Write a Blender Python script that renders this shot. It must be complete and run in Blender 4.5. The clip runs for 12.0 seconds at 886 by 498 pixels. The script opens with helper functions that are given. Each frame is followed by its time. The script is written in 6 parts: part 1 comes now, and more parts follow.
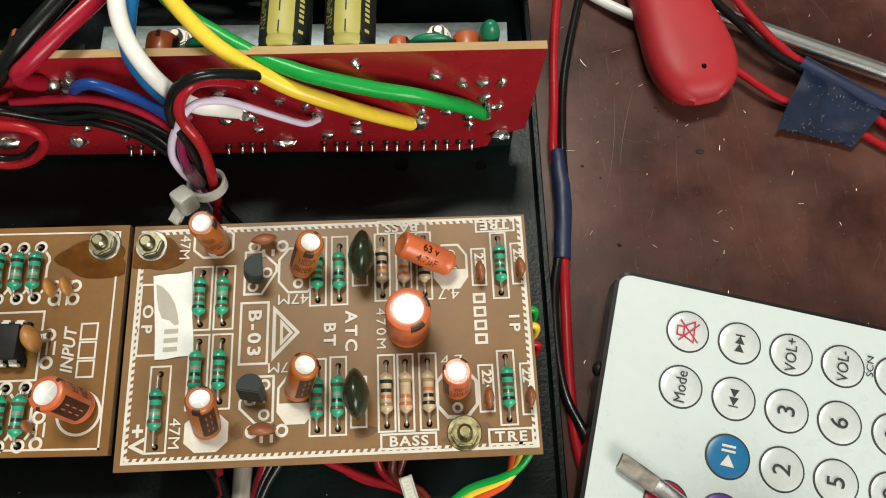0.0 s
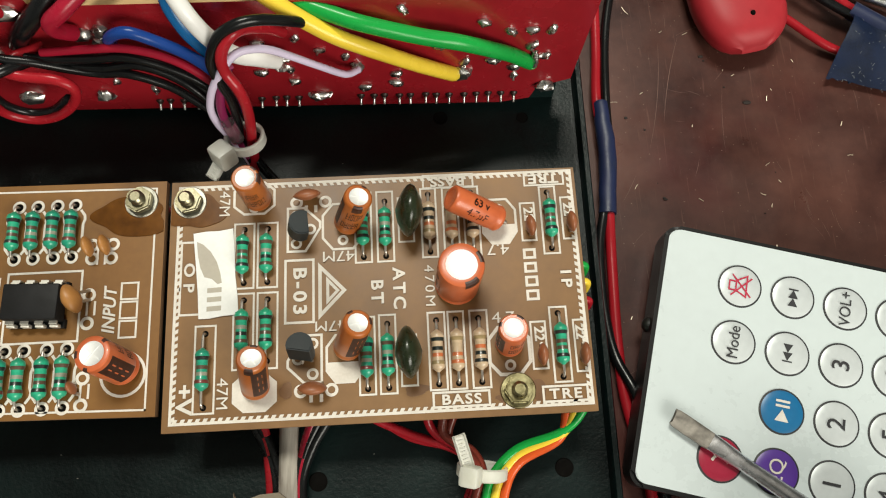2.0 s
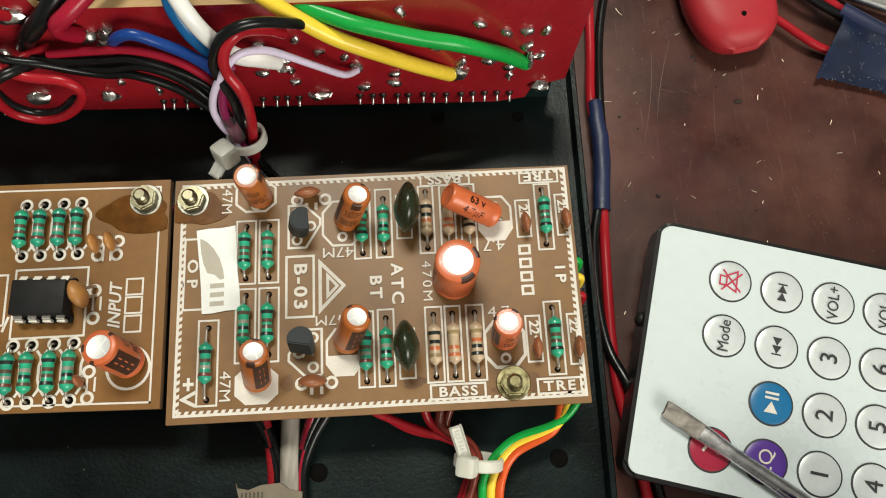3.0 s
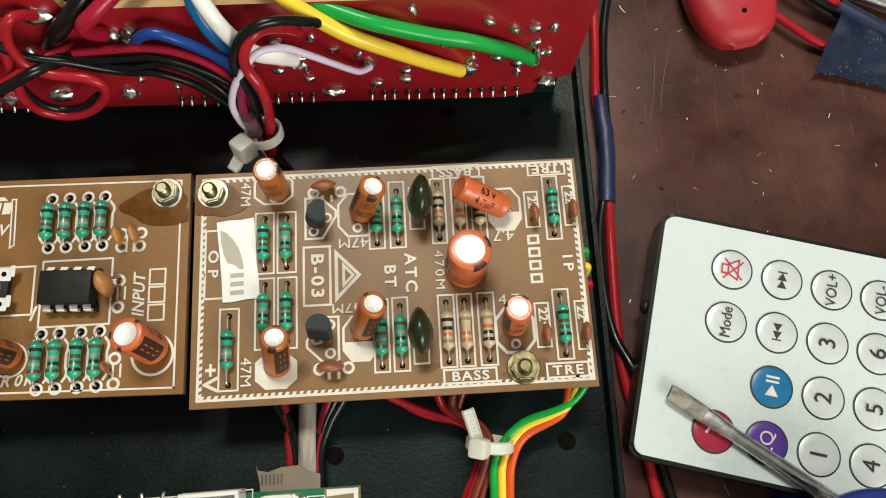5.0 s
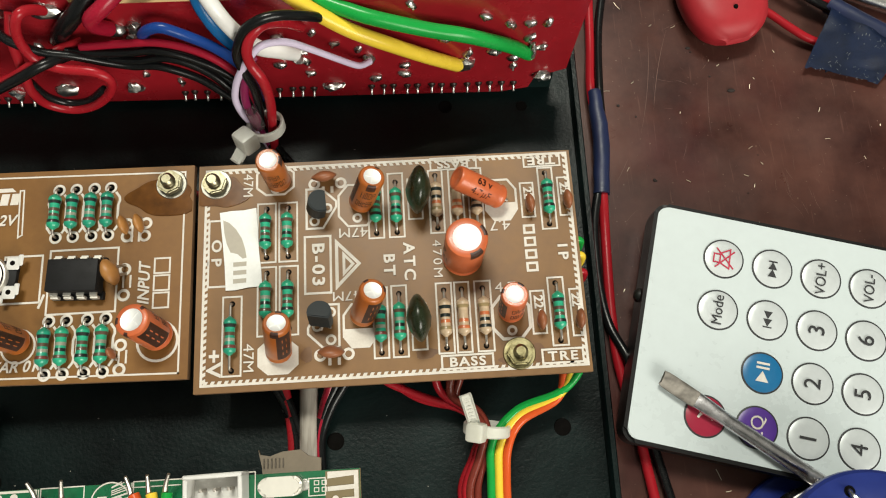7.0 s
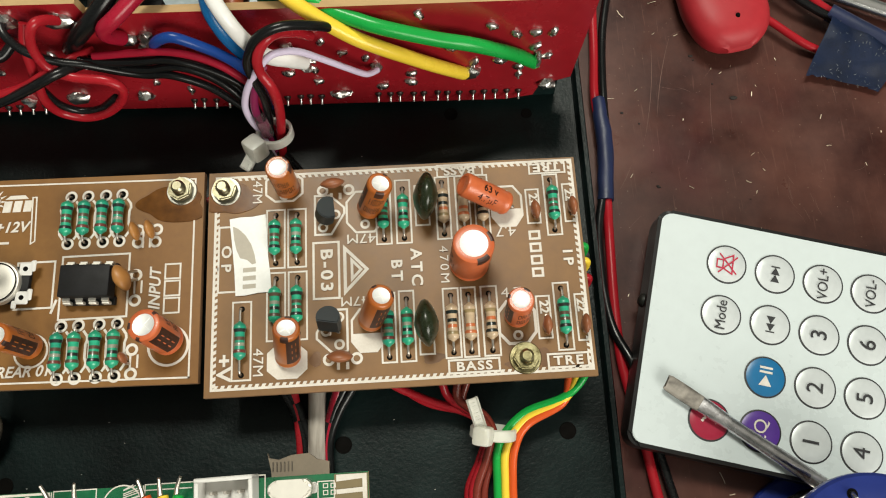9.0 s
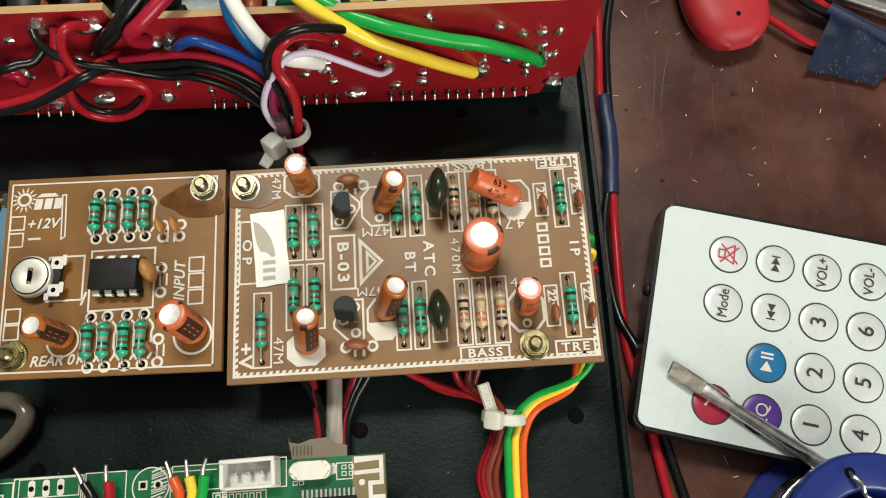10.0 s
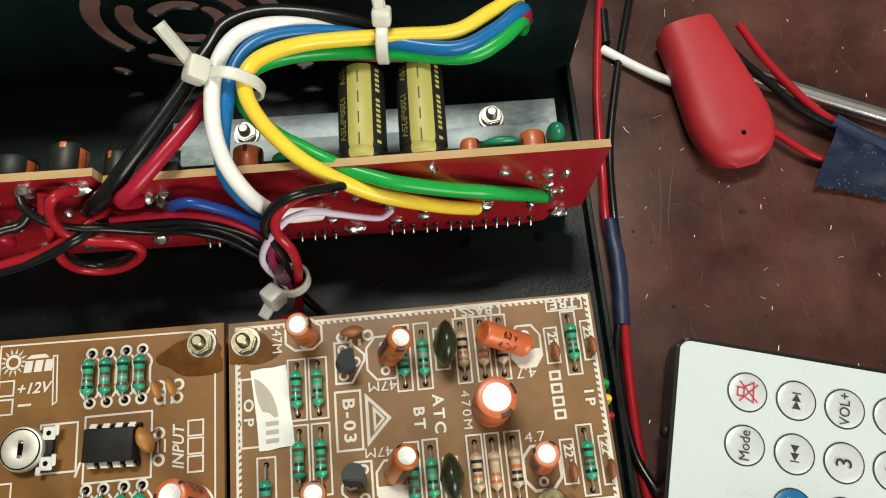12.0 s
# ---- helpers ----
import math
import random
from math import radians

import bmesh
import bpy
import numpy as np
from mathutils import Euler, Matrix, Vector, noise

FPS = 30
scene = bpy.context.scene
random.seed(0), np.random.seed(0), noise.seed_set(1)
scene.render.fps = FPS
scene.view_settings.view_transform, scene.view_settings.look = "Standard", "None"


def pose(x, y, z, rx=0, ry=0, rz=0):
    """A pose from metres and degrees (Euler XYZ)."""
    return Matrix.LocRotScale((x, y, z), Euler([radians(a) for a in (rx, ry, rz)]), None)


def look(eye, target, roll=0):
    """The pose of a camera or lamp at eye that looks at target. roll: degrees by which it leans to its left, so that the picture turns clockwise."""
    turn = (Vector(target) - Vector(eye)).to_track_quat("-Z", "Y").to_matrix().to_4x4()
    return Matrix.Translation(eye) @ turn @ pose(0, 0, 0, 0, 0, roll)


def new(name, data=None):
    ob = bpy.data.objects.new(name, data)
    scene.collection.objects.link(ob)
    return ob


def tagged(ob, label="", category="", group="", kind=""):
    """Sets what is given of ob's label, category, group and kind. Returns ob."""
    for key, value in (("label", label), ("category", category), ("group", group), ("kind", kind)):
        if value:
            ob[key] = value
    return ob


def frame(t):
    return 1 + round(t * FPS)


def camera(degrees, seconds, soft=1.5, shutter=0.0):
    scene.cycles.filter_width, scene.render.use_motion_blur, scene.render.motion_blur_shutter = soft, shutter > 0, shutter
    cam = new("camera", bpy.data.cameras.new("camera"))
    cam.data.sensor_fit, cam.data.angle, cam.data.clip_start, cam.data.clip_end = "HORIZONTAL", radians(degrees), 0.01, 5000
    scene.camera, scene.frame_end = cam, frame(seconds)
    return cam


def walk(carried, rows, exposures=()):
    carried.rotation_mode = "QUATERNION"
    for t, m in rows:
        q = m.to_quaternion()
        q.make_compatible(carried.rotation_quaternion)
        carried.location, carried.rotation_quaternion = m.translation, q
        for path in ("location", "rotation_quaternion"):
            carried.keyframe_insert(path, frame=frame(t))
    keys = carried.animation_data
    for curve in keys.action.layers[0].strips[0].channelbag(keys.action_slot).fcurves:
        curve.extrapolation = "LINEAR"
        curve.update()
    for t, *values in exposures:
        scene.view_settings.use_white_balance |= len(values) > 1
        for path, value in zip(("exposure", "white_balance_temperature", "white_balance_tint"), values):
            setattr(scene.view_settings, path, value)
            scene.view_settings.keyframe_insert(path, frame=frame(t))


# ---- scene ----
cam = camera(62.0, 12.0, soft=1.1)
CM = 0.01
PATH = [
    (0, (5.781, -0.662, 15.353), (5.809, -0.023, 13.458), 0.1),
    (0.5, (5.128, -0.578, 14.907), (5.158, -0.003, 12.992), 0.4),
    (1, (4.691, -0.572, 14.872), (4.725, -0.024, 12.948), 0.7),
    (1.5, (4.649, -0.56, 14.893), (4.685, -0.021, 12.968), 1.0),
    (2, (4.775, -0.618, 14.937), (4.813, -0.078, 13.011), 1.1),
    (2.5, (4.836, -0.693, 15.095), (4.873, -0.155, 13.169), 1.0),
    (4.5, (4.754, -0.978, 15.584), (4.789, -0.441, 13.657), 0.4),
    (5, (4.595, -1.04, 15.69), (4.63, -0.507, 13.763), 0.5),
    (5.5, (4.624, -1.094, 15.739), (4.662, -0.56, 13.812), 0.8),
    (6, (4.606, -1.204, 15.775), (4.645, -0.668, 13.848), 1.0),
    (6.5, (4.64, -1.277, 15.857), (4.679, -0.74, 13.93), 0.8),
    (7, (4.62, -1.391, 15.955), (4.655, -0.851, 14.03), 0.4),
    (9, (4.502, -1.413, 16.152), (4.535, -0.861, 14.23), 0.1),
    (9.5, (4.919, -1.138, 15.994), (4.925, -0.598, 14.068), -2.7),
    (10, (4.446, -1.768, 16.701), (4.453, -1.211, 14.78), -2.9),
    (10.5, (4.762, -2.004, 17.408), (4.763, -1.427, 15.493), -3.1),
    (11, (5.064, -0.52, 17.619), (5.082, 0.088, 15.714), -2.8),
    (11.5, (4.743, 0.477, 17.411), (4.78, 1.093, 15.509), -2.5),
    (12, (4.315, 0.978, 16.939), (4.352, 1.587, 15.034), -2.1),
]
walk(cam, [(t, look(Vector(eye) * CM, Vector(target) * CM, roll)) for t, eye, target, roll in PATH])

# ---- light ----
S = 0.01            # the plan below is in centimetres
world = bpy.data.worlds.new("room_world")
scene.world = world
world.use_nodes = True
world.node_tree.nodes["Background"].inputs[0].default_value = (0.75, 0.85, 1.0, 1)
world.node_tree.nodes["Background"].inputs[1].default_value = 0.02


def area_lamp(name, eye, target, sx, sy, power, colour):
    data = bpy.data.lights.new(name, "AREA")
    data.shape, data.size, data.size_y, data.energy, data.color = "RECTANGLE", sx, sy, power, colour
    ob = new(name, data)
    ob.matrix_world = look(eye, target)
    return ob


area_lamp("ceiling_lamp", (-0.02, 0.60, 1.34), (0.06, 0.03, 0.0), 0.50, 0.22, 16.8, (1.0, 0.985, 0.86))
# added soft fill from the front right for upright faces; the room has no window
area_lamp("front_fill_light", (0.80, -1.30, 0.85), (0.06, 0.03, 0.0), 1.10, 0.80, 30.5, (1.0, 0.97, 0.86))



# ---- building helpers ----
def nodes_of(name):
    m = bpy.data.materials.new(name)
    m.use_nodes = True
    nt = m.node_tree
    return m, nt, nt.nodes["Principled BSDF"]


def mat(name, colour, rough=0.5, metal=0.0, other=None, scale=60, fine=600, bump=0.1, contrast=0.5, vary=0.0, coat=0.0,
        stretch=(1, 1, 1), rough_to=None, trans=0.0, sss=0.0, spec=0.5):
    """A painted, moulded or metal surface: two colours mixed by coarse and fine noise, with uneven gloss and fine relief."""
    m, nt, b = nodes_of(name)
    n, l = nt.nodes, nt.links
    co = n.new("ShaderNodeTexCoord")
    mp = n.new("ShaderNodeMapping")
    mp.inputs["Scale"].default_value = stretch
    l.new(co.outputs["Object"], mp.inputs["Vector"])
    big, small = n.new("ShaderNodeTexNoise"), n.new("ShaderNodeTexNoise")
    for t, s, d in ((big, scale, 4), (small, fine, 3)):
        t.inputs["Scale"].default_value, t.inputs["Detail"].default_value = s, d
        l.new(mp.outputs[0], t.inputs["Vector"])
    add = n.new("ShaderNodeMath")
    add.operation = "MULTIPLY_ADD"
    l.new(small.outputs["Fac"], add.inputs[0])
    add.inputs[1].default_value = 0.4
    l.new(big.outputs["Fac"], add.inputs[2])
    ramp = n.new("ShaderNodeMapRange")
    ramp.inputs["From Min"].default_value, ramp.inputs["From Max"].default_value = 0.7 - contrast / 2, 0.7 + contrast / 2
    l.new(add.outputs[0], ramp.inputs["Value"])
    mix = n.new("ShaderNodeMix")
    mix.data_type = "RGBA"
    other = other or tuple(c * 0.8 for c in colour)
    mix.inputs["A"].default_value, mix.inputs["B"].default_value = (*other, 1), (*colour, 1)
    l.new(ramp.outputs[0], mix.inputs["Factor"])
    out = mix.outputs["Result"]
    if vary:
        info, hsv, mr = n.new("ShaderNodeObjectInfo"), n.new("ShaderNodeHueSaturation"), n.new("ShaderNodeMapRange")
        l.new(info.outputs["Random"], mr.inputs["Value"])
        mr.inputs["To Min"].default_value, mr.inputs["To Max"].default_value = 1 - vary, 1 + vary
        l.new(mr.outputs[0], hsv.inputs["Value"])
        l.new(out, hsv.inputs["Color"])
        out = hsv.outputs[0]
    l.new(out, b.inputs["Base Color"])
    rr = n.new("ShaderNodeMapRange")
    rr.inputs["To Min"].default_value, rr.inputs["To Max"].default_value = rough, rough_to if rough_to is not None else min(1, rough * 1.25)
    l.new(ramp.outputs[0], rr.inputs["Value"])
    l.new(rr.outputs[0], b.inputs["Roughness"])
    b.inputs["Metallic"].default_value = metal
    b.inputs["Coat Weight"].default_value = coat
    b.inputs["Coat Roughness"].default_value = 0.08
    b.inputs["Specular IOR Level"].default_value = spec
    b.inputs["Transmission Weight"].default_value = trans
    if sss:
        b.inputs["Subsurface Weight"].default_value = sss
        b.inputs["Subsurface Radius"].default_value = (0.002, 0.002, 0.002)
        b.inputs["Subsurface Scale"].default_value = 1.0
    if bump:
        bp = n.new("ShaderNodeBump")
        bp.inputs["Strength"].default_value, bp.inputs["Distance"].default_value = bump, 0.0002
        l.new(add.outputs[0], bp.inputs["Height"])
        l.new(bp.outputs[0], b.inputs["Normal"])
    return m


def finish(bm, name, material, smooth=True, angle=40):
    bmesh.ops.scale(bm, vec=(S, S, S), verts=bm.verts)
    bmesh.ops.recalc_face_normals(bm, faces=bm.faces)
    me = bpy.data.meshes.new(name)
    bm.to_mesh(me)
    bm.free()
    for m in material if isinstance(material, (list, tuple)) else [material]:
        me.materials.append(m)
    if smooth:
        me.polygons.foreach_set("use_smooth", [True] * len(me.polygons))
        me.set_sharp_from_angle(angle=radians(angle))
    return me


def part(name, bm, material, parent, label="", m=None, smooth=True):
    """Links a bmesh as one mesh object under a thing or part."""
    ob = new(name, bm if isinstance(bm, bpy.types.Mesh) else finish(bm, name, material, smooth))
    ob.parent = parent
    if m is not None:
        ob.matrix_basis = m
    if label:
        ob["label"] = label
    return ob


def cmpose(x, y, z, rx=0, ry=0, rz=0):
    return pose(x * S, y * S, z * S, rx, ry, rz)


def thing(name, label, category, m=None, group="", kind=""):
    """An Empty at the base of a thing, which parents its parts."""
    ob = new(name)
    ob.empty_display_size = 0.005
    ob.matrix_basis = m if m is not None else Matrix()
    return tagged(ob, label, category, group, kind)


def single(name, bm, material, label, category, m=None, group="", kind="", smooth=True):
    ob = new(name, finish(bm, name, material, smooth))
    if m is not None:
        ob.matrix_basis = m
    return tagged(ob, label, category, group, kind)


def nb():
    return bmesh.new()


def box(bm, x0, x1, y0, y1, z0, z1, bevel=0.0, seg=2, m=None, mi=0):
    r = bmesh.ops.create_cube(bm, size=1)["verts"]
    for v in r:
        v.co = Vector(((x0 + x1) / 2 + v.co.x * (x1 - x0), (y0 + y1) / 2 + v.co.y * (y1 - y0), (z0 + z1) / 2 + v.co.z * (z1 - z0)))
        if m is not None:
            v.co = m @ v.co
    fs = {f for v in r for f in v.link_faces}
    for f in fs:
        f.material_index = mi
    if bevel:
        es = list({e for v in r for e in v.link_edges})
        bmesh.ops.bevel(bm, geom=es, offset=bevel, segments=seg, affect="EDGES", profile=0.5)
    return bm


def lathe(bm, profile, seg=24, m=None, mi=0, ring_mi=None):
    """Turns (radius, z) round the z axis; a radius of 0 closes the end."""
    rings = []
    for r, z in profile:
        n = 1 if r == 0 else seg
        ring = []
        for i in range(n):
            a = 2 * math.pi * i / seg
            co = Vector((r * math.cos(a), r * math.sin(a), z))
            ring.append(bm.verts.new(m @ co if m is not None else co))
        rings.append(ring)
    for k, (a, b) in enumerate(zip(rings, rings[1:])):
        for i in range(seg):
            j = (i + 1) % seg
            q = [a[i % len(a)], a[j % len(a)], b[j % len(b)], b[i % len(b)]]
            q = list(dict.fromkeys(q))
            if len(q) > 2:
                f = bm.faces.new(q)
                f.material_index = ring_mi[k] if ring_mi else mi
    return bm


def spline(pts, n=8):
    """A smooth line through the points."""
    p = [Vector(q) for q in pts]
    p = [p[0] * 2 - p[1]] + p + [p[-1] * 2 - p[-2]]
    out = []
    for i in range(1, len(p) - 2):
        for k in range(n):
            t = k / n
            a, b, c, d = p[i - 1], p[i], p[i + 1], p[i + 2]
            out.append(0.5 * (2 * b + (c - a) * t + (2 * a - 5 * b + 4 * c - d) * t * t + (3 * b - a - 3 * c + d) * t ** 3))
    out.append(p[-2])
    return out


def tube(bm, pts, r, seg=12, n=8, smoothed=True, flat=1.0, mi=0, cap=True):
    """A round (or flattened) rod along a line; r is one radius or one for each end."""
    line = spline(pts, n) if smoothed else [Vector(q) for q in pts]
    r0, r1 = r if isinstance(r, tuple) else (r, r)
    up = Vector((0, 0, 1))
    side = None
    rings = []
    for i, c in enumerate(line):
        d = (line[min(i + 1, len(line) - 1)] - line[max(i - 1, 0)]).normalized()
        if side is None:
            side = d.cross(up) if abs(d.z) < 0.95 else d.cross(Vector((0, 1, 0)))
        side = (side - d * side.dot(d)).normalized()
        lift = side.cross(d)
        rad = r0 + (r1 - r0) * i / max(1, len(line) - 1)
        rings.append([bm.verts.new(c + side * rad * math.cos(a) + lift * rad * flat * math.sin(a)) for a in (2 * math.pi * k / seg for k in range(seg))])
    for a, b in zip(rings, rings[1:]):
        for i in range(seg):
            f = bm.faces.new((a[i], a[(i + 1) % seg], b[(i + 1) % seg], b[i]))
            f.material_index = mi
    if cap:
        bm.faces.new(rings[0][::-1]).material_index = mi
        bm.faces.new(rings[-1]).material_index = mi
    return bm


LAYER = [0]


def stroke(bm, pts, w, z, closed=False, h=0.006, mi=0):
    """A printed, mitred line of width w along a polyline, a hair thick."""
    LAYER[0] += 1
    h = h + (LAYER[0] % 29) * 0.00025
    pts = [Vector((p[0], p[1], 0)) for p in pts]
    n = len(pts)
    left, right = [], []
    for i, p in enumerate(pts):
        a = pts[i - 1] if i or closed else None
        b = pts[(i + 1) % n] if i < n - 1 or closed else None
        d0 = (p - a).normalized() if a is not None else (b - p).normalized()
        d1 = (b - p).normalized() if b is not None else d0
        t = d0 + d1
        t = t.normalized() if t.length > 1e-4 else d1
        m = Vector((-t.y, t.x, 0))
        k = w / 2 / max(0.35, m.dot(Vector((-d1.y, d1.x, 0))))
        c = p.copy()
        if a is None:
            c -= d1 * w / 2
        if b is None:
            c += d0 * w / 2
        left.append(c + m * k)
        right.append(c - m * k)
    up = Vector((0, 0, z + h))
    lv, rv = [bm.verts.new(q + up) for q in left], [bm.verts.new(q + up) for q in right]
    for i in range(n if closed else n - 1):
        j = (i + 1) % n
        f = bm.faces.new((rv[i], rv[j], lv[j], lv[i]))
        f.material_index = mi


def poly(bm, pts, z, h=0.006, mi=0):
    """A flat shape of thickness h with its top at z + h."""
    if h < 0.05:
        LAYER[0] += 1
        h = h + (LAYER[0] % 29) * 0.00025
    lo = [bm.verts.new((p[0], p[1], z)) for p in pts]
    hi = [bm.verts.new((p[0], p[1], z + h)) for p in pts]
    fs = [bm.faces.new(hi)]
    for i in range(len(pts)):
        j = (i + 1) % len(pts)
        fs.append(bm.faces.new((lo[i], lo[j], hi[j], hi[i])))
    for f in fs:
        f.material_index = mi


def frame_box(bm, x0, y0, x1, y1, w, z, mi=0, h=0.006):
    stroke(bm, [(x0, y0), (x1, y0), (x1, y1), (x0, y1)], w, z, True, h, mi)


def annulus(bm, cx, cy, r0, r1, z, h=0.006, seg=20, mi=0, a0=0.0, a1=360.0):
    n = max(3, int(seg * (a1 - a0) / 360))
    full = a1 - a0 >= 360
    r = (r0 + r1) / 2
    pts = [(cx + r * math.cos(radians(a0 + (a1 - a0) * i / n)), cy + r * math.sin(radians(a0 + (a1 - a0) * i / n))) for i in range(n if full else n + 1)]
    stroke(bm, pts, r1 - r0, z, full, h, mi)


def disc(bm, cx, cy, r, z, h=0.006, seg=20, mi=0):
    poly(bm, [(cx + r * math.cos(2 * math.pi * i / seg), cy + r * math.sin(2 * math.pi * i / seg)) for i in range(seg)], z, h, mi)


def text(bm, body, x, y, size, rz=0, z=0.0, bold=0.0, wide=1.0, m=None, shear=0.0, mi=0, thick=0.004, gap=1.0):
    """Letters of the built-in font, centred on x, y; size is the capitals' height."""
    cu = bpy.data.curves.new("letters", "FONT")
    cu.body, cu.align_x, cu.align_y, cu.size, cu.shear = body, "CENTER", "CENTER", size / 0.7, shear
    cu.offset, cu.extrude, cu.resolution_u, cu.space_character = (0 if set(body) & set("M4") else bold) * size, thick / 2, 3, gap
    ob = bpy.data.objects.new("letters", cu)
    scene.collection.objects.link(ob)
    me = bpy.data.meshes.new_from_object(ob.evaluated_get(bpy.context.evaluated_depsgraph_get()))
    bpy.data.objects.remove(ob)
    bpy.data.curves.remove(cu)
    LAYER[0] += 1
    t = Matrix.Translation((x, y, z + thick / 2 + 0.015 + (LAYER[0] % 29) * 0.00025)) @ Matrix.Rotation(radians(rz), 4, "Z") @ Matrix.Diagonal((wide, 1, 1, 1))
    me.transform(m @ t if m is not None else t)
    before = len(bm.faces)
    bm.from_mesh(me)
    bm.faces.ensure_lookup_table()
    for f in bm.faces[before:]:
        f.material_index = mi
    bpy.data.meshes.remove(me)



# ---- materials ----
def table_mat():
    """Dark red-brown laminate: cloudy stains, a dusty film, fine scratches."""
    m, nt, b = nodes_of("worn_laminate")
    n, l = nt.nodes, nt.links
    co = n.new("ShaderNodeTexCoord")

    def noise_at(scale, detail, stretch=(1, 1, 1), turn=0.0, rough=0.55):
        mp, t = n.new("ShaderNodeMapping"), n.new("ShaderNodeTexNoise")
        mp.inputs["Scale"].default_value, mp.inputs["Rotation"].default_value = stretch, (0, 0, radians(turn))
        l.new(co.outputs["Object"], mp.inputs["Vector"])
        l.new(mp.outputs[0], t.inputs["Vector"])
        t.inputs["Scale"].default_value, t.inputs["Detail"].default_value, t.inputs["Roughness"].default_value = scale, detail, rough
        return t.outputs["Fac"]

    def span(v, a, c, lo=0.0, hi=1.0):
        r = n.new("ShaderNodeMapRange")
        r.inputs["From Min"].default_value, r.inputs["From Max"].default_value = a, c
        r.inputs["To Min"].default_value, r.inputs["To Max"].default_value = lo, hi
        l.new(v, r.inputs["Value"])
        return r.outputs[0]

    def mix(f, a, c):
        x = n.new("ShaderNodeMix")
        x.data_type = "RGBA"
        l.new(f, x.inputs["Factor"])
        for s, v in (("A", a), ("B", c)):
            if isinstance(v, tuple):
                x.inputs[s].default_value = (*v, 1)
            else:
                l.new(v, x.inputs[s])
        return x.outputs["Result"]

    cloud = span(noise_at(26, 6, rough=0.62), 0.38, 0.64)
    base = mix(cloud, (0.030, 0.0088, 0.0070), (0.100, 0.042, 0.032))
    red = span(noise_at(30, 4, turn=40), 0.52, 0.70, 0, 0.5)
    base = mix(red, base, (0.066, 0.007, 0.007))
    film = span(noise_at(90, 6, rough=0.7), 0.45, 0.75, 0, 0.4)
    base = mix(film, base, (0.098, 0.037, 0.027))
    for turn, s, k in ((8, 1100, 0.05), (-14, 1300, 0.04), (68, 1200, 0.06), (30, 1500, 0.05), (-50, 1300, 0.05)):
        sc = span(noise_at(s, 2, (1, k, 1), turn), 0.675, 0.76, 0, 0.30)
        base = mix(sc, base, (0.17, 0.085, 0.065))
    speck = span(noise_at(1500, 2, rough=0.4), 0.73, 0.78, 0, 0.6)
    base = mix(speck, base, (0.30, 0.22, 0.17))
    l.new(base, b.inputs["Base Color"])
    b.inputs["Specular IOR Level"].default_value = 0.28
    l.new(span(noise_at(60, 5), 0.3, 0.7, 0.26, 0.48), b.inputs["Roughness"])
    bp = n.new("ShaderNodeBump")
    bp.inputs["Strength"].default_value, bp.inputs["Distance"].default_value = 0.12, 0.0002
    l.new(noise_at(500, 4), bp.inputs["Height"])
    l.new(bp.outputs[0], b.inputs["Normal"])
    return m


M_TABLE = table_mat()
M_BLACK = mat("black_steel", (0.0053, 0.0140, 0.0134), 0.30, other=(0.0016, 0.0036, 0.0038), scale=60, fine=1500, bump=0.9, contrast=0.5, rough_to=0.42, spec=0.18)
M_PCB = mat("brown_phenolic_board", (0.255, 0.135, 0.050), 0.38, other=(0.150, 0.073, 0.024), scale=38, fine=420, bump=0.06, contrast=0.62, spec=0.34, rough_to=0.52)
M_PCB_PRE = mat("olive_brown_board", (0.235, 0.112, 0.027), 0.40, other=(0.150, 0.064, 0.014), scale=55, fine=700, bump=0.06, contrast=0.7, spec=0.34)
M_PCB_EDGE = mat("board_edge", (0.24, 0.13, 0.06), 0.7, other=(0.15, 0.08, 0.035), scale=200, fine=1500, bump=0.3)
M_INK = mat("white_print", (0.74, 0.70, 0.64), 0.6, other=(0.60, 0.55, 0.48), scale=300, fine=2500, bump=0.05)
M_RED = mat("red_solder_mask", (0.35, 0.013, 0.021), 0.24, other=(0.24, 0.009, 0.014), scale=28, fine=300, bump=0.08, contrast=0.5, coat=0.4)
M_TAN = mat("pale_board_core", (0.52, 0.35, 0.17), 0.7, other=(0.36, 0.23, 0.10), scale=150, fine=1500, bump=0.3, stretch=(0.2, 1, 1))
M_WHITE_PANEL = mat("white_remote_face", (0.615, 0.685, 0.695), 0.24, other=(0.56, 0.62, 0.63), scale=14, fine=500, bump=0.02, rough_to=0.36)
M_BLACK_PLASTIC = mat("black_plastic", (0.006, 0.006, 0.0065), 0.32, other=(0.010, 0.010, 0.010), scale=120, fine=1600, bump=0.12, spec=0.3)
M_WALL = mat("wall_paint", (0.40, 0.42, 0.42), 0.8, other=(0.36, 0.38, 0.38), scale=2, fine=40, bump=0.1)
M_CEILING = mat("white_ceiling_paint", (0.80, 0.80, 0.78), 0.85, other=(0.74, 0.74, 0.72), scale=2, fine=40, bump=0.1)
M_FLOOR = mat("floor_tiles", (0.45, 0.42, 0.38), 0.6, other=(0.38, 0.35, 0.32), scale=2, fine=40, bump=0.1)


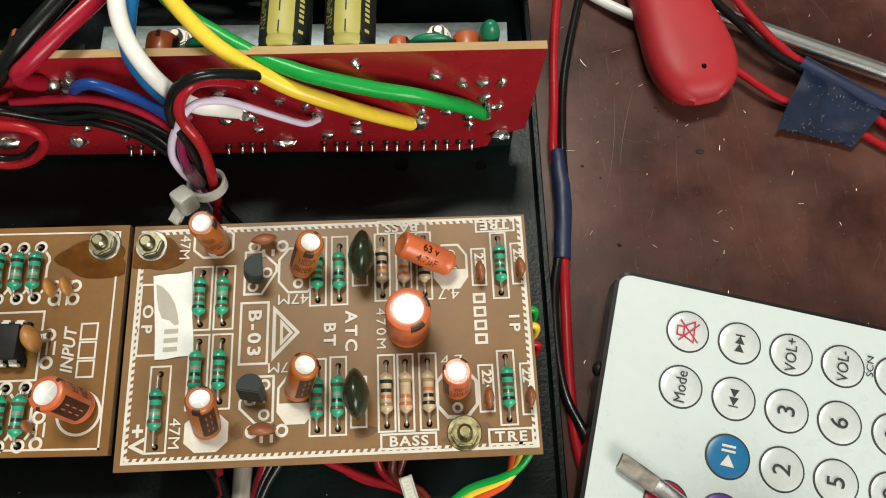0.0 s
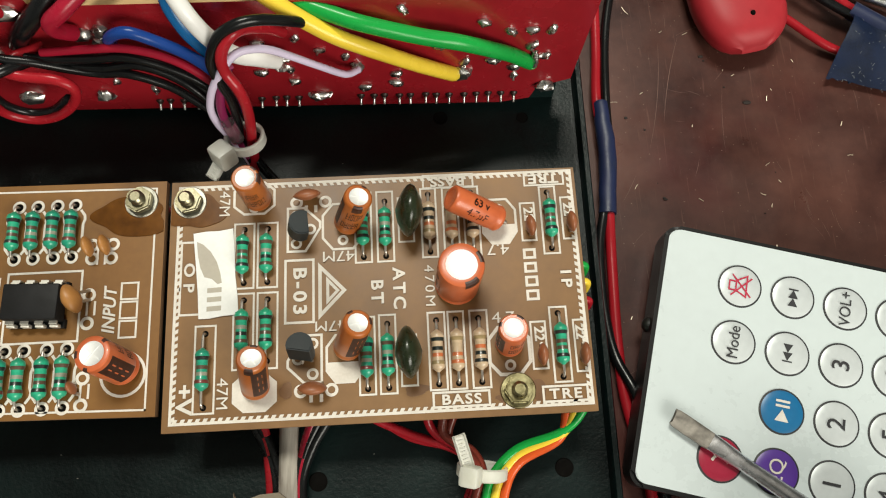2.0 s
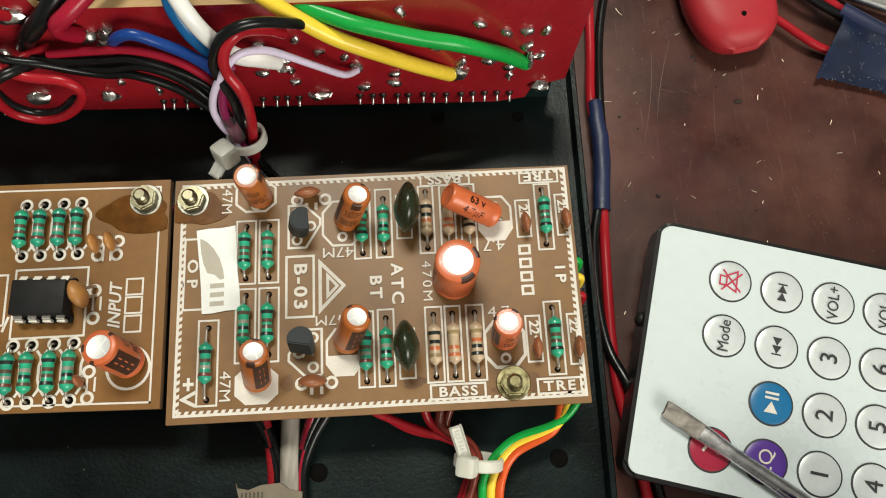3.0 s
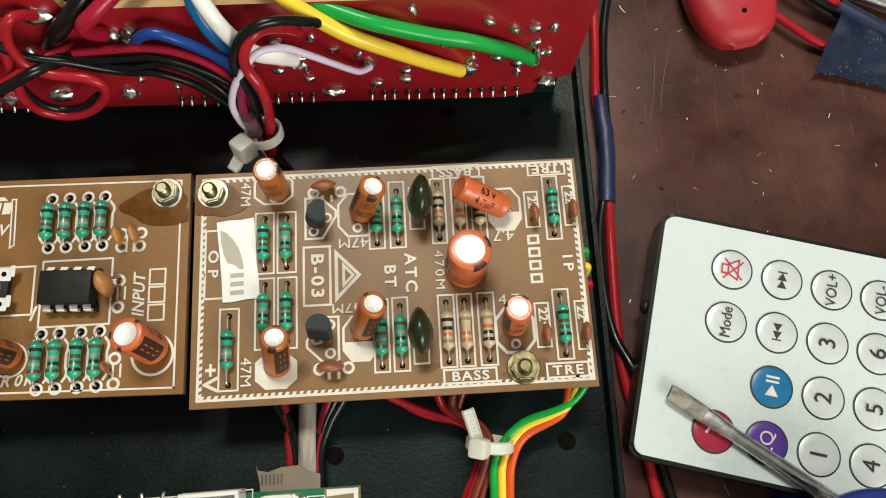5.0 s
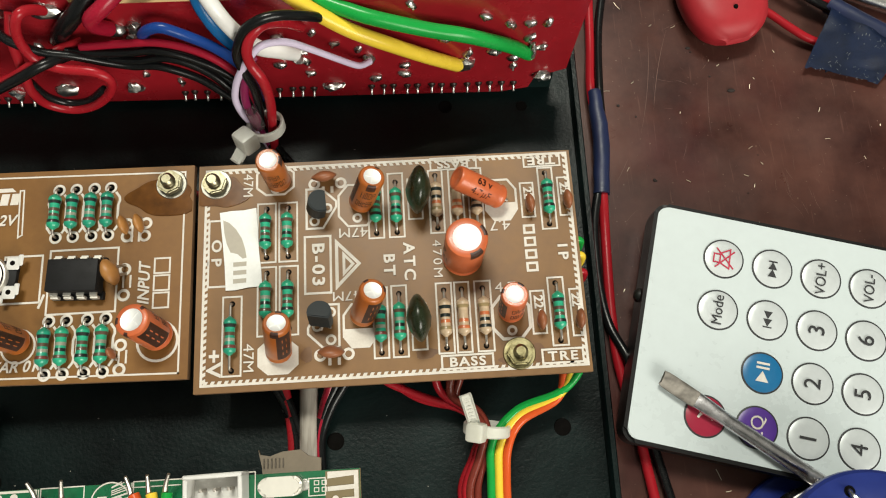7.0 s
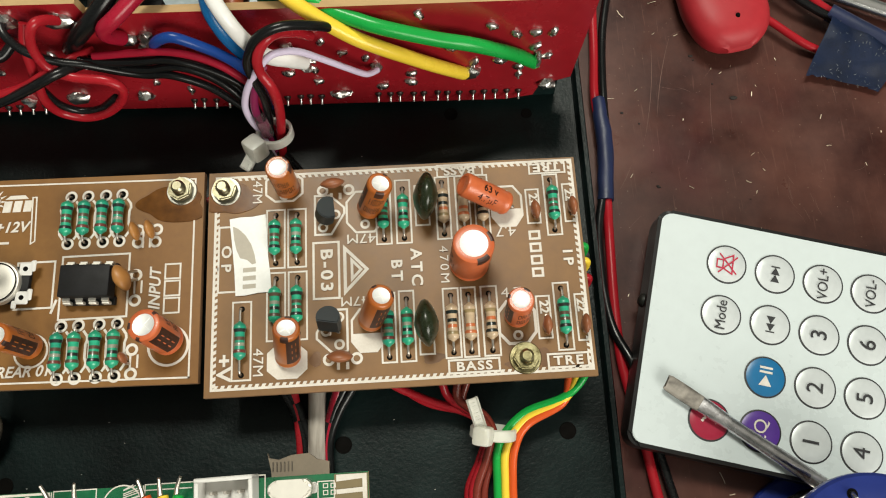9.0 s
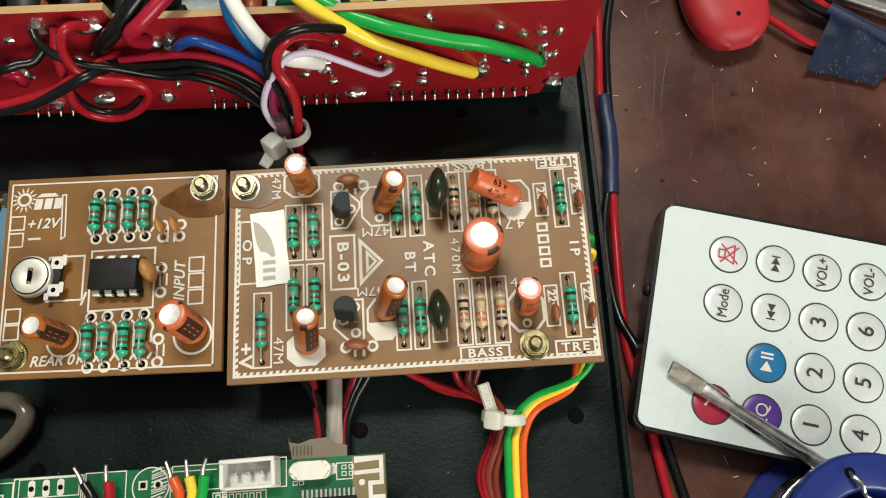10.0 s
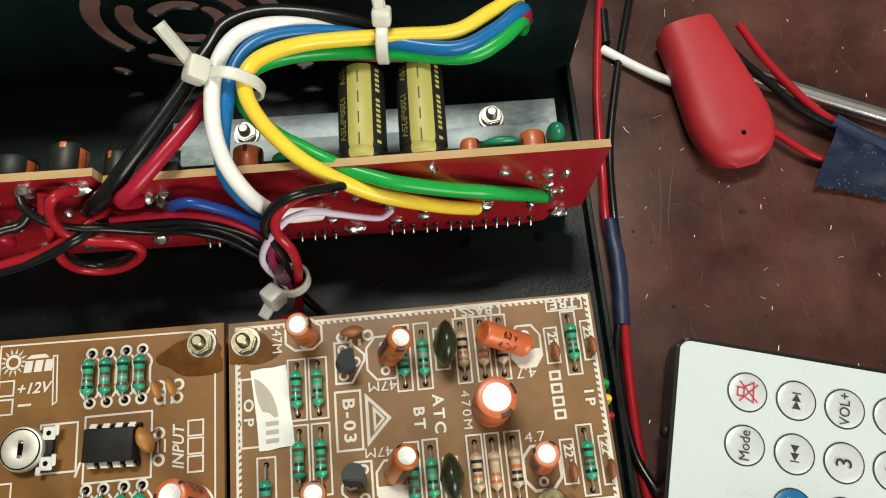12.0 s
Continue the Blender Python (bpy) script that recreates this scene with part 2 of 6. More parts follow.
def striped(name, along, bands, rough=0.35, bump=0.05, axis="Z", coat=0.2):
    """A surface whose colour changes in rings or steps along one local axis: (from, colour) in centimetres."""
    m, nt, b = nodes_of(name)
    n, l = nt.nodes, nt.links
    co, sep, mr, cr = n.new("ShaderNodeTexCoord"), n.new("ShaderNodeSeparateXYZ"), n.new("ShaderNodeMapRange"), n.new("ShaderNodeValToRGB")
    l.new(co.outputs["Object"], sep.inputs[0])
    l.new(sep.outputs[axis], mr.inputs["Value"])
    mr.inputs["From Min"].default_value, mr.inputs["From Max"].default_value = along[0] * S, along[1] * S
    l.new(mr.outputs[0], cr.inputs["Fac"])
    cr.color_ramp.interpolation = "CONSTANT"
    el = cr.color_ramp.elements
    while len(el) < len(bands):
        el.new(0.5)
    for e, (at, c) in zip(el, bands):
        e.position, e.color = at, (*c, 1)
    no = n.new("ShaderNodeTexNoise")
    no.inputs["Scale"].default_value = 900
    l.new(co.outputs["Object"], no.inputs["Vector"])
    hsv, v = n.new("ShaderNodeHueSaturation"), n.new("ShaderNodeMapRange")
    v.inputs["To Min"].default_value, v.inputs["To Max"].default_value = 0.55, 1.4
    l.new(no.outputs["Fac"], v.inputs["Value"])
    l.new(v.outputs[0], hsv.inputs["Value"])
    l.new(cr.outputs["Color"], hsv.inputs["Color"])
    l.new(hsv.outputs[0], b.inputs["Base Color"])
    b.inputs["Roughness"].default_value, b.inputs["Coat Weight"].default_value = rough, coat
    bp = n.new("ShaderNodeBump")
    bp.inputs["Strength"].default_value, bp.inputs["Distance"].default_value = bump, 0.0001
    l.new(no.outputs["Fac"], bp.inputs["Height"])
    l.new(bp.outputs[0], b.inputs["Normal"])
    return m


M_TRIM = mat("satin_nickel", (0.80, 0.77, 0.70), 0.5, 0.85, bump=0.05)
TEAL, TEAL2 = (0.020, 0.33, 0.185), (0.016, 0.27, 0.165)
DARK, BROWN, GREY, RED_B = (0.012, 0.018, 0.016), (0.085, 0.055, 0.035), (0.26, 0.27, 0.21), (0.14, 0.035, 0.028)
BEIGE, GOLD, RUST = (0.47, 0.35, 0.23), (0.26, 0.19, 0.09), (0.50, 0.14, 0.05)


def resistor_mat(name, body, cols):
    b = [(0.0, body)]
    for at, c in zip((0.16, 0.34, 0.50, 0.72), cols):
        b += [(at, c), (at + 0.09, body)]
    return striped(name, (-0.36, 0.36), b, axis="Y")


M_RES = [resistor_mat("green_resistor_a", TEAL, (DARK, BROWN, BROWN, DARK)), resistor_mat("green_resistor_b", TEAL, (BROWN, DARK, GREY, BROWN)),
         resistor_mat("green_resistor_c", TEAL2, (RED_B, GREY, BROWN, DARK)), resistor_mat("beige_resistor_a", BEIGE, (GOLD, RUST, DARK, DARK)),
         resistor_mat("beige_resistor_b", BEIGE, (RUST, RUST, BEIGE, GOLD)), resistor_mat("beige_resistor_c", BEIGE, (DARK, DARK, RUST, GOLD))]
M_SOLDER = mat("solder", (0.74, 0.73, 0.70), 0.20, 1.0, other=(0.40, 0.39, 0.37), scale=300, fine=2500, bump=0.35, rough_to=0.4)
M_LEAD = mat("tinned_lead", (0.56, 0.52, 0.47), 0.38, 1.0, scale=200, fine=2000, bump=0.15)
M_ALU = mat("cap_top", (0.92, 0.92, 0.91), 0.48, 0.45, other=(0.86, 0.86, 0.85), scale=200, fine=3000, bump=0.05)
M_STEEL = mat("polished_steel", (0.86, 0.85, 0.85), 0.16, 1.0, other=(0.62, 0.62, 0.61), scale=60, fine=800, bump=0.06, stretch=(1, 1, 1), rough_to=0.3)
M_CHROME = mat("mirror_chrome", (0.94, 0.94, 0.94), 0.20, 1.0, other=(0.90, 0.90, 0.90), scale=40, fine=400, bump=0.0, rough_to=0.24)
M_SHAFT = mat("bright_tool_steel", (0.80, 0.79, 0.81), 0.17, 1.0, other=(0.50, 0.49, 0.50), scale=260, fine=1400, bump=0.12, rough_to=0.34)
M_BLADE = mat("worn_steel", (0.36, 0.33, 0.29), 0.36, 0.35, other=(0.03, 0.025, 0.02), scale=420, fine=1200, bump=0.3, contrast=0.6, rough_to=0.6)
M_BRASS = mat("brassy_zinc", (0.40, 0.38, 0.28), 0.24, 1.0, other=(0.20, 0.17, 0.09), scale=250, fine=1800, bump=0.2, rough_to=0.45)
M_ZINC = mat("zinc_washer", (0.40, 0.39, 0.34), 0.30, 1.0, other=(0.34, 0.33, 0.28), scale=250, fine=1800, bump=0.2, rough_to=0.5)
M_AGED = mat("tarnished_zinc", (0.46, 0.42, 0.24), 0.22, 1.0, other=(0.12, 0.095, 0.035), scale=300, fine=1800, bump=0.3, rough_to=0.5)
M_ORANGE = mat("orange_sleeve", (0.52, 0.150, 0.022), 0.34, other=(0.25, 0.055, 0.008), scale=110, fine=500, bump=0.05, coat=0.1, contrast=0.7)
M_SALMON = mat("salmon_sleeve", (0.62, 0.150, 0.050), 0.34, other=(0.47, 0.095, 0.030), scale=90, fine=700, bump=0.05, coat=0.1)
M_SLEEVE_INK = mat("sleeve_print", (0.016, 0.006, 0.004), 0.42, other=(0.060, 0.016, 0.006), scale=220, fine=1300, bump=0.0)
M_OLIVE = mat("olive_dipped_film", (0.022, 0.030, 0.012), 0.26, other=(0.012, 0.017, 0.007), scale=150, fine=900, bump=0.05, coat=0.1, spec=0.4)
M_JADE = mat("jade_dipped_film", (0.008, 0.20, 0.105), 0.28, other=(0.006, 0.14, 0.075), scale=120, fine=900, bump=0.05)
M_CERAMIC = mat("brown_ceramic", (0.30, 0.105, 0.042), 0.4, other=(0.22, 0.075, 0.03), scale=150, fine=1200, bump=0.12, vary=0.12)
M_OCHRE = mat("ochre_ceramic", (0.44, 0.20, 0.055), 0.4, other=(0.34, 0.15, 0.04), scale=150, fine=1200, bump=0.12)
M_IC = mat("black_epoxy", (0.006, 0.006, 0.006), 0.55, other=(0.010, 0.010, 0.011), scale=300, fine=2500, bump=0.15, spec=0.25)
M_IC_GREY = mat("weathered_epoxy", (0.008, 0.015, 0.018), 0.45, other=(0.006, 0.008, 0.009), scale=200, fine=1500, bump=0.15, spec=0.35)
M_PAPER = mat("torn_paper", (0.84, 0.84, 0.82), 0.35, other=(0.70, 0.70, 0.67), scale=120, fine=1500, bump=0.1)
M_PAPER_GREY = mat("grey_worn_paper", (0.48, 0.44, 0.36), 0.55, other=(0.40, 0.36, 0.30), scale=120, fine=1500, bump=0.1)
M_FLUX = mat("dried_glue_stain", (0.165, 0.062, 0.007), 0.18, other=(0.065, 0.022, 0.003), scale=120, fine=600, bump=0.1, spec=0.25)
M_SMEAR = mat("thin_flux", (0.155, 0.070, 0.022), 0.3, other=(0.105, 0.045, 0.013), scale=160, fine=900, bump=0.1)
M_HOLE = mat("dark_hole", (0.003, 0.0025, 0.002), 0.8, bump=0, spec=0.1)
M_TIE = mat("natural_nylon", (0.82, 0.82, 0.73), 0.34, other=(0.72, 0.71, 0.62), scale=80, fine=900, bump=0.08, sss=0.5, trans=0.2)
M_TIE_CLEAR = mat("cloudy_nylon", (0.74, 0.74, 0.68), 0.34, other=(0.64, 0.64, 0.58), scale=80, fine=900, bump=0.08, sss=0.5, trans=0.35)
M_FLUX_BLACK = mat("burnt_flux", (0.012, 0.006, 0.004), 0.4, other=(0.03, 0.01, 0.008), scale=300, fine=1500, bump=0.2)
WIRE = {}
for nm, c in dict(yellow=(0.88, 0.63, 0.055), green=(0.010, 0.34, 0.055), white=(0.84, 0.83, 0.81), blue=(0.010, 0.135, 0.37), navy=(0.010, 0.050, 0.24), black=(0.006, 0.0065, 0.007),
                  red=(0.36, 0.012, 0.020), crimson=(0.34, 0.010, 0.030), lilac=(0.72, 0.63, 0.82), orange=(0.70, 0.10, 0.02), grey=(0.25, 0.24, 0.22), magenta=(0.22, 0.016, 0.075), brown=(0.18, 0.03, 0.02)).items():
    WIRE[nm] = mat("%s_insulation" % nm, c, 0.20, other=tuple(k * 0.82 for k in c), scale=60, fine=700, bump=0.07, contrast=0.8, spec=0.32, rough_to=0.32)
WIRE["clear"] = mat("clear_sleeve", (0.80, 0.78, 0.76), 0.12, other=(0.7, 0.68, 0.66), scale=60, fine=700, bump=0.1, trans=0.93)
WIRE["braid"] = mat("pale_cable_braid", (0.66, 0.61, 0.54), 0.22, other=(0.20, 0.17, 0.14), scale=350, fine=1500, bump=0.3, stretch=(1, 0.12, 1))
WIRE["beige"] = mat("beige_strip", (0.30, 0.245, 0.18), 0.6, other=(0.22, 0.18, 0.13), scale=200, fine=1200, bump=0.2)
WIRE["shield"] = mat("grey_cable_jacket", (0.15, 0.125, 0.095), 0.16, other=(0.10, 0.085, 0.065), scale=90, fine=500, bump=0.08, rough_to=0.36)
M_TAPE = mat("blue_tape", (0.006, 0.013, 0.058), 0.38, other=(0.012, 0.019, 0.052), scale=160, fine=1800, bump=0.35, contrast=0.35, rough_to=0.55)
M_TAPE_DUSTY = mat("dusty_blue_tape", (0.010, 0.026, 0.085), 0.5, other=(0.006, 0.013, 0.040), scale=160, fine=2600, bump=0.5, contrast=0.5, rough_to=0.55)
M_TAPE_DUST = mat("pale_fibres", (0.34, 0.36, 0.36), 0.7, bump=0)
M_SCRATCH = mat("pale_scratch", (0.17, 0.088, 0.066), 0.5, other=(0.09, 0.042, 0.031), scale=200, fine=1500, bump=0.1)
M_RUBBER_RED = mat("red_dipped_rubber", (0.40, 0.022, 0.031), 0.46, other=(0.33, 0.016, 0.023), scale=40, fine=500, bump=0.10, spec=0.35)
M_SPOOL = mat("blue_spool_plastic", (0.009, 0.026, 0.19), 0.32, other=(0.007, 0.018, 0.14), scale=60, fine=700, bump=0.06)
M_GREEN_PCB = mat("green_solder_mask", (0.008, 0.14, 0.055), 0.25, other=(0.006, 0.10, 0.04), scale=120, fine=900, bump=0.08, coat=0.3)
M_NYLON = mat("white_nylon_plug", (0.74, 0.73, 0.70), 0.4, other=(0.66, 0.65, 0.62), scale=120, fine=900, bump=0.08, sss=0.2)
M_HEATSINK = mat("milled_aluminium", (0.50, 0.57, 0.59), 0.42, 0.30, other=(0.20, 0.25, 0.265), scale=170, fine=900, bump=0.4, stretch=(0.6, 1, 0.6), contrast=0.42, rough_to=0.6)
M_YELLOW_CAP = mat("olive_yellow_sleeve", (0.43, 0.385, 0.105), 0.42, other=(0.36, 0.32, 0.08), scale=60, fine=600, bump=0.04, spec=0.4)
M_CAP_BLACK = mat("black_sleeve", (0.012, 0.014, 0.012), 0.42, bump=0.03, spec=0.4)
M_CAP_INK = mat("yellow_sleeve_print", (0.46, 0.42, 0.12), 0.4, bump=0)
M_BLUE_KEY = mat("blue_key", (0.012, 0.16, 0.36), 0.3, other=(0.010, 0.13, 0.30), scale=60, fine=900, bump=0.03)
M_PURPLE_KEY = mat("purple_key", (0.10, 0.035, 0.30), 0.3, other=(0.08, 0.03, 0.24), scale=60, fine=900, bump=0.03)
M_RED_KEY = mat("red_key", (0.36, 0.012, 0.045), 0.3, other=(0.30, 0.010, 0.036), scale=60, fine=900, bump=0.03)
M_KEY = mat("silver_white_key", (0.66, 0.70, 0.71), 0.30, 0.2, other=(0.56, 0.60, 0.61), scale=60, fine=900, bump=0.02, rough_to=0.42)
M_KEY_INK = mat("dark_key_print", (0.025, 0.025, 0.028), 0.5, bump=0)
M_RED_INK = mat("red_key_print", (0.50, 0.02, 0.06), 0.5, bump=0)
M_CRUMB = mat("dark_crumbs", (0.022, 0.013, 0.010), 0.7, other=(0.010, 0.006, 0.005), scale=400, fine=2500, bump=0.3)
M_DUST = mat("wire_clippings", (0.70, 0.60, 0.46), 0.4, 0.6, bump=0)



# ---- the room and the bench ----
def room():
    for name, x0, x1, y0, y1, z0, z1 in (("wall_north", -160, 180, 170, 180, -75, 190), ("wall_south", -160, 180, -170, -160, -75, 190),
                                         ("wall_west", -170, -160, -170, 180, -75, 190), ("wall_east", 180, 190, -170, 180, -75, 190)):
        single(name, box(nb(), x0, x1, y0, y1, z0, z1), M_WALL, "plain painted wall that closes the workroom", "wall", kind="structure")
    single("floor", box(nb(), -170, 190, -170, 180, -80, -75), M_FLOOR, "plain floor under the workbench", "floor", kind="structure")
    single("ceiling", box(nb(), -170, 190, -170, 180, 190, 195), M_CEILING, "plain pale ceiling of the workroom", "ceiling", kind="structure")


room()


def bench():
    top = thing("workbench", "dark red-brown laminate workbench top, scratched and dusty", "workbench", kind="structure")
    part("tabletop", box(nb(), -70, 75, -45, 55, -3, 0, 0.2), M_TABLE, top)
    for x in (-65, 70):
        for y in (-40, 50):
            part("leg", box(nb(), x - 2.5, x + 2.5, y - 2.5, y + 2.5, -75, -3), M_TABLE, top)


bench()

# ---- the amplifier's steel case ----
FLOOR_Z = 0.17
VENT = (13.44, 2.80)
BACK = [(-14.0, 12.3), (8.30, 10.82)]


def case():
    c = thing("amplifier_case", "black painted steel amplifier case, open, with vent slots", "case")
    bm = nb()
    x0, x1 = -14.0, 8.12
    lo = [(x0, -11.5), (7.9, -11.5), (8.15, 10.85), (x0, 12.3)]
    poly(bm, lo, 0.05, FLOOR_Z - 0.05)
    part("base_plate", bm, M_BLACK, c)
    # low folded lip
    bm = nb()
    a, b = Vector((7.90, -11.5, 0)), Vector((8.16, 10.8, 0))
    d = (b - a).normalized()
    n = Vector((d.y, -d.x, 0))
    prof = [(0, 0.05), (0, 0.50), (0.03, 0.55), (0.12, 0.55), (0.15, 0.50), (0.15, 0.05)]
    ra = [bm.verts.new(a + n * u + Vector((0, 0, v))) for u, v in prof]
    rb = [bm.verts.new(b + n * u + Vector((0, 0, v))) for u, v in prof]
    for i in range(len(prof)):
        j = (i + 1) % len(prof)
        bm.faces.new((ra[i], ra[j], rb[j], rb[i]))
    bm.faces.new(ra)
    bm.faces.new(rb[::-1])
    part("side_lip", bm, M_BLACK, c)
    # tall rear panel with curved vent slots, cut right through
    cu = bpy.data.curves.new("panel", "CURVE")
    cu.dimensions, cu.fill_mode, cu.extrude = "2D", "BOTH", 0.035

    def loop(pts):
        s = cu.splines.new("POLY")
        s.points.add(len(pts) - 1)
        for p, q in zip(s.points, pts):
            p.co = (q[0], q[1], 0, 1)
        s.use_cyclic_u = True

    def slot(cx, cy, r, w, a0, a1):
        n = 14
        out = []
        for k in range(n + 1):
            a = radians(a0 + (a1 - a0) * k / n)
            out.append((cx + (r + w) * math.cos(a), cy + (r + w) * math.sin(a)))
        e = radians(a1)
        for k in range(1, 6):
            b = e + math.pi * k / 6
            out.append((cx + r * math.cos(e) + w * math.cos(b), cy + r * math.sin(e) + w * math.sin(b)))
        for k in range(n, -1, -1):
            a = radians(a0 + (a1 - a0) * k / n)
            out.append((cx + (r - w) * math.cos(a), cy + (r - w) * math.sin(a)))
        e = radians(a0)
        for k in range(1, 6):
            b = e + math.pi + math.pi * k / 6
            out.append((cx + r * math.cos(e) + w * math.cos(b), cy + r * math.sin(e) + w * math.sin(b)))
        loop([(cx + (px - cx) * 1.22, py) for px, py in out])

    L = math.hypot(BACK[1][0] - BACK[0][0], BACK[1][1] - BACK[0][1])
    loop([(0, 0.05), (L, 0.05), (L, 4.9), (0, 4.9)])
    gx, gz = VENT
    for r, w, spans in ((0.62, 0.15, ((70, 142), (-30, 40), (215, 280))), (1.12, 0.16, ((-10, 48), (152, 214), (243, 297), (62, 118))),
                        (1.70, 0.17, ((-8, 42), (150, 212), (233, 253), (290, 312), (62, 118))), (2.66, 0.14, ((224, 227), (313, 316), (43, 46), (134, 137)))):
        for a0, a1 in spans:
            slot(gx, gz, r, w, a0, a1)
    ob = bpy.data.objects.new("panel", cu)
    scene.collection.objects.link(ob)
    me = bpy.data.meshes.new_from_object(ob.evaluated_get(bpy.context.evaluated_depsgraph_get()))
    bpy.data.objects.remove(ob)
    me.transform(Matrix.Scale(S, 4))
    me.materials.append(M_BLACK)
    ang = math.degrees(math.atan2(BACK[1][1] - BACK[0][1], L))
    part("rear_panel", me, None, c, "black rear panel with curved vent slots", cmpose(BACK[0][0], BACK[0][1], 0, 90, 0, ang))
    for hx, hy, hr in ((7.17, -0.95, 0.17), (5.16, 6.50, 0.15), (2.45, -0.97, 0.17), (-4.55, -1.40, 0.17), (6.95, 6.42, 0.12), (6.6, -2.9, 0.08)):
        part("screw_hole", lathe(nb(), [(0, 0.004), (hr * 0.93, 0.004), (hr, 0.012), (hr * 1.06, 0.004), (hr * 1.06, -0.03)], 24), M_HOLE, c, "", cmpose(hx, hy, FLOOR_Z))
    return c


case()

# ---- the boards ----
BZ = 1.80           # top of the two brown boards


def plate(outline, z0, z1, name, parent, mtop, medge):
    bm = nb()
    poly(bm, outline, z0, z1 - z0)
    lo = [v for v in bm.verts if abs(v.co.z - z0) < 1e-6]
    bm.faces.new(lo[::-1]).material_index = 0
    for f in bm.faces:
        f.normal_update()
        if abs(f.normal.z) < 0.5:
            f.material_index = 1
    return part(name, bm, [mtop, medge], parent, smooth=False)


TONE = thing("tone_control_board", "brown single-sided tone control board with white print", "circuit board", cmpose(0, 0, BZ))
plate([(0, 0), (7.6, 0), (7.6, 4.56), (-0.02, 4.62)], -0.16, 0, "board", TONE, M_PCB, M_PCB_EDGE)
PRE = thing("preamp_board", "brown preamplifier board with white print, stained near its nut", "circuit board", cmpose(0, 0, BZ))
plate([(-4.75, 0.40), (-0.12, 0.30), (-0.12, 4.66), (-4.85, 4.72)], -0.16, 0, "board", PRE, M_PCB_PRE, M_PCB_EDGE)




# ---- components on the boards ----
def resistor(parent, x, y0, y1, kind):
    """A small axial resistor lying along y, its leads bent down into the board."""
    r = part("resistor", nb_resistor(), M_RES[kind], parent, m=cmpose(x, (y0 + y1) / 2, 0.15))
    bm = nb()
    h = (y1 - y0) / 2
    for s in (-1, 1):
        tube(bm, [(0, s * 0.28, 0), (0, s * (h - 0.09), -0.01), (0, s * (h - 0.02), -0.05), (0, s * h, -0.17)], 0.025, 8, 4)
    part("lead", bm, M_LEAD, r)
    return r


def nb_resistor():
    bm = nb()
    m = Matrix.Rotation(radians(-90), 4, "X")
    lathe(bm, [(0.02, -0.38), (0.045, -0.36), (0.075, -0.335), (0.11, -0.31), (0.124, -0.26), (0.12, -0.20), (0.10, -0.15), (0.097, 0.0), (0.10, 0.15), (0.12, 0.20), (0.124, 0.26), (0.11, 0.31),
               (0.075, 0.335), (0.045, 0.36), (0.02, 0.38)], 18, m)
    return bm


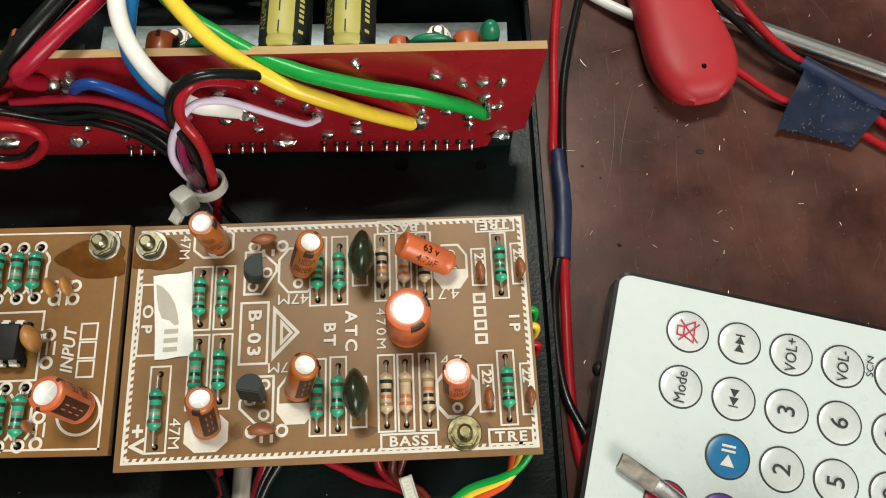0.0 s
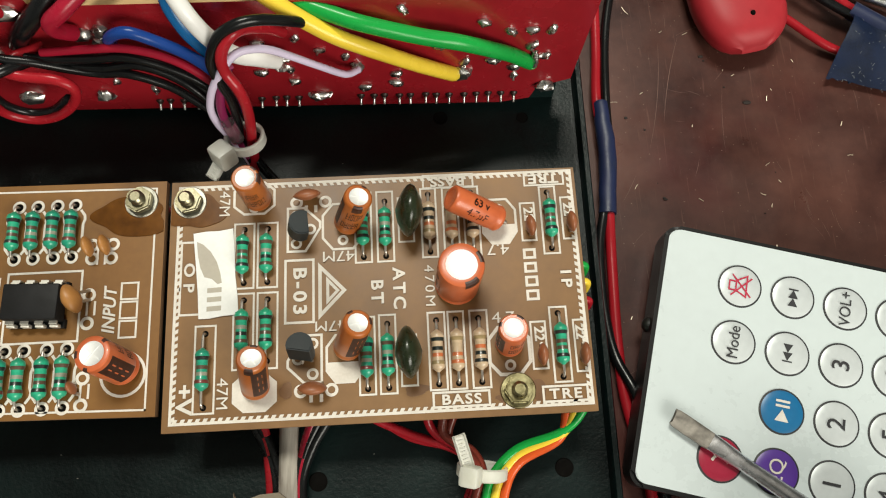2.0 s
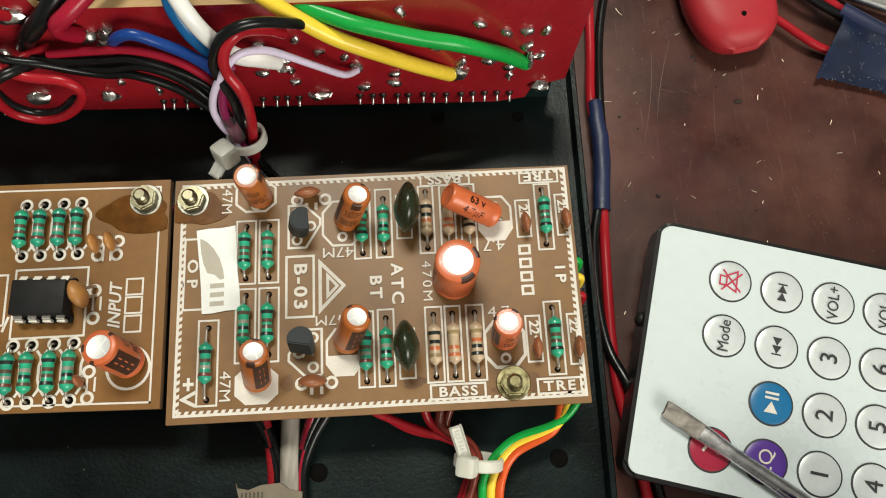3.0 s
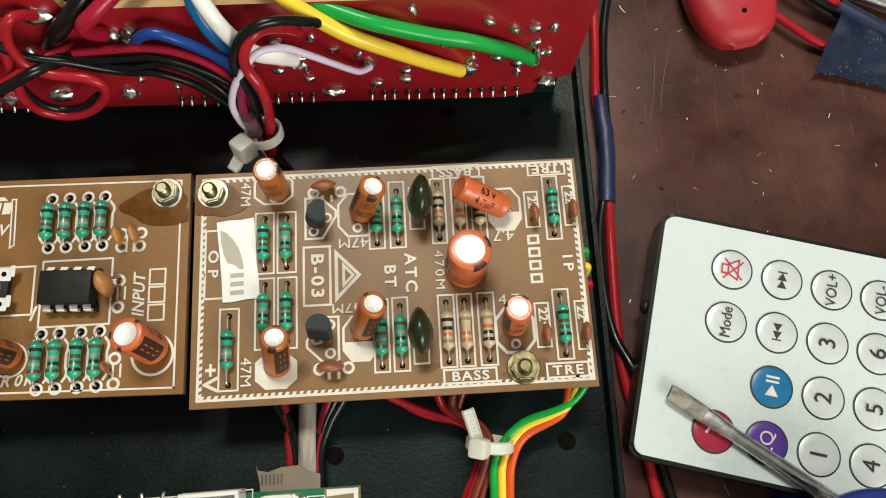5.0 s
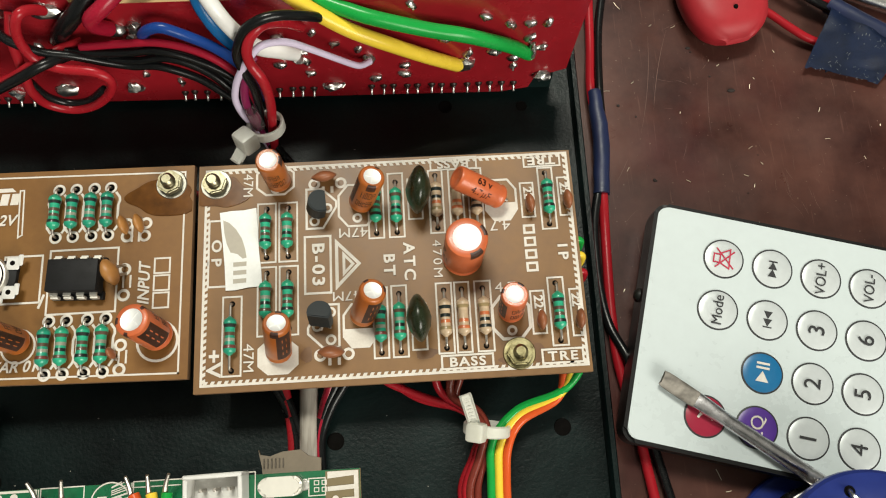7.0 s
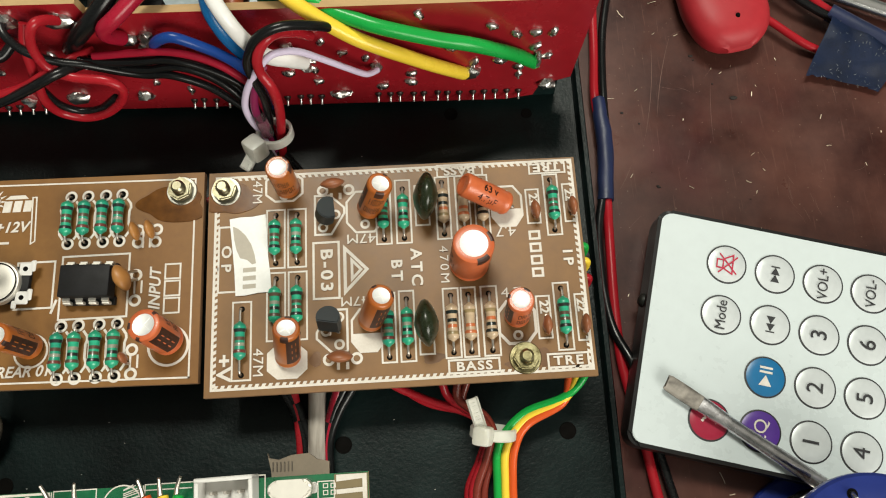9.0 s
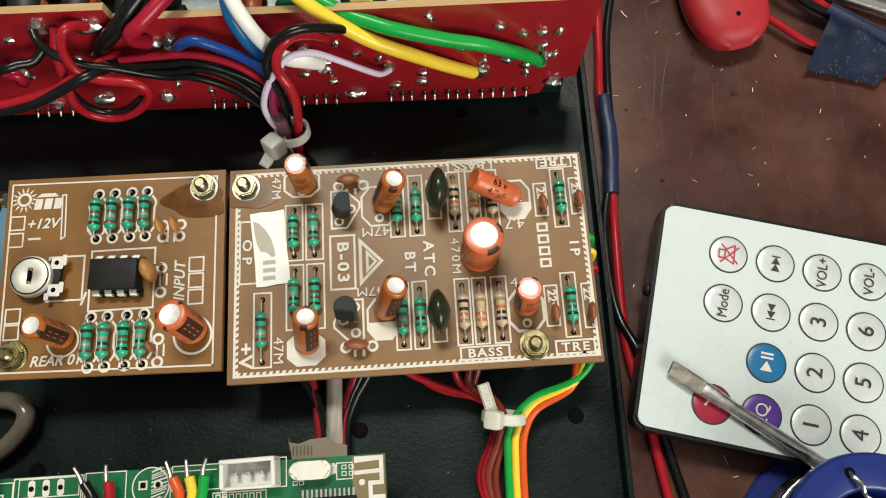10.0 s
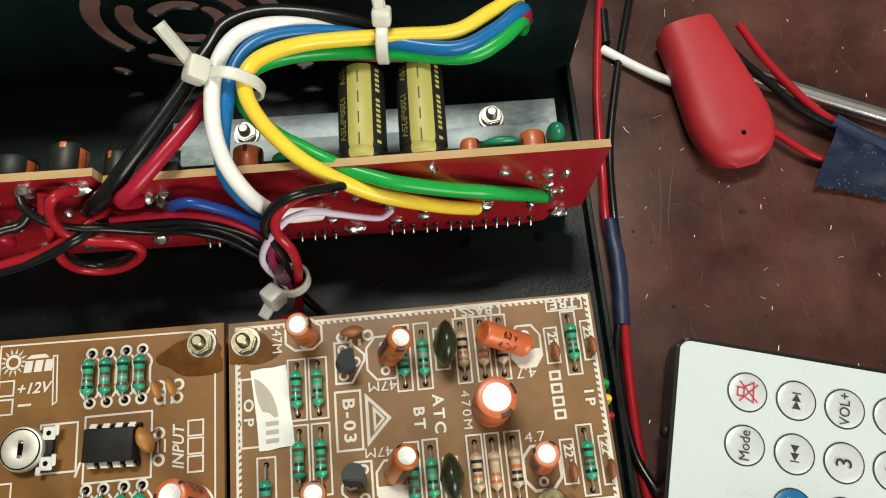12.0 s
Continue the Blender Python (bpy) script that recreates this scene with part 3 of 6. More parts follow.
def electrolytic(parent, base, top, r, h, sleeve, turn=0, label="", writing="", bars=True, no_top=False, ink=None):
    """A sleeved radial capacitor from its base to its vented top."""
    b, t = Vector(base), Vector(top)
    ax = (t - b).normalized()
    sx = Vector((math.cos(radians(turn)), math.sin(radians(turn)), 0.02)) if turn is not None else Vector((0.1, -0.45, 1))
    sx = (sx - ax * sx.dot(ax)).normalized()
    m = Matrix.Translation(b * S) @ Matrix((sx, ax.cross(sx), ax)).transposed().to_4x4()
    bm = nb()
    lathe(bm, [(0, 0), (r * 0.9, 0), (r, 0.04), (r, 0.08), (r * 0.93, 0.13), (r, 0.18), (r, h - 0.06), (r * 0.97, h - 0.02), (r * 0.88, h), (r * 0.68, h)], 32)
    cap = part("capacitor", bm, sleeve, parent, label, m)
    bm = nb()
    lathe(bm, [(0, h - 0.012), (r * 0.66, h - 0.012), (r * 0.70, h - 0.004)], 32)
    for a in (0, 90):
        box(bm, -r * 0.55, r * 0.55, -0.006, 0.006, h - 0.013, h - 0.0085, m=Matrix.Rotation(radians(a), 4, "Z"))
    part("vented_top", bm, sleeve if no_top else M_ALU, cap, "bare aluminium top" if not no_top else "")
    bm = nb()
    if bars:
        # the polarity stripe and its marks
        for k in range(10):
            a0, a1 = radians(-34 + k * 6.8), radians(-27.2 + k * 6.8)
            q4 = [(r * 1.006 * math.cos(a), r * 1.006 * math.sin(a), z) for a, z in ((a0, 0.2), (a1, 0.2), (a1, h - 0.1), (a0, h - 0.1))]
            bm.faces.new([bm.verts.new(v) for v in q4])
        rnd = random.Random(int(turn or 0) + int(h * 100) + int(b.x * 37))
        for row in (0.26, 0.56):
            at = rnd.uniform(48, 60)
            while at < 118:
                wd, tall = rnd.uniform(10, 17), h * rnd.uniform(0.17, 0.23)
                z0 = h * row
                strokes = [(0, 3, 0, 1), (wd - 3, wd, rnd.choice((0, 0, 0.5)), 1)]
                strokes += [(0, wd, e, e + 0.16) for e in rnd.sample((0, 0.42, 0.84), 2)]
                for s0, s1, e0, e1 in strokes:
                    bm.faces.new([bm.verts.new((r * 1.006 * math.cos(radians(q)), r * 1.006 * math.sin(radians(q)), z)) for q, z in ((at + s0, z0 + tall * e0), (at + s1, z0 + tall * e0), (at + s1, z0 + tall * e1), (at + s0, z0 + tall * e1))])
                at += wd + 3.5
        for k in range(rnd.randint(2, 3)):
            start = rnd.uniform(0, 360)
            a0, a1 = radians(start), radians(start + rnd.uniform(14, 42))
            edge = [(r * 1.008, h - 0.14 - 0.03 * (k % 2)), (r * 1.008, h - 0.055), (r * 0.985, h - 0.014), (r * 0.885, h + 0.004), (r * 0.80, h + 0.004)]
            for (ra, za), (rb, zb) in zip(edge, edge[1:]):
                for s in range(3):
                    b0, b1 = a0 + (a1 - a0) * s / 3, a0 + (a1 - a0) * (s + 1) / 3
                    bm.faces.new([bm.verts.new((rr * math.cos(a), rr * math.sin(a), z)) for a, rr, z in ((b0, ra, za), (b1, ra, za), (b1, rb, zb), (b0, rb, zb))])
    if writing:
        for i, line in enumerate(writing.split("|")):
            tb = nb()
            text(tb, line, 0, 0, 0.14, bold=0.03, thick=0.002)
            for v in tb.verts:
                a = (v.co.y + 0.12 - 0.22 * i) / r
                zz = h * 0.52 - v.co.x
                v.co = Vector((r * 1.02 * math.cos(a), r * 1.02 * math.sin(a), zz))
            me = bpy.data.meshes.new("tmp")
            tb.to_mesh(me)
            tb.free()
            bm.from_mesh(me)
            bpy.data.meshes.remove(me)
    part("sleeve_print", bm, ink or M_SLEEVE_INK, cap, smooth=False)
    if bars:
        bm = nb()
        for k in range(3):
            z0 = h * (0.30 + 0.2 * k)
            for a0, a1, za, zb in ((-11, -7, z0, z0 + 0.11), (7, 11, z0, z0 + 0.11), (-11, 11, z0, z0 + 0.02), (-11, 11, z0 + 0.09, z0 + 0.11)):
                bm.faces.new([bm.verts.new((r * 1.012 * math.cos(radians(a)), r * 1.012 * math.sin(radians(a)), z)) for a, z in ((a0, za), (a1, za), (a1, zb), (a0, zb))])
        part("stripe_mark", bm, sleeve, cap, smooth=False)
    bm = nb()
    for s in (-1, 1):
        tube(bm, [(s * r * 0.4, 0, 0.02), (s * r * 0.4, 0, -0.12)], 0.03, 8, 2)
    part("lead", bm, M_LEAD, cap)
    return cap


def blob(bm, cx, cy, cz, rx, ry, rz, m=None, seg=16, power=1.0):
    """A dipped, rounded body."""
    r = bmesh.ops.create_uvsphere(bm, u_segments=seg, v_segments=10, radius=1)["verts"]
    for v in r:
        w = v.co.copy()
        w = Vector([math.copysign(abs(c) ** power, c) for c in w])
        v.co = Vector((cx + w.x * rx, cy + w.y * ry, cz + w.z * rz))
        if m is not None:
            v.co = m @ v.co
    return bm


def dipped_cap(parent, name, x, y, size, material, tilt=(0, 0, 0), lift=0.05, legs=((-0.0, -0.12), (0.0, 0.12)), label=""):
    m = cmpose(x, y, lift, *tilt)
    rx, ry, rz = size
    bm = nb()
    blob(bm, 0, 0, rz, rx, ry, rz)
    for v in bm.verts:
        k = 1 + 0.08 * math.sin(9 * v.co.y / ry) * (1 - abs(v.co.z - rz) / rz)
        v.co.x *= k * (1 - 0.35 * abs(v.co.y / ry) ** 1.5)
    ob = part(name, bm, material, parent, label, m)
    bm = nb()
    for lx, ly in legs:
        tube(bm, [(lx, ly, rz * 0.4), (lx, ly, 0), (lx, ly, -lift - 0.06)], 0.03, 8, 3)
    part("lead", bm, M_LEAD, ob)
    return ob


def transistor(parent, x, y, rz, tilt):
    m = cmpose(x, y, 0.16, tilt, 0, rz)
    bm = nb()
    pts = [(0.23 * math.cos(a), 0.23 * math.sin(a)) for a in (radians(-30 + 240 * k / 14) for k in range(15))]
    lo = [bm.verts.new((px, py, 0)) for px, py in pts]
    hi = [bm.verts.new((px, py, 0.46)) for px, py in pts]
    bm.faces.new(hi)
    bm.faces.new(lo[::-1])
    for i in range(len(pts)):
        j = (i + 1) % len(pts)
        bm.faces.new((lo[i], lo[j], hi[j], hi[i]))
    bmesh.ops.bevel(bm, geom=[e for e in bm.edges if abs(e.verts[0].co.z - e.verts[1].co.z) < 0.01], offset=0.02, segments=2, affect="EDGES")
    ob = part("transistor", bm, M_IC_GREY, parent, "small black plastic transistor", m)
    bm = nb()
    for k in (-1, 0, 1):
        tube(bm, [(k * 0.1, 0.0, 0.03), (k * 0.13, -0.03 * abs(k), -0.1), (k * 0.2, -0.1 * (1 - abs(k)), -0.24)], 0.03, 8, 3)
    part("lead", bm, M_LEAD, ob)


def hexpts(r, turn=0):
    return [(r * math.cos(radians(60 * i + turn)), r * math.sin(radians(60 * i + turn))) for i in range(6)]


def bolt_and_nut(x, y, z, foot, turn=0, material=None):
    """A bolt standing up through a board, with its washer and nut."""
    t = thing("bolt", "zinc-plated bolt with hex nut and washer holding a board", "bolt", cmpose(x, y, z, 0, 0, turn), group="board bolts")
    bm = nb()
    prof = [(0, 0.36), (0.09, 0.36), (0.125, 0.33)]
    zz = 0.33
    while zz > 0.02:
        prof += [(0.138, zz - 0.02), (0.122, zz - 0.045)]
        zz -= 0.05
    prof += [(0.14, zz), (0.14, foot - z), (0, foot - z)]
    part("shank", lathe(bm, prof, 20), material or M_BRASS, t)
    bm = nb()
    poly(bm, hexpts(0.265), 0.035, 0.17)
    bm.faces.new([v for v in bm.verts if abs(v.co.z - 0.035) < 1e-5][::-1])
    bmesh.ops.bevel(bm, geom=[e for e in bm.edges], offset=0.03, segments=2, affect="EDGES")
    part("nut", bm, material or M_BRASS, t)
    part("washer", lathe(nb(), [(0.16, 0.0), (0.30, 0.0), (0.315, 0.015), (0.30, 0.035), (0.16, 0.035)], 28), material or M_ZINC, t)
    part("spacer", lathe(nb(), [(0.16, -0.17), (0.30, -0.17), (0.30, foot - z), (0.16, foot - z)], 20), M_ZINC, t)
    return t


def pads(bm, pts, r=0.10, z=0.0):
    for x, y in pts:
        annulus(bm, x, y, r * 0.55, r, z, seg=16)


# ---- the tone control board ----
GREENS = [(0.71, 0.40, 1.70, 2), (1.37, 2.60, 3.62, 0), (1.80, 2.60, 3.62, 1), (1.38, 1.16, 2.28, 1), (1.81, 1.16, 2.28, 0), (3.57, 2.98, 4.10, 0), (3.98, 2.98, 4.05, 1),
          (7.05, 2.98, 4.08, 0), (3.59, 0.58, 1.70, 2), (3.96, 0.58, 1.72, 1), (7.04, 0.62, 1.76, 0)]
BEIGES = [(4.80, 3.02, 4.15, 3), (5.21, 3.02, 4.15, 4), (5.60, 3.02, 4.15, 5), (4.84, 0.60, 1.74, 3), (5.19, 0.60, 1.74, 4), (5.60, 0.60, 1.74, 5)]
for x, y0, y1, k in GREENS + BEIGES:
    resistor(TONE, x, y0, y1, k)


def tone_print():
    bm = nb()
    w, z = 0.045, 0.0
    # border with its toothed edge
    x0, y0, x1, y1 = 0.14, 0.14, 7.52, 4.50
    frame_box(bm, x0, y0, x1, y1, 0.05, z)
    n = 56
    for i in range(n):
        x = x0 + (i + 0.5) * (x1 - x0) / n
        for y, s in ((y0 + 0.02, 1), (y1 - 0.02, -1)):
            poly(bm, [(x - 0.03, y), (x + 0.04, y), (x + 0.07, y + s * 0.06), (x + 0.0, y + s * 0.06)][::s], z)
    n = 34
    for i in range(n):
        y = y0 + (i + 0.5) * (y1 - y0) / n
        for x, s in ((x0 + 0.02, 1), (x1 - 0.02, -1)):
            poly(bm, [(x, y - 0.03), (x + s * 0.06, y), (x + s * 0.06, y + 0.07), (x, y + 0.04)][::s], z)
    for bx, ya, yb, ww in ((0.71, 0.30, 1.84, 0.36), (1.37, 2.50, 3.73, 0.36), (1.80, 2.50, 3.73, 0.36), (1.38, 1.03, 2.40, 0.36), (1.81, 1.03, 2.40, 0.36), (3.57, 2.88, 4.24, 0.30), (3.98, 2.88, 4.24, 0.30),
                           (4.80, 2.92, 4.26, 0.28), (5.21, 2.92, 4.26, 0.28), (5.60, 2.92, 4.26, 0.28), (7.05, 2.88, 4.19, 0.29), (3.59, 0.48, 1.86, 0.28), (3.96, 0.48, 1.88, 0.29),
                           (4.84, 0.50, 1.88, 0.30), (5.19, 0.50, 1.88, 0.28), (5.60, 0.50, 1.88, 0.31), (7.04, 0.53, 1.87, 0.30), (6.65, 3.15, 3.88, 0.26), (7.40, 3.15, 3.96, 0.22),
                           (6.66, 0.78, 1.62, 0.26), (7.40, 0.70, 1.62, 0.20), (4.37, 3.24, 4.10, 0.28), (4.33, 0.60, 1.50, 0.28)):
        frame_box(bm, bx - ww / 2, ya, bx + ww / 2, yb, 0.035, z)
    # eight-sided outlines under the upright capacitors: some half filled, one filled
    for cx, cy, hw, hh, fill in ((1.54, 4.23, 0.375, 0.31, 0), (3.19, 3.60, 0.37, 0.44, 0), (3.19, 1.14, 0.32, 0.42, 2), (1.60, 0.62, 0.37, 0.32, 3), (6.11, 3.55, 0.31, 0.43, 2), (6.12, 1.13, 0.36, 0.42, 1)):
        o = [(cx + u * hw, cy + v * hh) for u, v in ((1, 0.5), (0.5, 1), (-0.5, 1), (-1, 0.5), (-1, -0.5), (-0.5, -1), (0.5, -1), (1, -0.5))]
        stroke(bm, o, 0.06 if fill == 1 else 0.045, z, True)
        if fill == 3:
            poly(bm, o, z, 0.004)
        if fill == 2:
            poly(bm, [(cx - hw, cy - 0.15 * hh), o[4], o[5], o[6], o[7], (cx + hw, cy - 0.15 * hh)], z, 0.004)
        annulus(bm, cx, cy - 0.62 * hh, 0.05, 0.10, z)
        annulus(bm, cx, cy + 0.55 * hh, 0.05, 0.10, z)
    for cx, cy, s in ((2.46, 3.57, 1), (2.49, 1.16, -1)):
        stroke(bm, [(cx + s * u, cy + s * v) for u, v in ((-0.29, -0.42), (0.04, -0.42), (0.31, 0.02), (0.31, 0.14), (0.02, 0.42), (-0.29, 0.42))], 0.045, z, True)
        pads(bm, [(cx + s * 0.13, cy), (cx - s * 0.13, cy - s * 0.27), (cx - s * 0.13, cy + s * 0.27)], 0.105)
    for cx, cy in ((2.60, 4.10), (2.68, 0.60)):
        pads(bm, [(cx - 0.27, cy), (cx + 0.27, cy)], 0.12)
        for u in (-0.09, 0.09):
            poly(bm, [(cx + u - 0.03, cy - 0.20), (cx + u + 0.03, cy - 0.20), (cx + u + 0.03, cy - 0.06), (cx + u - 0.03, cy - 0.06)], z)
    # triangle and code
    stroke(bm, [(2.76, 2.84), (2.76, 1.93), (3.20, 2.38)], 0.065, z, True)
    stroke(bm, [(2.90, 2.58), (2.90, 2.19), (3.08, 2.38)], 0.055, z, True)
    frame_box(bm, 2.13, 1.82, 2.64, 2.98, 0.045, z)
    t = dict(bold=0.04, z=z)
    text(bm, "B-03", 2.385, 2.40, 0.235, -90, wide=1.2, gap=1.22, **t)
    text(bm, "ATC", 4.19, 2.36, 0.215, -90, wide=1.1, gap=1.3, **t)
    text(bm, "BT", 3.79, 2.32, 0.215, -90, wide=1.1, gap=1.3, **t)
    text(bm, "470M", 4.75, 2.38, 0.175, -90, wide=1.15, gap=1.3, **t)
    text(bm, "IP", 7.25, 2.39, 0.19, -90, wide=1.2, gap=1.5, **t)
    text(bm, "BASS", 5.22, 0.315, 0.17, 0, wide=1.2, gap=1.18, **t)
    frame_box(bm, 4.73, 0.20, 5.71, 0.45, 0.04, z)
    text(bm, "TRE", 7.05, 0.32, 0.17, 0, wide=1.2, gap=1.25, **t)
    frame_box(bm, 6.66, 0.20, 7.44, 0.46, 0.04, z)
    text(bm, "BASS", 5.18, 4.39, 0.18, 180, wide=1.2, **t)
    frame_box(bm, 4.72, 4.27, 5.66, 4.52, 0.035, z)
    text(bm, "TRE", 7.00, 4.36, 0.18, 180, wide=1.3, **t)
    frame_box(bm, 6.64, 4.23, 7.38, 4.49, 0.035, z)
    text(bm, "47M", 3.10, 3.03, 0.20, 180, wide=1.2, **t)
    text(bm, "47M", 2.94, 1.74, 0.19, 180, wide=1.2, **t)
    text(bm, "47M", 1.03, 0.62, 0.20, -90, wide=1.1, **t)
    text(bm, "47M", 0.98, 4.14, 0.20, -90, wide=1.0, **t)
    text(bm, "+V", 0.36, 0.56, 0.26, -90, wide=1.2, **t)
    text(bm, "4.7", 6.05, 3.01, 0.20, 180, wide=1.2, **t)
    text(bm, "4.7", 6.05, 1.72, 0.20, 0, wide=1.2, **t)
    text(bm, "OP", 0.37, 2.75, 0.19, -90, wide=1.2, gap=1.7, **t)
    frame_box(bm, 0.22, 2.06, 1.0, 3.42, 0.04, z)
    for px, py in ((6.66, 3.66), (7.41, 3.72), (6.67, 1.40), (7.41, 1.40)):
        text(bm, "22", px, py, 0.17, -90, wide=1.1, **t)
    # four plain bars for the maker's name
    for k in range(4):
        frame_box(bm, 6.53, 2.82 - k * 0.26, 6.72, 2.97 - k * 0.26, 0.05, z)
    part("silkscreen", bm, M_INK, TONE, "white printed outlines and lettering", smooth=False)
    bm = nb()
    for x, y0, y1, k in GREENS + BEIGES:
        disc(bm, x, y0, 0.055, 0.0, 0.003, 12)
        disc(bm, x, y1, 0.055, 0.0, 0.003, 12)
    tagged(part("drill_hole_rest", bm, M_HOLE, TONE, smooth=False), kind="stuff")


tone_print()
electrolytic(TONE, (1.62, 4.20, 0.02), (1.63, 4.22, 1.1), 0.25, 1.08, M_ORANGE, -170)
electrolytic(TONE, (3.28, 3.62, 0.10), (3.60, 3.76, 1.1), 0.25, 1.08, M_ORANGE, 175, "orange capacitor leaning over a resistor")
electrolytic(TONE, (3.24, 1.30, 0.12), (3.54, 1.56, 1.1), 0.25, 1.08, M_ORANGE, -72, "orange capacitor with a dark stripe, leaning")
electrolytic(TONE, (1.62, 0.70, 0.02), (1.80, 1.06, 1.1), 0.25, 1.18, M_ORANGE, -58)
electrolytic(TONE, (5.25, 2.38, 0.02), (5.31, 2.46, 1.1), 0.40, 1.12, M_SALMON, 80, "large orange capacitor")
electrolytic(TONE, (6.12, 1.24, 0.06), (6.11, 1.36, 1.1), 0.25, 1.02, M_SALMON, -160, "salmon-coloured capacitor")
electrolytic(TONE, (6.08, 3.52, 0.24), (5.20, 3.78, 0.82), 0.245, 1.08, M_SALMON, None, "salmon-coloured capacitor bent over on its leads", "63 v|4.7µF", False, True)
dipped_cap(TONE, "film_capacitor", 4.40, 3.70, (0.25, 0.48, 0.52), M_OLIVE, (4, 6, -4), label="dark olive dipped film capacitor")
dipped_cap(TONE, "film_capacitor", 4.34, 1.12, (0.24, 0.46, 0.48), M_OLIVE, (0, 0, 3), label="dark olive dipped film capacitor")
for x, y in ((6.66, 3.36), (7.42, 3.40), (6.68, 1.00), (7.42, 0.98)):
    dipped_cap(TONE, "ceramic_capacitor", x, y, (0.10, 0.20, 0.19), M_CERAMIC, (0, 0, random.uniform(-8, 8)), 0.08, ((0, -0.1), (0.0, 0.2)))
for x, y, rz in ((2.56, 4.24, 6), (2.66, 0.70, -4)):
    dipped_cap(TONE, "ceramic_capacitor", x, y, (0.26, 0.11, 0.20), M_CERAMIC, (24, 0, rz), 0.09, ((-0.13, 0.0), (0.13, 0.0), (0.0, -0.05)), "brown disc capacitor with stubby legs")
transistor(TONE, 2.42, 3.52, 95, 14)
transistor(TONE, 2.46, 1.22, -10, -16)


def sticker():
    edge = [(0.43, 3.58), (0.66, 3.61), (0.90, 3.61), (1.16, 3.65), (1.20, 3.20), (1.22, 2.75), (1.27, 2.35), (1.29, 2.02), (1.02, 2.01), (0.76, 1.97), (0.58, 1.97), (0.55, 2.45), (0.50, 2.95), (0.46, 3.30)]
    bm = nb()
    poly(bm, edge, 0.006, 0.022)
    ob = single("paper_label", bm, M_PAPER, "torn white paper label stuck on the tone board", "label", cmpose(0, 0, BZ), smooth=False)
    bm = nb()
    leaf = [(0.50, 3.42), (0.62, 3.36), (0.76, 3.22), (0.88, 3.02), (0.95, 2.80), (0.98, 2.62), (0.90, 2.60), (0.80, 2.70), (0.66, 2.74), (0.58, 2.92), (0.53, 3.15)]
    poly(bm, leaf, 0.0285, 0.002)
    part("worn_patch", bm, M_PAPER_GREY, ob, "grey rubbed patch", smooth=False)
    for k in range(3):
        bm = nb()
        y = 2.10 + k * 0.17
        poly(bm, [(0.72, y), (0.98, y + 0.01), (0.98, y + 0.10), (0.72, y + 0.09)], 0.0285, 0.001)
        part("faded_print", bm, M_PAPER_GREY, ob, smooth=False)


sticker()


def stain(name, cx, cy, rx, ry, z, seed, cut):
    """A dried run of glue with an uneven edge."""
    rnd = random.Random(seed)
    ph = [rnd.uniform(0, 6.28) for _ in range(4)]
    pts = []
    for i in range(40):
        a = 2 * math.pi * i / 40
        k = 1 + 0.12 * math.sin(2 * a + ph[0]) + 0.09 * math.sin(3 * a + ph[1]) + 0.06 * math.sin(5 * a + ph[2])
        pts.append((min(max(cx + rx * k * math.cos(a), cut[0]), cut[1]), min(cy + ry * k * math.sin(a), cut[2])))
    bm = nb()
    poly(bm, pts, z, 0.012)
    return bm


part("glue_stain", stain("glue_stain", 0.45, 4.02, 0.50, 0.36, 0.0, 3, (0.0, 2, 4.5)), M_FLUX, TONE, "dark dried glue", smooth=False)
part("glue_stain", stain("glue_stain", -0.75, 3.98, 0.72, 0.36, 0.0, 5, (-3, -0.14, 4.62)), M_FLUX, PRE, "dark dried glue", smooth=False)
for x, y, rx, ry, seed in ((2.15, 0.62, 0.10, 0.16, 21), (4.45, 0.52, 0.22, 0.10, 22), (6.55, 0.42, 0.20, 0.16, 24), (5.95, 0.30, 0.12, 0.07, 25)):
    part("flux_smear", stain("flux_smear", x, y, rx, ry, -0.007, seed, (0.05, 7.5, 4.5)), M_SMEAR, TONE, "thin brown flux smear", smooth=False)
bolt_and_nut(0.34, 4.20, BZ, FLOOR_Z, 12)
bolt_and_nut(6.22, 0.42, BZ, FLOOR_Z, 0, M_AGED)
bolt_and_nut(-0.57, 4.26, BZ, FLOOR_Z, 25)
bolt_and_nut(-4.38, 0.85, BZ, FLOOR_Z, 8, M_AGED)

# ---- the preamplifier board ----
PRE_RES = [(x, 3.25, 4.26, k) for x, k in ((-2.845, 0), (-2.50, 2), (-2.135, 2), (-1.80, 2))] + [(x, 0.525, 1.56, k) for x, k in ((-2.835, 2), (-2.495, 1), (-2.09, 0), (-1.735, 1))]
for x, y0, y1, k in PRE_RES:
    resistor(PRE, x, y0, y1, k)


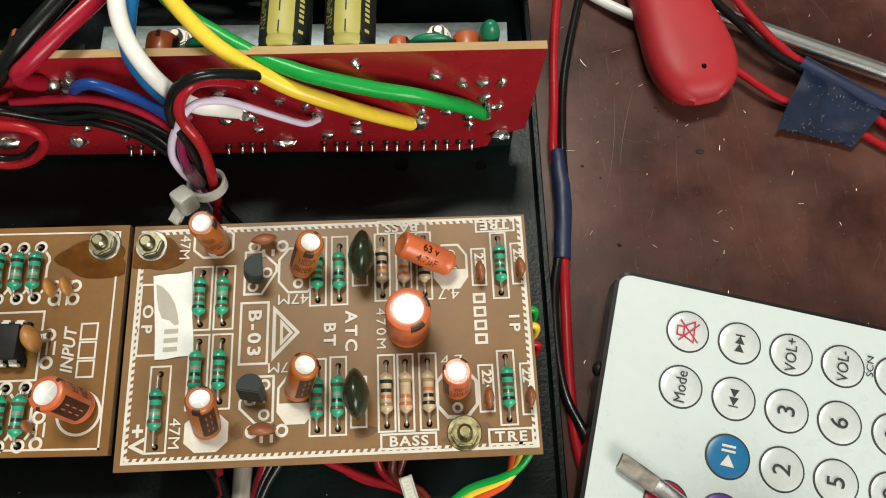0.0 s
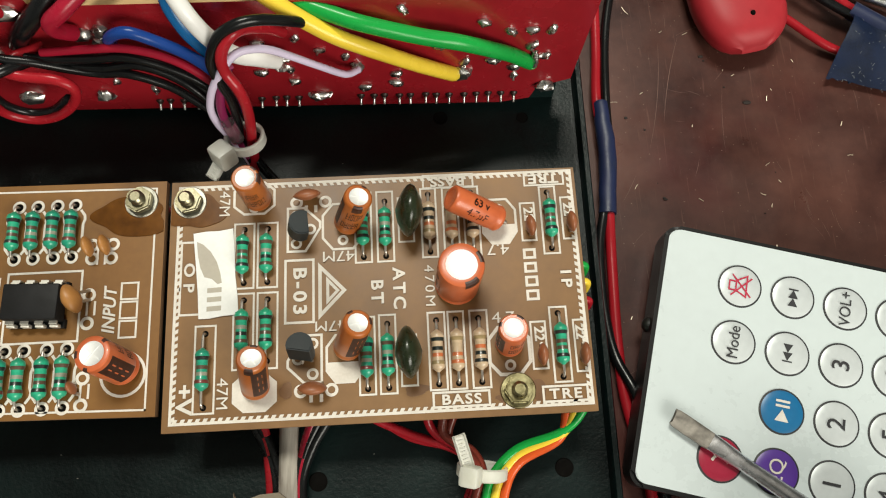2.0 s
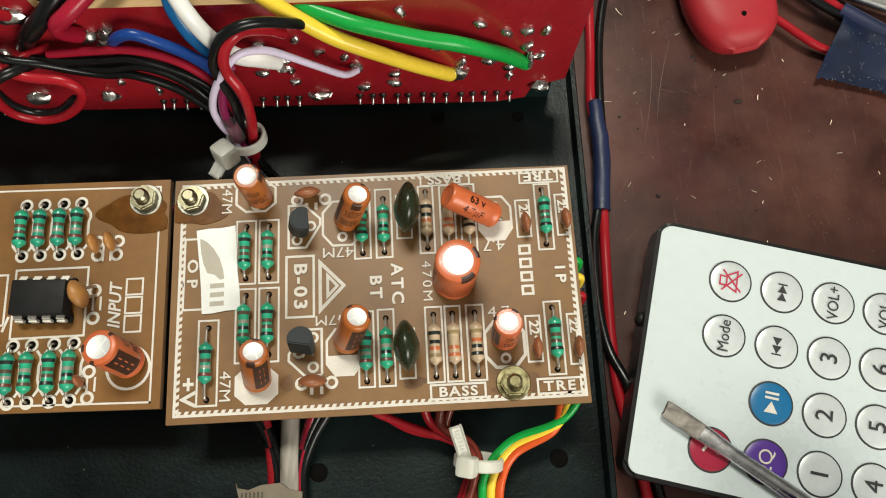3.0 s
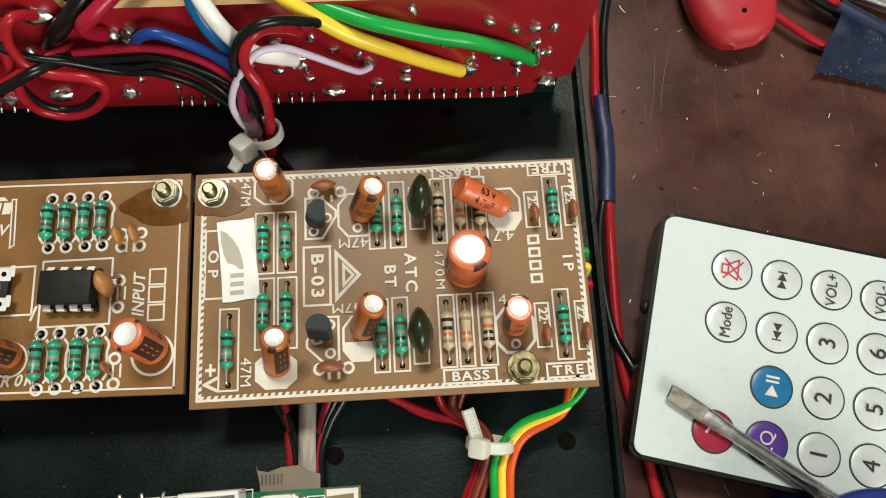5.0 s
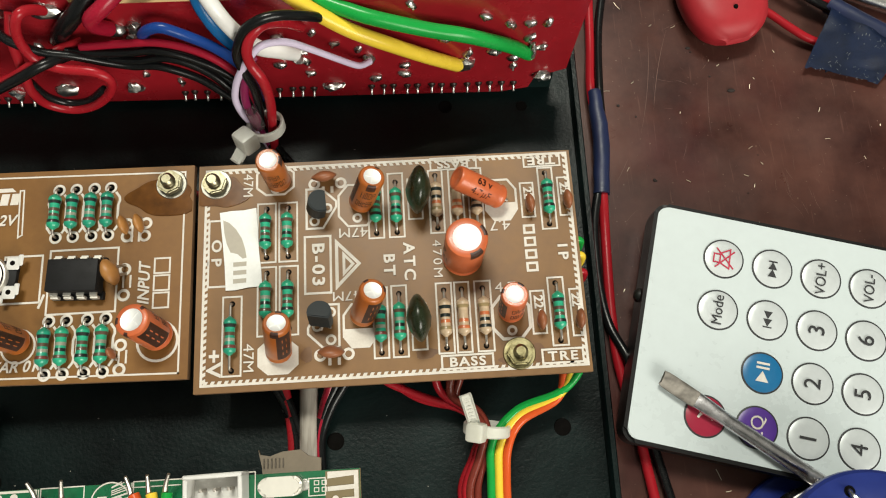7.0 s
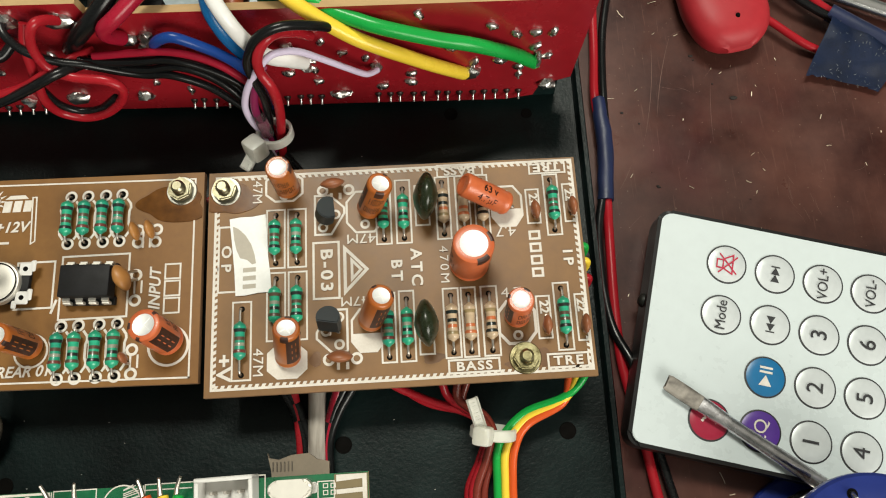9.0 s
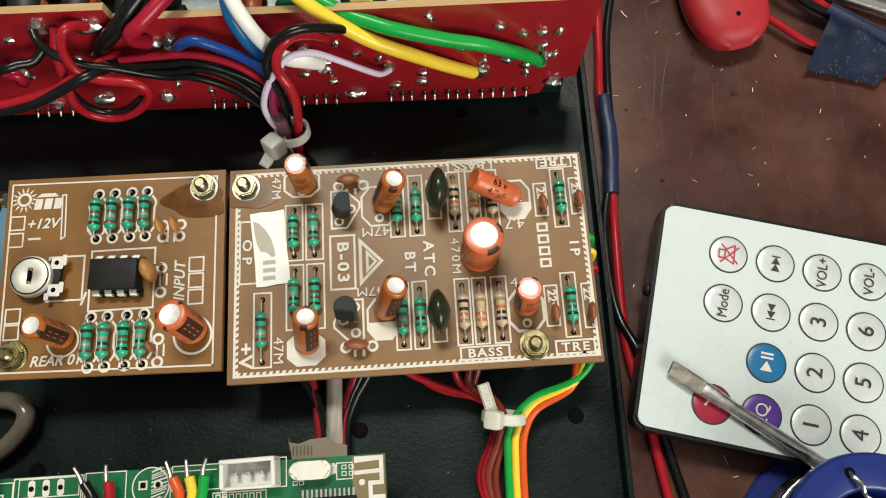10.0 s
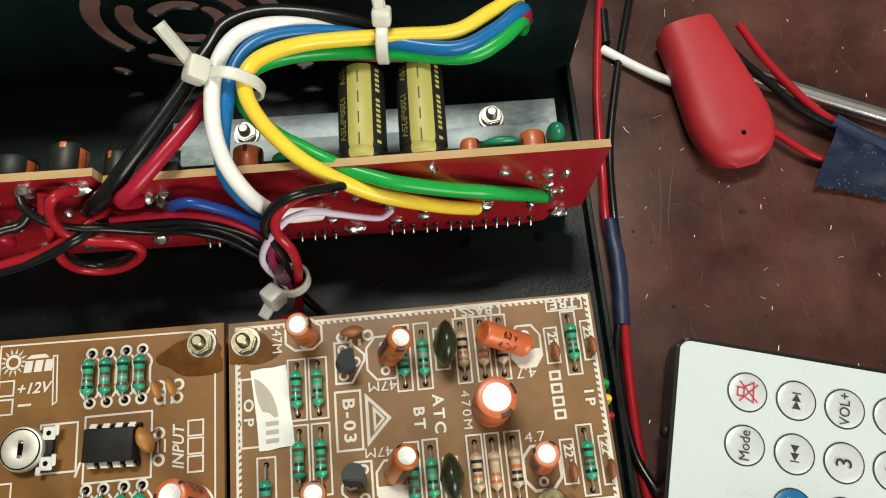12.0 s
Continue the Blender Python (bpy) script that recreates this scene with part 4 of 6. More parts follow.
def pre_print():
    bm = nb()
    z = 0.0
    stroke(bm, [(-0.30, 0.42), (-0.30, 4.52), (-4.74, 4.60), (-4.66, 0.52), (-0.30, 0.42)], 0.035, z)
    for x, y0, y1, k in PRE_RES:
        c = (y0 + y1) / 2
        side = [(0.12, c - 0.39), (0.185, c - 0.30), (0.195, c - 0.22), (0.165, c - 0.13), (0.165, c + 0.13), (0.195, c + 0.22), (0.185, c + 0.30), (0.12, c + 0.39)]
        for sg in (-1, 1):
            stroke(bm, [(x + sg * u, v) for u, v in side], 0.05, z)
    for x, y0, y1, k in PRE_RES:
        for y in (y0, y1):
            annulus(bm, x, y, 0.075, 0.125, z)
    frame_box(bm, -2.91, 1.69, -1.57, 2.98, 0.04, z)
    frame_box(bm, -3.80, 1.95, -3.06, 2.90, 0.04, z)
    pads(bm, [(-1.42, 3.20), (-1.07, 3.20), (-1.42, 3.46), (-1.05, 3.46), (-1.42, 2.52), (-1.42, 2.0), (-1.42, 1.02), (-1.42, 0.55)], 0.125)
    for x, y in ((-1.24, 3.33), (-1.24, 3.20), (-1.36, 2.26), (-1.36, 0.78)):
        stroke(bm, [(x - 0.08, y - 0.1), (x - 0.08, y + 0.12)], 0.04, z)
        stroke(bm, [(x + 0.06, y - 0.1), (x + 0.06, y + 0.12)], 0.04, z)
    for x, y in ((-4.56, 3.71), (-4.56, 3.33), (-4.46, 1.68), (-4.46, 1.34), (-0.69, 2.56), (-0.69, 2.21), (-0.69, 1.86)):
        frame_box(bm, x - 0.15, y - 0.15, x + 0.15, y + 0.15, 0.035, z)
    stroke(bm, [(-3.64, 4.30), (-3.56, 4.30), (-3.52, 3.35), (-3.60, 3.30)], 0.03, z, True)
    t = dict(bold=0.03, z=z)
    text(bm, "+12V", -4.02, 3.66, 0.22, 0, shear=0.25, **t)
    text(bm, "REAR 01", -3.50, 0.70, 0.21, 0, shear=0.25, wide=0.95, **t)
    text(bm, "INPUT", -1.02, 2.20, 0.22, 90, shear=0.25, wide=0.95, **t)
    stroke(bm, [(-4.28, 3.34), (-4.06, 3.34)], 0.05, z)
    stroke(bm, [(-2.98, 2.08), (-3.06, 1.85)], 0.05, z)
    # a plain sun shape and three bars for the maker's mark
    annulus(bm, -4.46, 4.24, 0.10, 0.16, z)
    for i in range(14):
        a = 2 * math.pi * i / 14
        poly(bm, [(-4.46 + rr * math.cos(a + d), 4.24 + rr * math.sin(a + d)) for rr, d in ((0.18, -0.12), (0.30, 0), (0.18, 0.12))], z)
    for k in range(3):
        poly(bm, [(-4.24 + k * 0.21, 4.00), (-4.08 + k * 0.21, 4.00), (-4.05 + k * 0.21, 4.24), (-4.21 + k * 0.21, 4.24)], z)
    poly(bm, [(-4.20, 4.28), (-3.72, 4.28), (-3.80, 4.36), (-4.10, 4.36)], z)
    annulus(bm, -3.38, 1.10, 0.30, 0.34, z, seg=28)
    annulus(bm, -0.72, 1.06, 0.36, 0.41, z, seg=28)
    part("silkscreen", bm, M_INK, PRE, "white printed outlines and lettering", smooth=False)
    bm = nb()
    for x, y0, y1, k in PRE_RES:
        for y in (y0, y1):
            disc(bm, x, y, 0.07, 0.0, 0.003, 12)
    tagged(part("drill_hole_rest", bm, M_HOLE, PRE, smooth=False), kind="stuff")


pre_print()
electrolytic(PRE, (-3.36, 1.18, 0.02), (-3.46, 1.24, 1.0), 0.25, 1.05, M_ORANGE, -30)
electrolytic(PRE, (-0.70, 1.16, 0.02), (-0.80, 1.28, 1.0), 0.31, 1.06, M_SALMON, -40, "salmon-coloured capacitor with a crossed vent")


def chip():
    bm = nb()
    box(bm, -0.49, 0.49, -0.32, 0.32, 0.10, 0.44, 0.03, 2)
    c = part("chip", bm, M_IC, PRE, "black eight-pin chip in a socket", cmpose(-2.26, 2.36, 0.0, 0, 0, -2))
    for s in (-1, 1):
        for k in range(4):
            bm = nb()
            x = -0.381 + 0.254 * k
            box(bm, x - 0.075, x + 0.075, s * 0.40 - 0.03, s * 0.40 + 0.03, 0.12, 0.24, 0.008, 1)
            box(bm, x - 0.03, x + 0.03, s * 0.36 - 0.015, s * 0.36 + 0.015, -0.05, 0.13)
            box(bm, x - 0.07, x + 0.07, min(s * 0.30, s * 0.38), max(s * 0.30, s * 0.38), 0.25, 0.28)
            part("pin", bm, M_TRIM, c)
    bm = nb()
    box(bm, -0.5, 0.5, -0.42, -0.26, 0.0, 0.11, 0.01, 1)
    box(bm, -0.5, 0.5, 0.26, 0.42, 0.0, 0.11, 0.01, 1)
    part("socket", bm, M_IC, c)


chip()


def trimmer():
    bm = nb()
    box(bm, -0.42, 0.46, -0.38, 0.38, 0.06, 0.20, 0.06, 2)
    t = part("trimmer", bm, M_IC, PRE, "round trimmer with a silver slotted disc", cmpose(-3.90, 2.42, 0.0, 0, 0, -3))
    part("rotor", lathe(nb(), [(0, 0.30), (0.08, 0.30), (0.10, 0.31), (0.36, 0.31), (0.42, 0.29), (0.44, 0.24), (0.44, 0.18)], 32, Matrix.Translation((-0.12, 0.02, 0))), M_TRIM, t)
    part("slot", box(nb(), -0.17, -0.07, -0.14, 0.18, 0.29, 0.325, 0.01, 1), M_HOLE, t)
    bm = nb()
    annulus(bm, -0.12, 0.02, 0.37, 0.395, 0.312, seg=32)
    part("groove", bm, M_HOLE, t)
    for y in (-0.12, 0.16):
        part("contact", box(nb(), -0.165, -0.075, y - 0.03, y + 0.03, 0.31, 0.335, 0.01, 1), M_STEEL, t)
    for y in (-0.27, 0.31):
        bm = nb()
        box(bm, 0.24, 0.50, y - 0.13, y + 0.13, 0.20, 0.24, 0.02, 1)
        box(bm, 0.18, 0.28, y - 0.22, y - 0.06, 0.20, 0.235, 0.02, 1)
        box(bm, 0.46, 0.56, y - 0.05, y + 0.18, 0.20, 0.235, 0.02, 1)
        lug = part("lug", bm, M_NYLON, t, "pale tinned lug")
        part("lug_hole", lathe(nb(), [(0, 0.243), (0.05, 0.243), (0.05, 0.2)], 14, Matrix.Translation((0.37, y, 0))), M_HOLE, lug)


trimmer()
dipped_cap(PRE, "ceramic_capacitor", -1.52, 2.44, (0.15, 0.28, 0.20), M_OCHRE, (14, -14, 20), 0.20, ((0.06, -0.1), (0.1, 0.06)), "ochre disc capacitor")
for x, y in ((-1.42, 3.42), (-1.12, 3.44)):
    dipped_cap(PRE, "ceramic_capacitor", x, y, (0.095, 0.20, 0.19), M_OCHRE, (18, 0, 14), 0.08, ((0, -0.1), (0, 0.1)))
dipped_cap(PRE, "ceramic_capacitor", -1.50, 0.84, (0.07, 0.12, 0.17), M_CERAMIC, (0, 0, 20), 0.06, ((0, -0.1), (0, 0.1)))


# ---- the power amplifier board, standing on edge ----
RED = thing("power_amplifier_board", "red amplifier board standing on edge, soldered side out", "circuit board", cmpose(7.9, 6.70, 1.0, -2, 0, -1.6))


def red_board():
    out = [(0.06, 3.10), (-9.70, 2.97), (-9.74, 3.32), (-16.0, 3.28), (-16.0, -0.60), (-1.45, -0.62), (-0.82, -0.45), (-0.70, 0.02), (-0.34, 0.17), (-0.05, 0.31)]
    bm = nb()
    f = [bm.verts.new((u, 0, v)) for u, v in out]
    b = [bm.verts.new((u, 0.17, v)) for u, v in out]
    bm.faces.new(f).material_index = 0
    bm.faces.new(b[::-1]).material_index = 1
    for i in range(len(out)):
        j = (i + 1) % len(out)
        bm.faces.new((f[i], f[j], b[j], b[i])).material_index = 1
    part("board", bm, [M_RED, M_TAN], RED, smooth=False)
    rnd = random.Random(11)
    # clipped solder joints
    spots = [(-1.93, 2.32), (-1.42, 2.04), (-1.03, 2.08), (-0.68, 2.07), (-0.99, 1.58), (-0.70, 1.22), (-1.27, 0.84), (-1.24, 0.51), (-1.70, 1.08), (-2.25, 1.04), (-5.41, 1.93), (-5.02, 1.53), (-4.55, 1.30),
             (-3.61, 0.66), (-3.62, 0.31), (-4.27, 0.16), (-6.14, 1.79), (-5.68, 0.43), (-6.27, 0.79), (-5.70, 0.92), (-10.95, 1.68), (-9.22, 0.56), (-8.57, 0.21), (-3.38, 2.75), (-2.76, 1.62), (-12.05, 2.48)]
    for u, v in spots:
        m = Matrix.Translation((u * S, 0, v * S)) @ Matrix.Rotation(radians(90), 4, "X") @ Matrix.Rotation(rnd.uniform(0, 6.28), 4, "Z")
        k = rnd.uniform(0.85, 1.2)
        bm = nb()
        blob(bm, 0, 0, 0.01, 0.135 * k, 0.085 * k, 0.085 * k, seg=12)
        for q in bm.verts:
            q.co += Vector((noise.noise(q.co * 14 + Vector((u, v, 0))), noise.noise(q.co * 13 + Vector((7, u, v))), 0)) * 0.035
        tube(bm, [(0.02, 0, 0.04), (0.05, 0.01, 0.12)], 0.028, 6, 2)
        part("solder_joint", bm, M_SOLDER, RED, "", m)
    # the rows of transistor and chip legs along the lower edge, each in its ring of flux
    for a, b2, c in ((-4.43, -1.15, 13), (-6.49, -5.70, 4), (-8.68, -7.87, 4), (-12.98, -12.12, 4)):
        for k in range(c):
            u = a + (b2 - a) * k / (c - 1) + rnd.uniform(-0.03, 0.03)
            v = -0.22 + (0.008 * (u + 4.3) if u < -4.5 else 0) * 2.2 + rnd.uniform(-0.02, 0.03)
            m = Matrix.Translation((u * S, 0, v * S)) @ Matrix.Rotation(radians(118), 4, "X")
            bm = nb()
            lathe(bm, [(0.085, -0.02), (0.08, 0.02), (0.05, 0.05), (0.030, 0.08), (0.026, 0.20), (0, 0.205)], 10)
            for f in bm.faces:
                f.material_index = 1 if f.calc_center_median().z < 0.045 else 0
            part("solder_joint", bm, [M_SOLDER, M_FLUX_BLACK], RED, "", m)
    # broad heatsink and connector lugs
    for u, v, w, h in ((-0.55, 0.10, 0.22, 0.16), (-2.30, 0.66, 0.22, 0.20), (-0.90, 1.10, 0.10, 0.30), (-5.23, -0.11, 0.26, 0.10), (-9.66, 0.03, 0.16, 0.18), (-4.36, 0.94, 0.13, 0.14), (-5.84, 1.04, 0.14, 0.12), (-10.24, 2.85, 0.32, 0.20), (-11.21, 2.86, 0.18, 0.22),
                       (-9.20, 2.20, 0.26, 0.14), (-8.81, 2.20, 0.16, 0.22), (-12.40, 1.21, 0.18, 0.2), (-11.19, 0.01, 0.26, 0.2), (-12.36, -0.10, 0.15, 0.12), (-14.0, 1.9, 0.25, 0.2)):
        bm = nb()
        blob(bm, 0, -0.02, 0, w, 0.14, h, seg=14)
        for q in bm.verts:
            q.co += Vector((noise.noise(q.co * 9 + Vector((u, v, 0))), noise.noise(q.co * 8 + Vector((3, u, v))), noise.noise(q.co * 10))) * 0.07
        part("solder_lug", bm, M_SOLDER, RED, "lumpy bright solder", cmpose(u, 0, v))


red_board()


def red_back_parts():
    """What stands on the component side and shows over the top edge."""
    for u in (-4.72, -3.52):
        m = cmpose(u, 0.18, 2.66, -90, 0, 0)
        r, h = 0.48, 2.05
        bm = nb()
        lathe(bm, [(0, 0), (r * 0.9, 0), (r, 0.05), (r, 0.14), (r * 0.93, 0.22), (r, 0.30), (r, h - 0.06), (r * 0.95, h), (r * 0.75, h), (0, h - 0.02)], 36)
        for f in bm.faces:
            c = f.calc_center_median()
            a = math.degrees(math.atan2(c.y, c.x))
            f.material_index = 0 if -122 < a < -62 else 1
        cap = part("capacitor", bm, [M_YELLOW_CAP, M_CAP_BLACK], RED, "large olive-yellow and black capacitor lying back", m)
        bm, bk = nb(), nb()
        for k in range(4):
            a = radians(-93)
            z0 = 0.22 + k * 0.46
            bm.faces.new([bm.verts.new((r * 1.005 * math.cos(a + d), r * 1.005 * math.sin(a + d), z)) for d, z in ((-0.028, z0), (0.028, z0), (0.028, z0 + 0.26), (-0.028, z0 + 0.26))])
        part("polarity_marks", bm, M_CAP_BLACK, cap, smooth=False)
        for line, off, flip, z0 in (("1200uF25V", -137, 1, 0.86), ("25V", -137, 1, 1.80)):
            tb = nb()
            text(tb, line, 0, 0, 0.16, 0, bold=0.02, thick=0.002)
            for v in tb.verts:
                a = radians(off) + v.co.y / r
                v.co = Vector((r * 1.015 * math.cos(a), r * 1.015 * math.sin(a), z0 - v.co.x * 0.95))
            me = bpy.data.meshes.new("t")
            tb.to_mesh(me)
            tb.free()
            bk.from_mesh(me)
            bpy.data.meshes.remove(me)
        for k in (0, 2, 3, 4, 5, 6, 7, 8, 10, 11, 12, 13, 14):
            a = radians(-43)
            z0 = 0.28 + k * 0.115
            bk.faces.new([bk.verts.new((r * 1.006 * math.cos(a + d), r * 1.006 * math.sin(a + d), z)) for d, z in ((-0.11, z0), (0.11, z0), (0.11, z0 + 0.07), (-0.11, z0 + 0.07))])
        part("sleeve_print", bk, M_CAP_INK, cap, "yellow lettering", smooth=False)
    for u, v, r, h, sl in ((-11.6, 2.62, 0.42, 0.60, M_CAP_BLACK), (-10.5, 2.74, 0.36, 0.75, M_CAP_BLACK), (-9.60, 2.50, 0.30, 0.65, M_CAP_BLACK), (-7.05, 2.48, 0.30, 0.6, M_SALMON), (-2.60, 2.60, 0.2, 0.4, M_SALMON), (-1.35, 2.55, 0.26, 0.5, M_SALMON)):
        electrolytic(RED, (u, 0.17, v), (u, 0.17 + h, v), r, h, sl, 60 + 9 * u, ink=M_SALMON if sl is M_CAP_BLACK else None)
    bm = nb()
    blob(bm, -0.95, 0.42, 2.95, 0.19, 0.20, 0.36)
    part("film_capacitor", bm, M_JADE, RED, "glossy green dipped capacitor")
    bm = nb()
    blob(bm, -2.0, 0.35, 2.8, 0.42, 0.12, 0.28)
    part("film_capacitor", bm, M_JADE, RED, "glossy green dipped capacitor")
    bm = nb()
    blob(bm, -6.1, 0.35, 2.8, 0.4, 0.12, 0.28)
    part("film_capacitor", bm, M_JADE, RED, "glossy green dipped capacitor")
    for u in (-1.8, -2.4, -8.6):
        box_b = nb()
        box(box_b, u - 0.25, u + 0.25, 0.17, 0.50, 1.4, 2.75, 0.03)
        part("power_chip", box_b, M_IC, RED, "black power chip")


red_back_parts()


def heatsink():
    t = thing("heatsink", "milled aluminium heatsink bar bolted behind the red board", "heatsink", cmpose(7.68, 8.95, FLOOR_Z, 0, 0, -1.6))
    part("bar", box(nb(), -9.3, 0, 0.0, 0.75, 0, 0.72, 0.03, 2), M_HEATSINK, t)
    part("ledge", box(nb(), -2.9, -0.12, -0.55, 0.0, 0, 0.95, 0.03, 2), M_HEATSINK, t)
    part("ledge", box(nb(), -9.0, -3.2, -0.55, 0.0, 0, 0.95, 0.03, 2), M_HEATSINK, t)


heatsink()
# an added strip that keeps the lamp's light from passing under the red board
part("light_block", box(nb(), -15.6, -0.25, 0.20, 0.34, FLOOR_Z - 1.0, 1.35, 0.02, 1), M_BLACK, RED, "black strip added behind the board to block light beneath it")
bolt_and_nut(6.10, 9.30, FLOOR_Z + 0.74, FLOOR_Z, 10, M_LEAD)
bolt_and_nut(0.20, 9.45, FLOOR_Z + 0.74, FLOOR_Z, 30, M_LEAD)


# ---- wires ----
def wire(name, colour, pts, r, label, group="", seg=12, mats=None, n=8):
    return single(name, tube(nb(), pts, r, seg, n), WIRE[colour], label, "wire", group=group)


LOOM = "thick transformer wires"
wire("wire", "yellow", [(5.44, 6.74, 1.66), (5.36, 6.68, 1.80), (4.79, 6.55, 2.38), (4.24, 6.50, 2.86), (3.77, 6.50, 3.21), (3.30, 6.56, 3.50), (2.86, 6.68, 3.79), (2.43, 6.86, 4.05), (2.08, 7.08, 4.20), (1.75, 7.36, 4.40), (1.42, 7.72, 4.70), (1.24, 8.10, 4.95), (1.26, 8.50, 5.05), (1.60, 8.90, 4.98), (2.45, 9.25, 4.75),
                        (4.08, 9.40, 4.50), (5.20, 9.45, 4.40), (5.95, 9.85, 4.35), (6.50, 10.20, 4.2), (6.75, 10.45, 3.4)], 0.15, "thick yellow insulated wire looping over the red board", LOOM)
wire("wire", "green", [(6.97, 6.80, 1.86), (6.90, 6.73, 2.02), (6.51, 6.60, 2.53), (6.10, 6.50, 2.92), (5.47, 6.45, 3.30), (4.79, 6.50, 3.47), (3.83, 6.62, 3.74), (3.34, 6.78, 3.80), (2.86, 6.98, 3.84), (2.47, 7.18, 3.92), (2.10, 7.40, 3.98), (1.52, 7.75, 4.15), (1.08, 8.20, 4.52), (1.20, 8.80, 4.60), (1.85, 9.20, 4.40),
                       (2.92, 9.35, 4.20), (4.05, 9.20, 4.20), (5.40, 8.98, 4.20), (6.12, 9.25, 4.25), (6.60, 9.75, 4.1), (6.75, 10.1, 3.3)], 0.15, "thick green insulated wire looping over the red board", LOOM)
wire("wire", "white", [(2.16, 6.50, 2.84), (1.90, 6.36, 3.19), (1.57, 6.25, 3.55), (1.30, 6.25, 4.08), (1.06, 6.42, 4.60), (0.80, 6.88, 4.90), (0.64, 7.60, 5.0), (0.68, 8.55, 5.05), (1.00, 9.25, 5.05), (1.58, 9.58, 4.95), (2.40, 9.72, 4.6), (3.4, 9.6, 4.1), (4.6, 9.35, 3.9)],
     0.15, "thick white insulated wire looping over the red board", LOOM)
wire("wire", "blue", [(1.10, 6.45, 3.25), (0.80, 6.62, 3.9), (0.62, 7.05, 4.35), (0.80, 7.95, 4.78), (1.02, 8.75, 4.90), (1.42, 9.22, 4.92), (2.05, 9.46, 4.80), (2.95, 9.52, 4.58), (4.08, 9.30, 4.40), (5.20, 9.08, 4.38), (6.02, 9.45, 4.32), (6.62, 9.95, 4.2), (6.85, 10.3, 3.3)],
     0.15, "thick blue insulated wire looping over the red board", LOOM)
wire("wire", "black", [(-2.50, 6.98, 3.0), (-2.22, 6.84, 3.45), (-1.92, 6.80, 3.80), (-1.52, 6.92, 4.14), (-1.05, 7.35, 4.38), (-0.28, 8.35, 4.50), (0.42, 9.35, 4.60), (0.78, 9.90, 4.60), (1.52, 10.15, 4.55), (2.60, 10.05, 4.45), (3.6, 9.85, 4.2), (4.6, 9.6, 3.8)],
     0.17, "thick black insulated wire rising from the red board", LOOM)
wire("wire", "crimson", [(-1.30, 6.88, 3.44), (-1.40, 6.72, 3.80), (-1.34, 6.66, 4.10), (-1.05, 6.76, 4.30), (-0.60, 7.18, 4.42), (0.05, 8.00, 4.40), (0.48, 8.75, 4.25), (1.1, 9.35, 4.0), (2.4, 9.55, 3.9), (4.0, 9.30, 4.0), (5.4, 9.10, 4.1), (6.1, 9.4, 4.15), (6.66, 9.88, 4.1), (6.8, 10.2, 3.4)],
     0.15, "thick crimson insulated wire rising from the red board", LOOM)

THIN = "thin wires across the red board"
wire("wire", "navy", [(-0.71, 6.78, 3.22), (-0.62, 6.64, 3.55), (-0.40, 6.58, 3.80), (-0.12, 6.55, 3.88), (0.28, 6.48, 3.68), (0.70, 6.35, 3.49), (1.06, 6.15, 3.32), (1.29, 5.95, 3.10), (1.34, 5.75, 2.4)], 0.105, "blue insulated wire soldered to the red board", THIN)
wire("wire", "black", [(3.05, 6.85, 3.40), (2.86, 6.68, 3.75), (2.54, 6.45, 4.20), (2.21, 6.30, 4.47), (1.90, 6.20, 4.54), (1.58, 6.10, 4.42), (1.39, 6.00, 4.16), (1.26, 5.92, 3.80), (1.31, 5.80, 3.43), (1.38, 5.70, 2.97), (1.34, 5.62, 2.41), (1.24, 5.50, 1.70), (1.5, 5.2, 0.9), (1.8, 4.9, 0.5)],
     0.095, "black insulated wire curling down to the cable tie", THIN)
wire("wire", "red", [(2.35, 6.80, 3.30), (2.20, 6.60, 3.75), (1.99, 6.35, 4.18), (1.81, 6.15, 4.38), (1.61, 6.00, 4.27), (1.50, 5.85, 4.05), (1.51, 5.75, 3.79), (1.64, 5.60, 3.57), (1.69, 5.50, 3.23), (1.62, 5.45, 2.58), (1.47, 5.40, 1.80), (1.36, 5.30, 1.15), (1.2, 4.95, 0.8), (0.6, 4.6, 0.7)],
     0.10, "red insulated wire curling down to the cable tie", THIN)
wire("wire", "lilac", [(3.57, 6.72, 2.02), (3.42, 6.55, 2.18), (3.28, 6.45, 2.38), (2.92, 6.32, 2.93), (2.53, 6.22, 3.46), (2.24, 6.16, 3.79), (1.99, 6.08, 3.97), (1.76, 5.97, 4.05), (1.56, 5.87, 3.93), (1.29, 5.80, 3.55), (1.07, 5.72, 3.14), (0.93, 5.65, 2.67), (0.93, 5.60, 2.19), (1.05, 5.50, 1.82), (1.25, 5.3, 1.1), (1.3, 5.0, 0.8)],
     0.07, "thin lilac wire soldered to the red board", THIN)
wire("wire", "magenta", [(1.5, 6.0, 3.6), (1.26, 5.80, 3.2), (1.12, 5.68, 2.7), (1.10, 5.6, 2.2), (1.2, 5.5, 1.8), (1.3, 5.3, 1.1)], 0.085, "thin magenta wire in the tied bundle", THIN)
wire("sleeve", "clear", [(1.18, 5.50, 2.45), (1.20, 5.46, 2.2), (1.22, 5.42, 1.9)], 0.13, "clear plastic sleeve round the tied bundle", THIN)
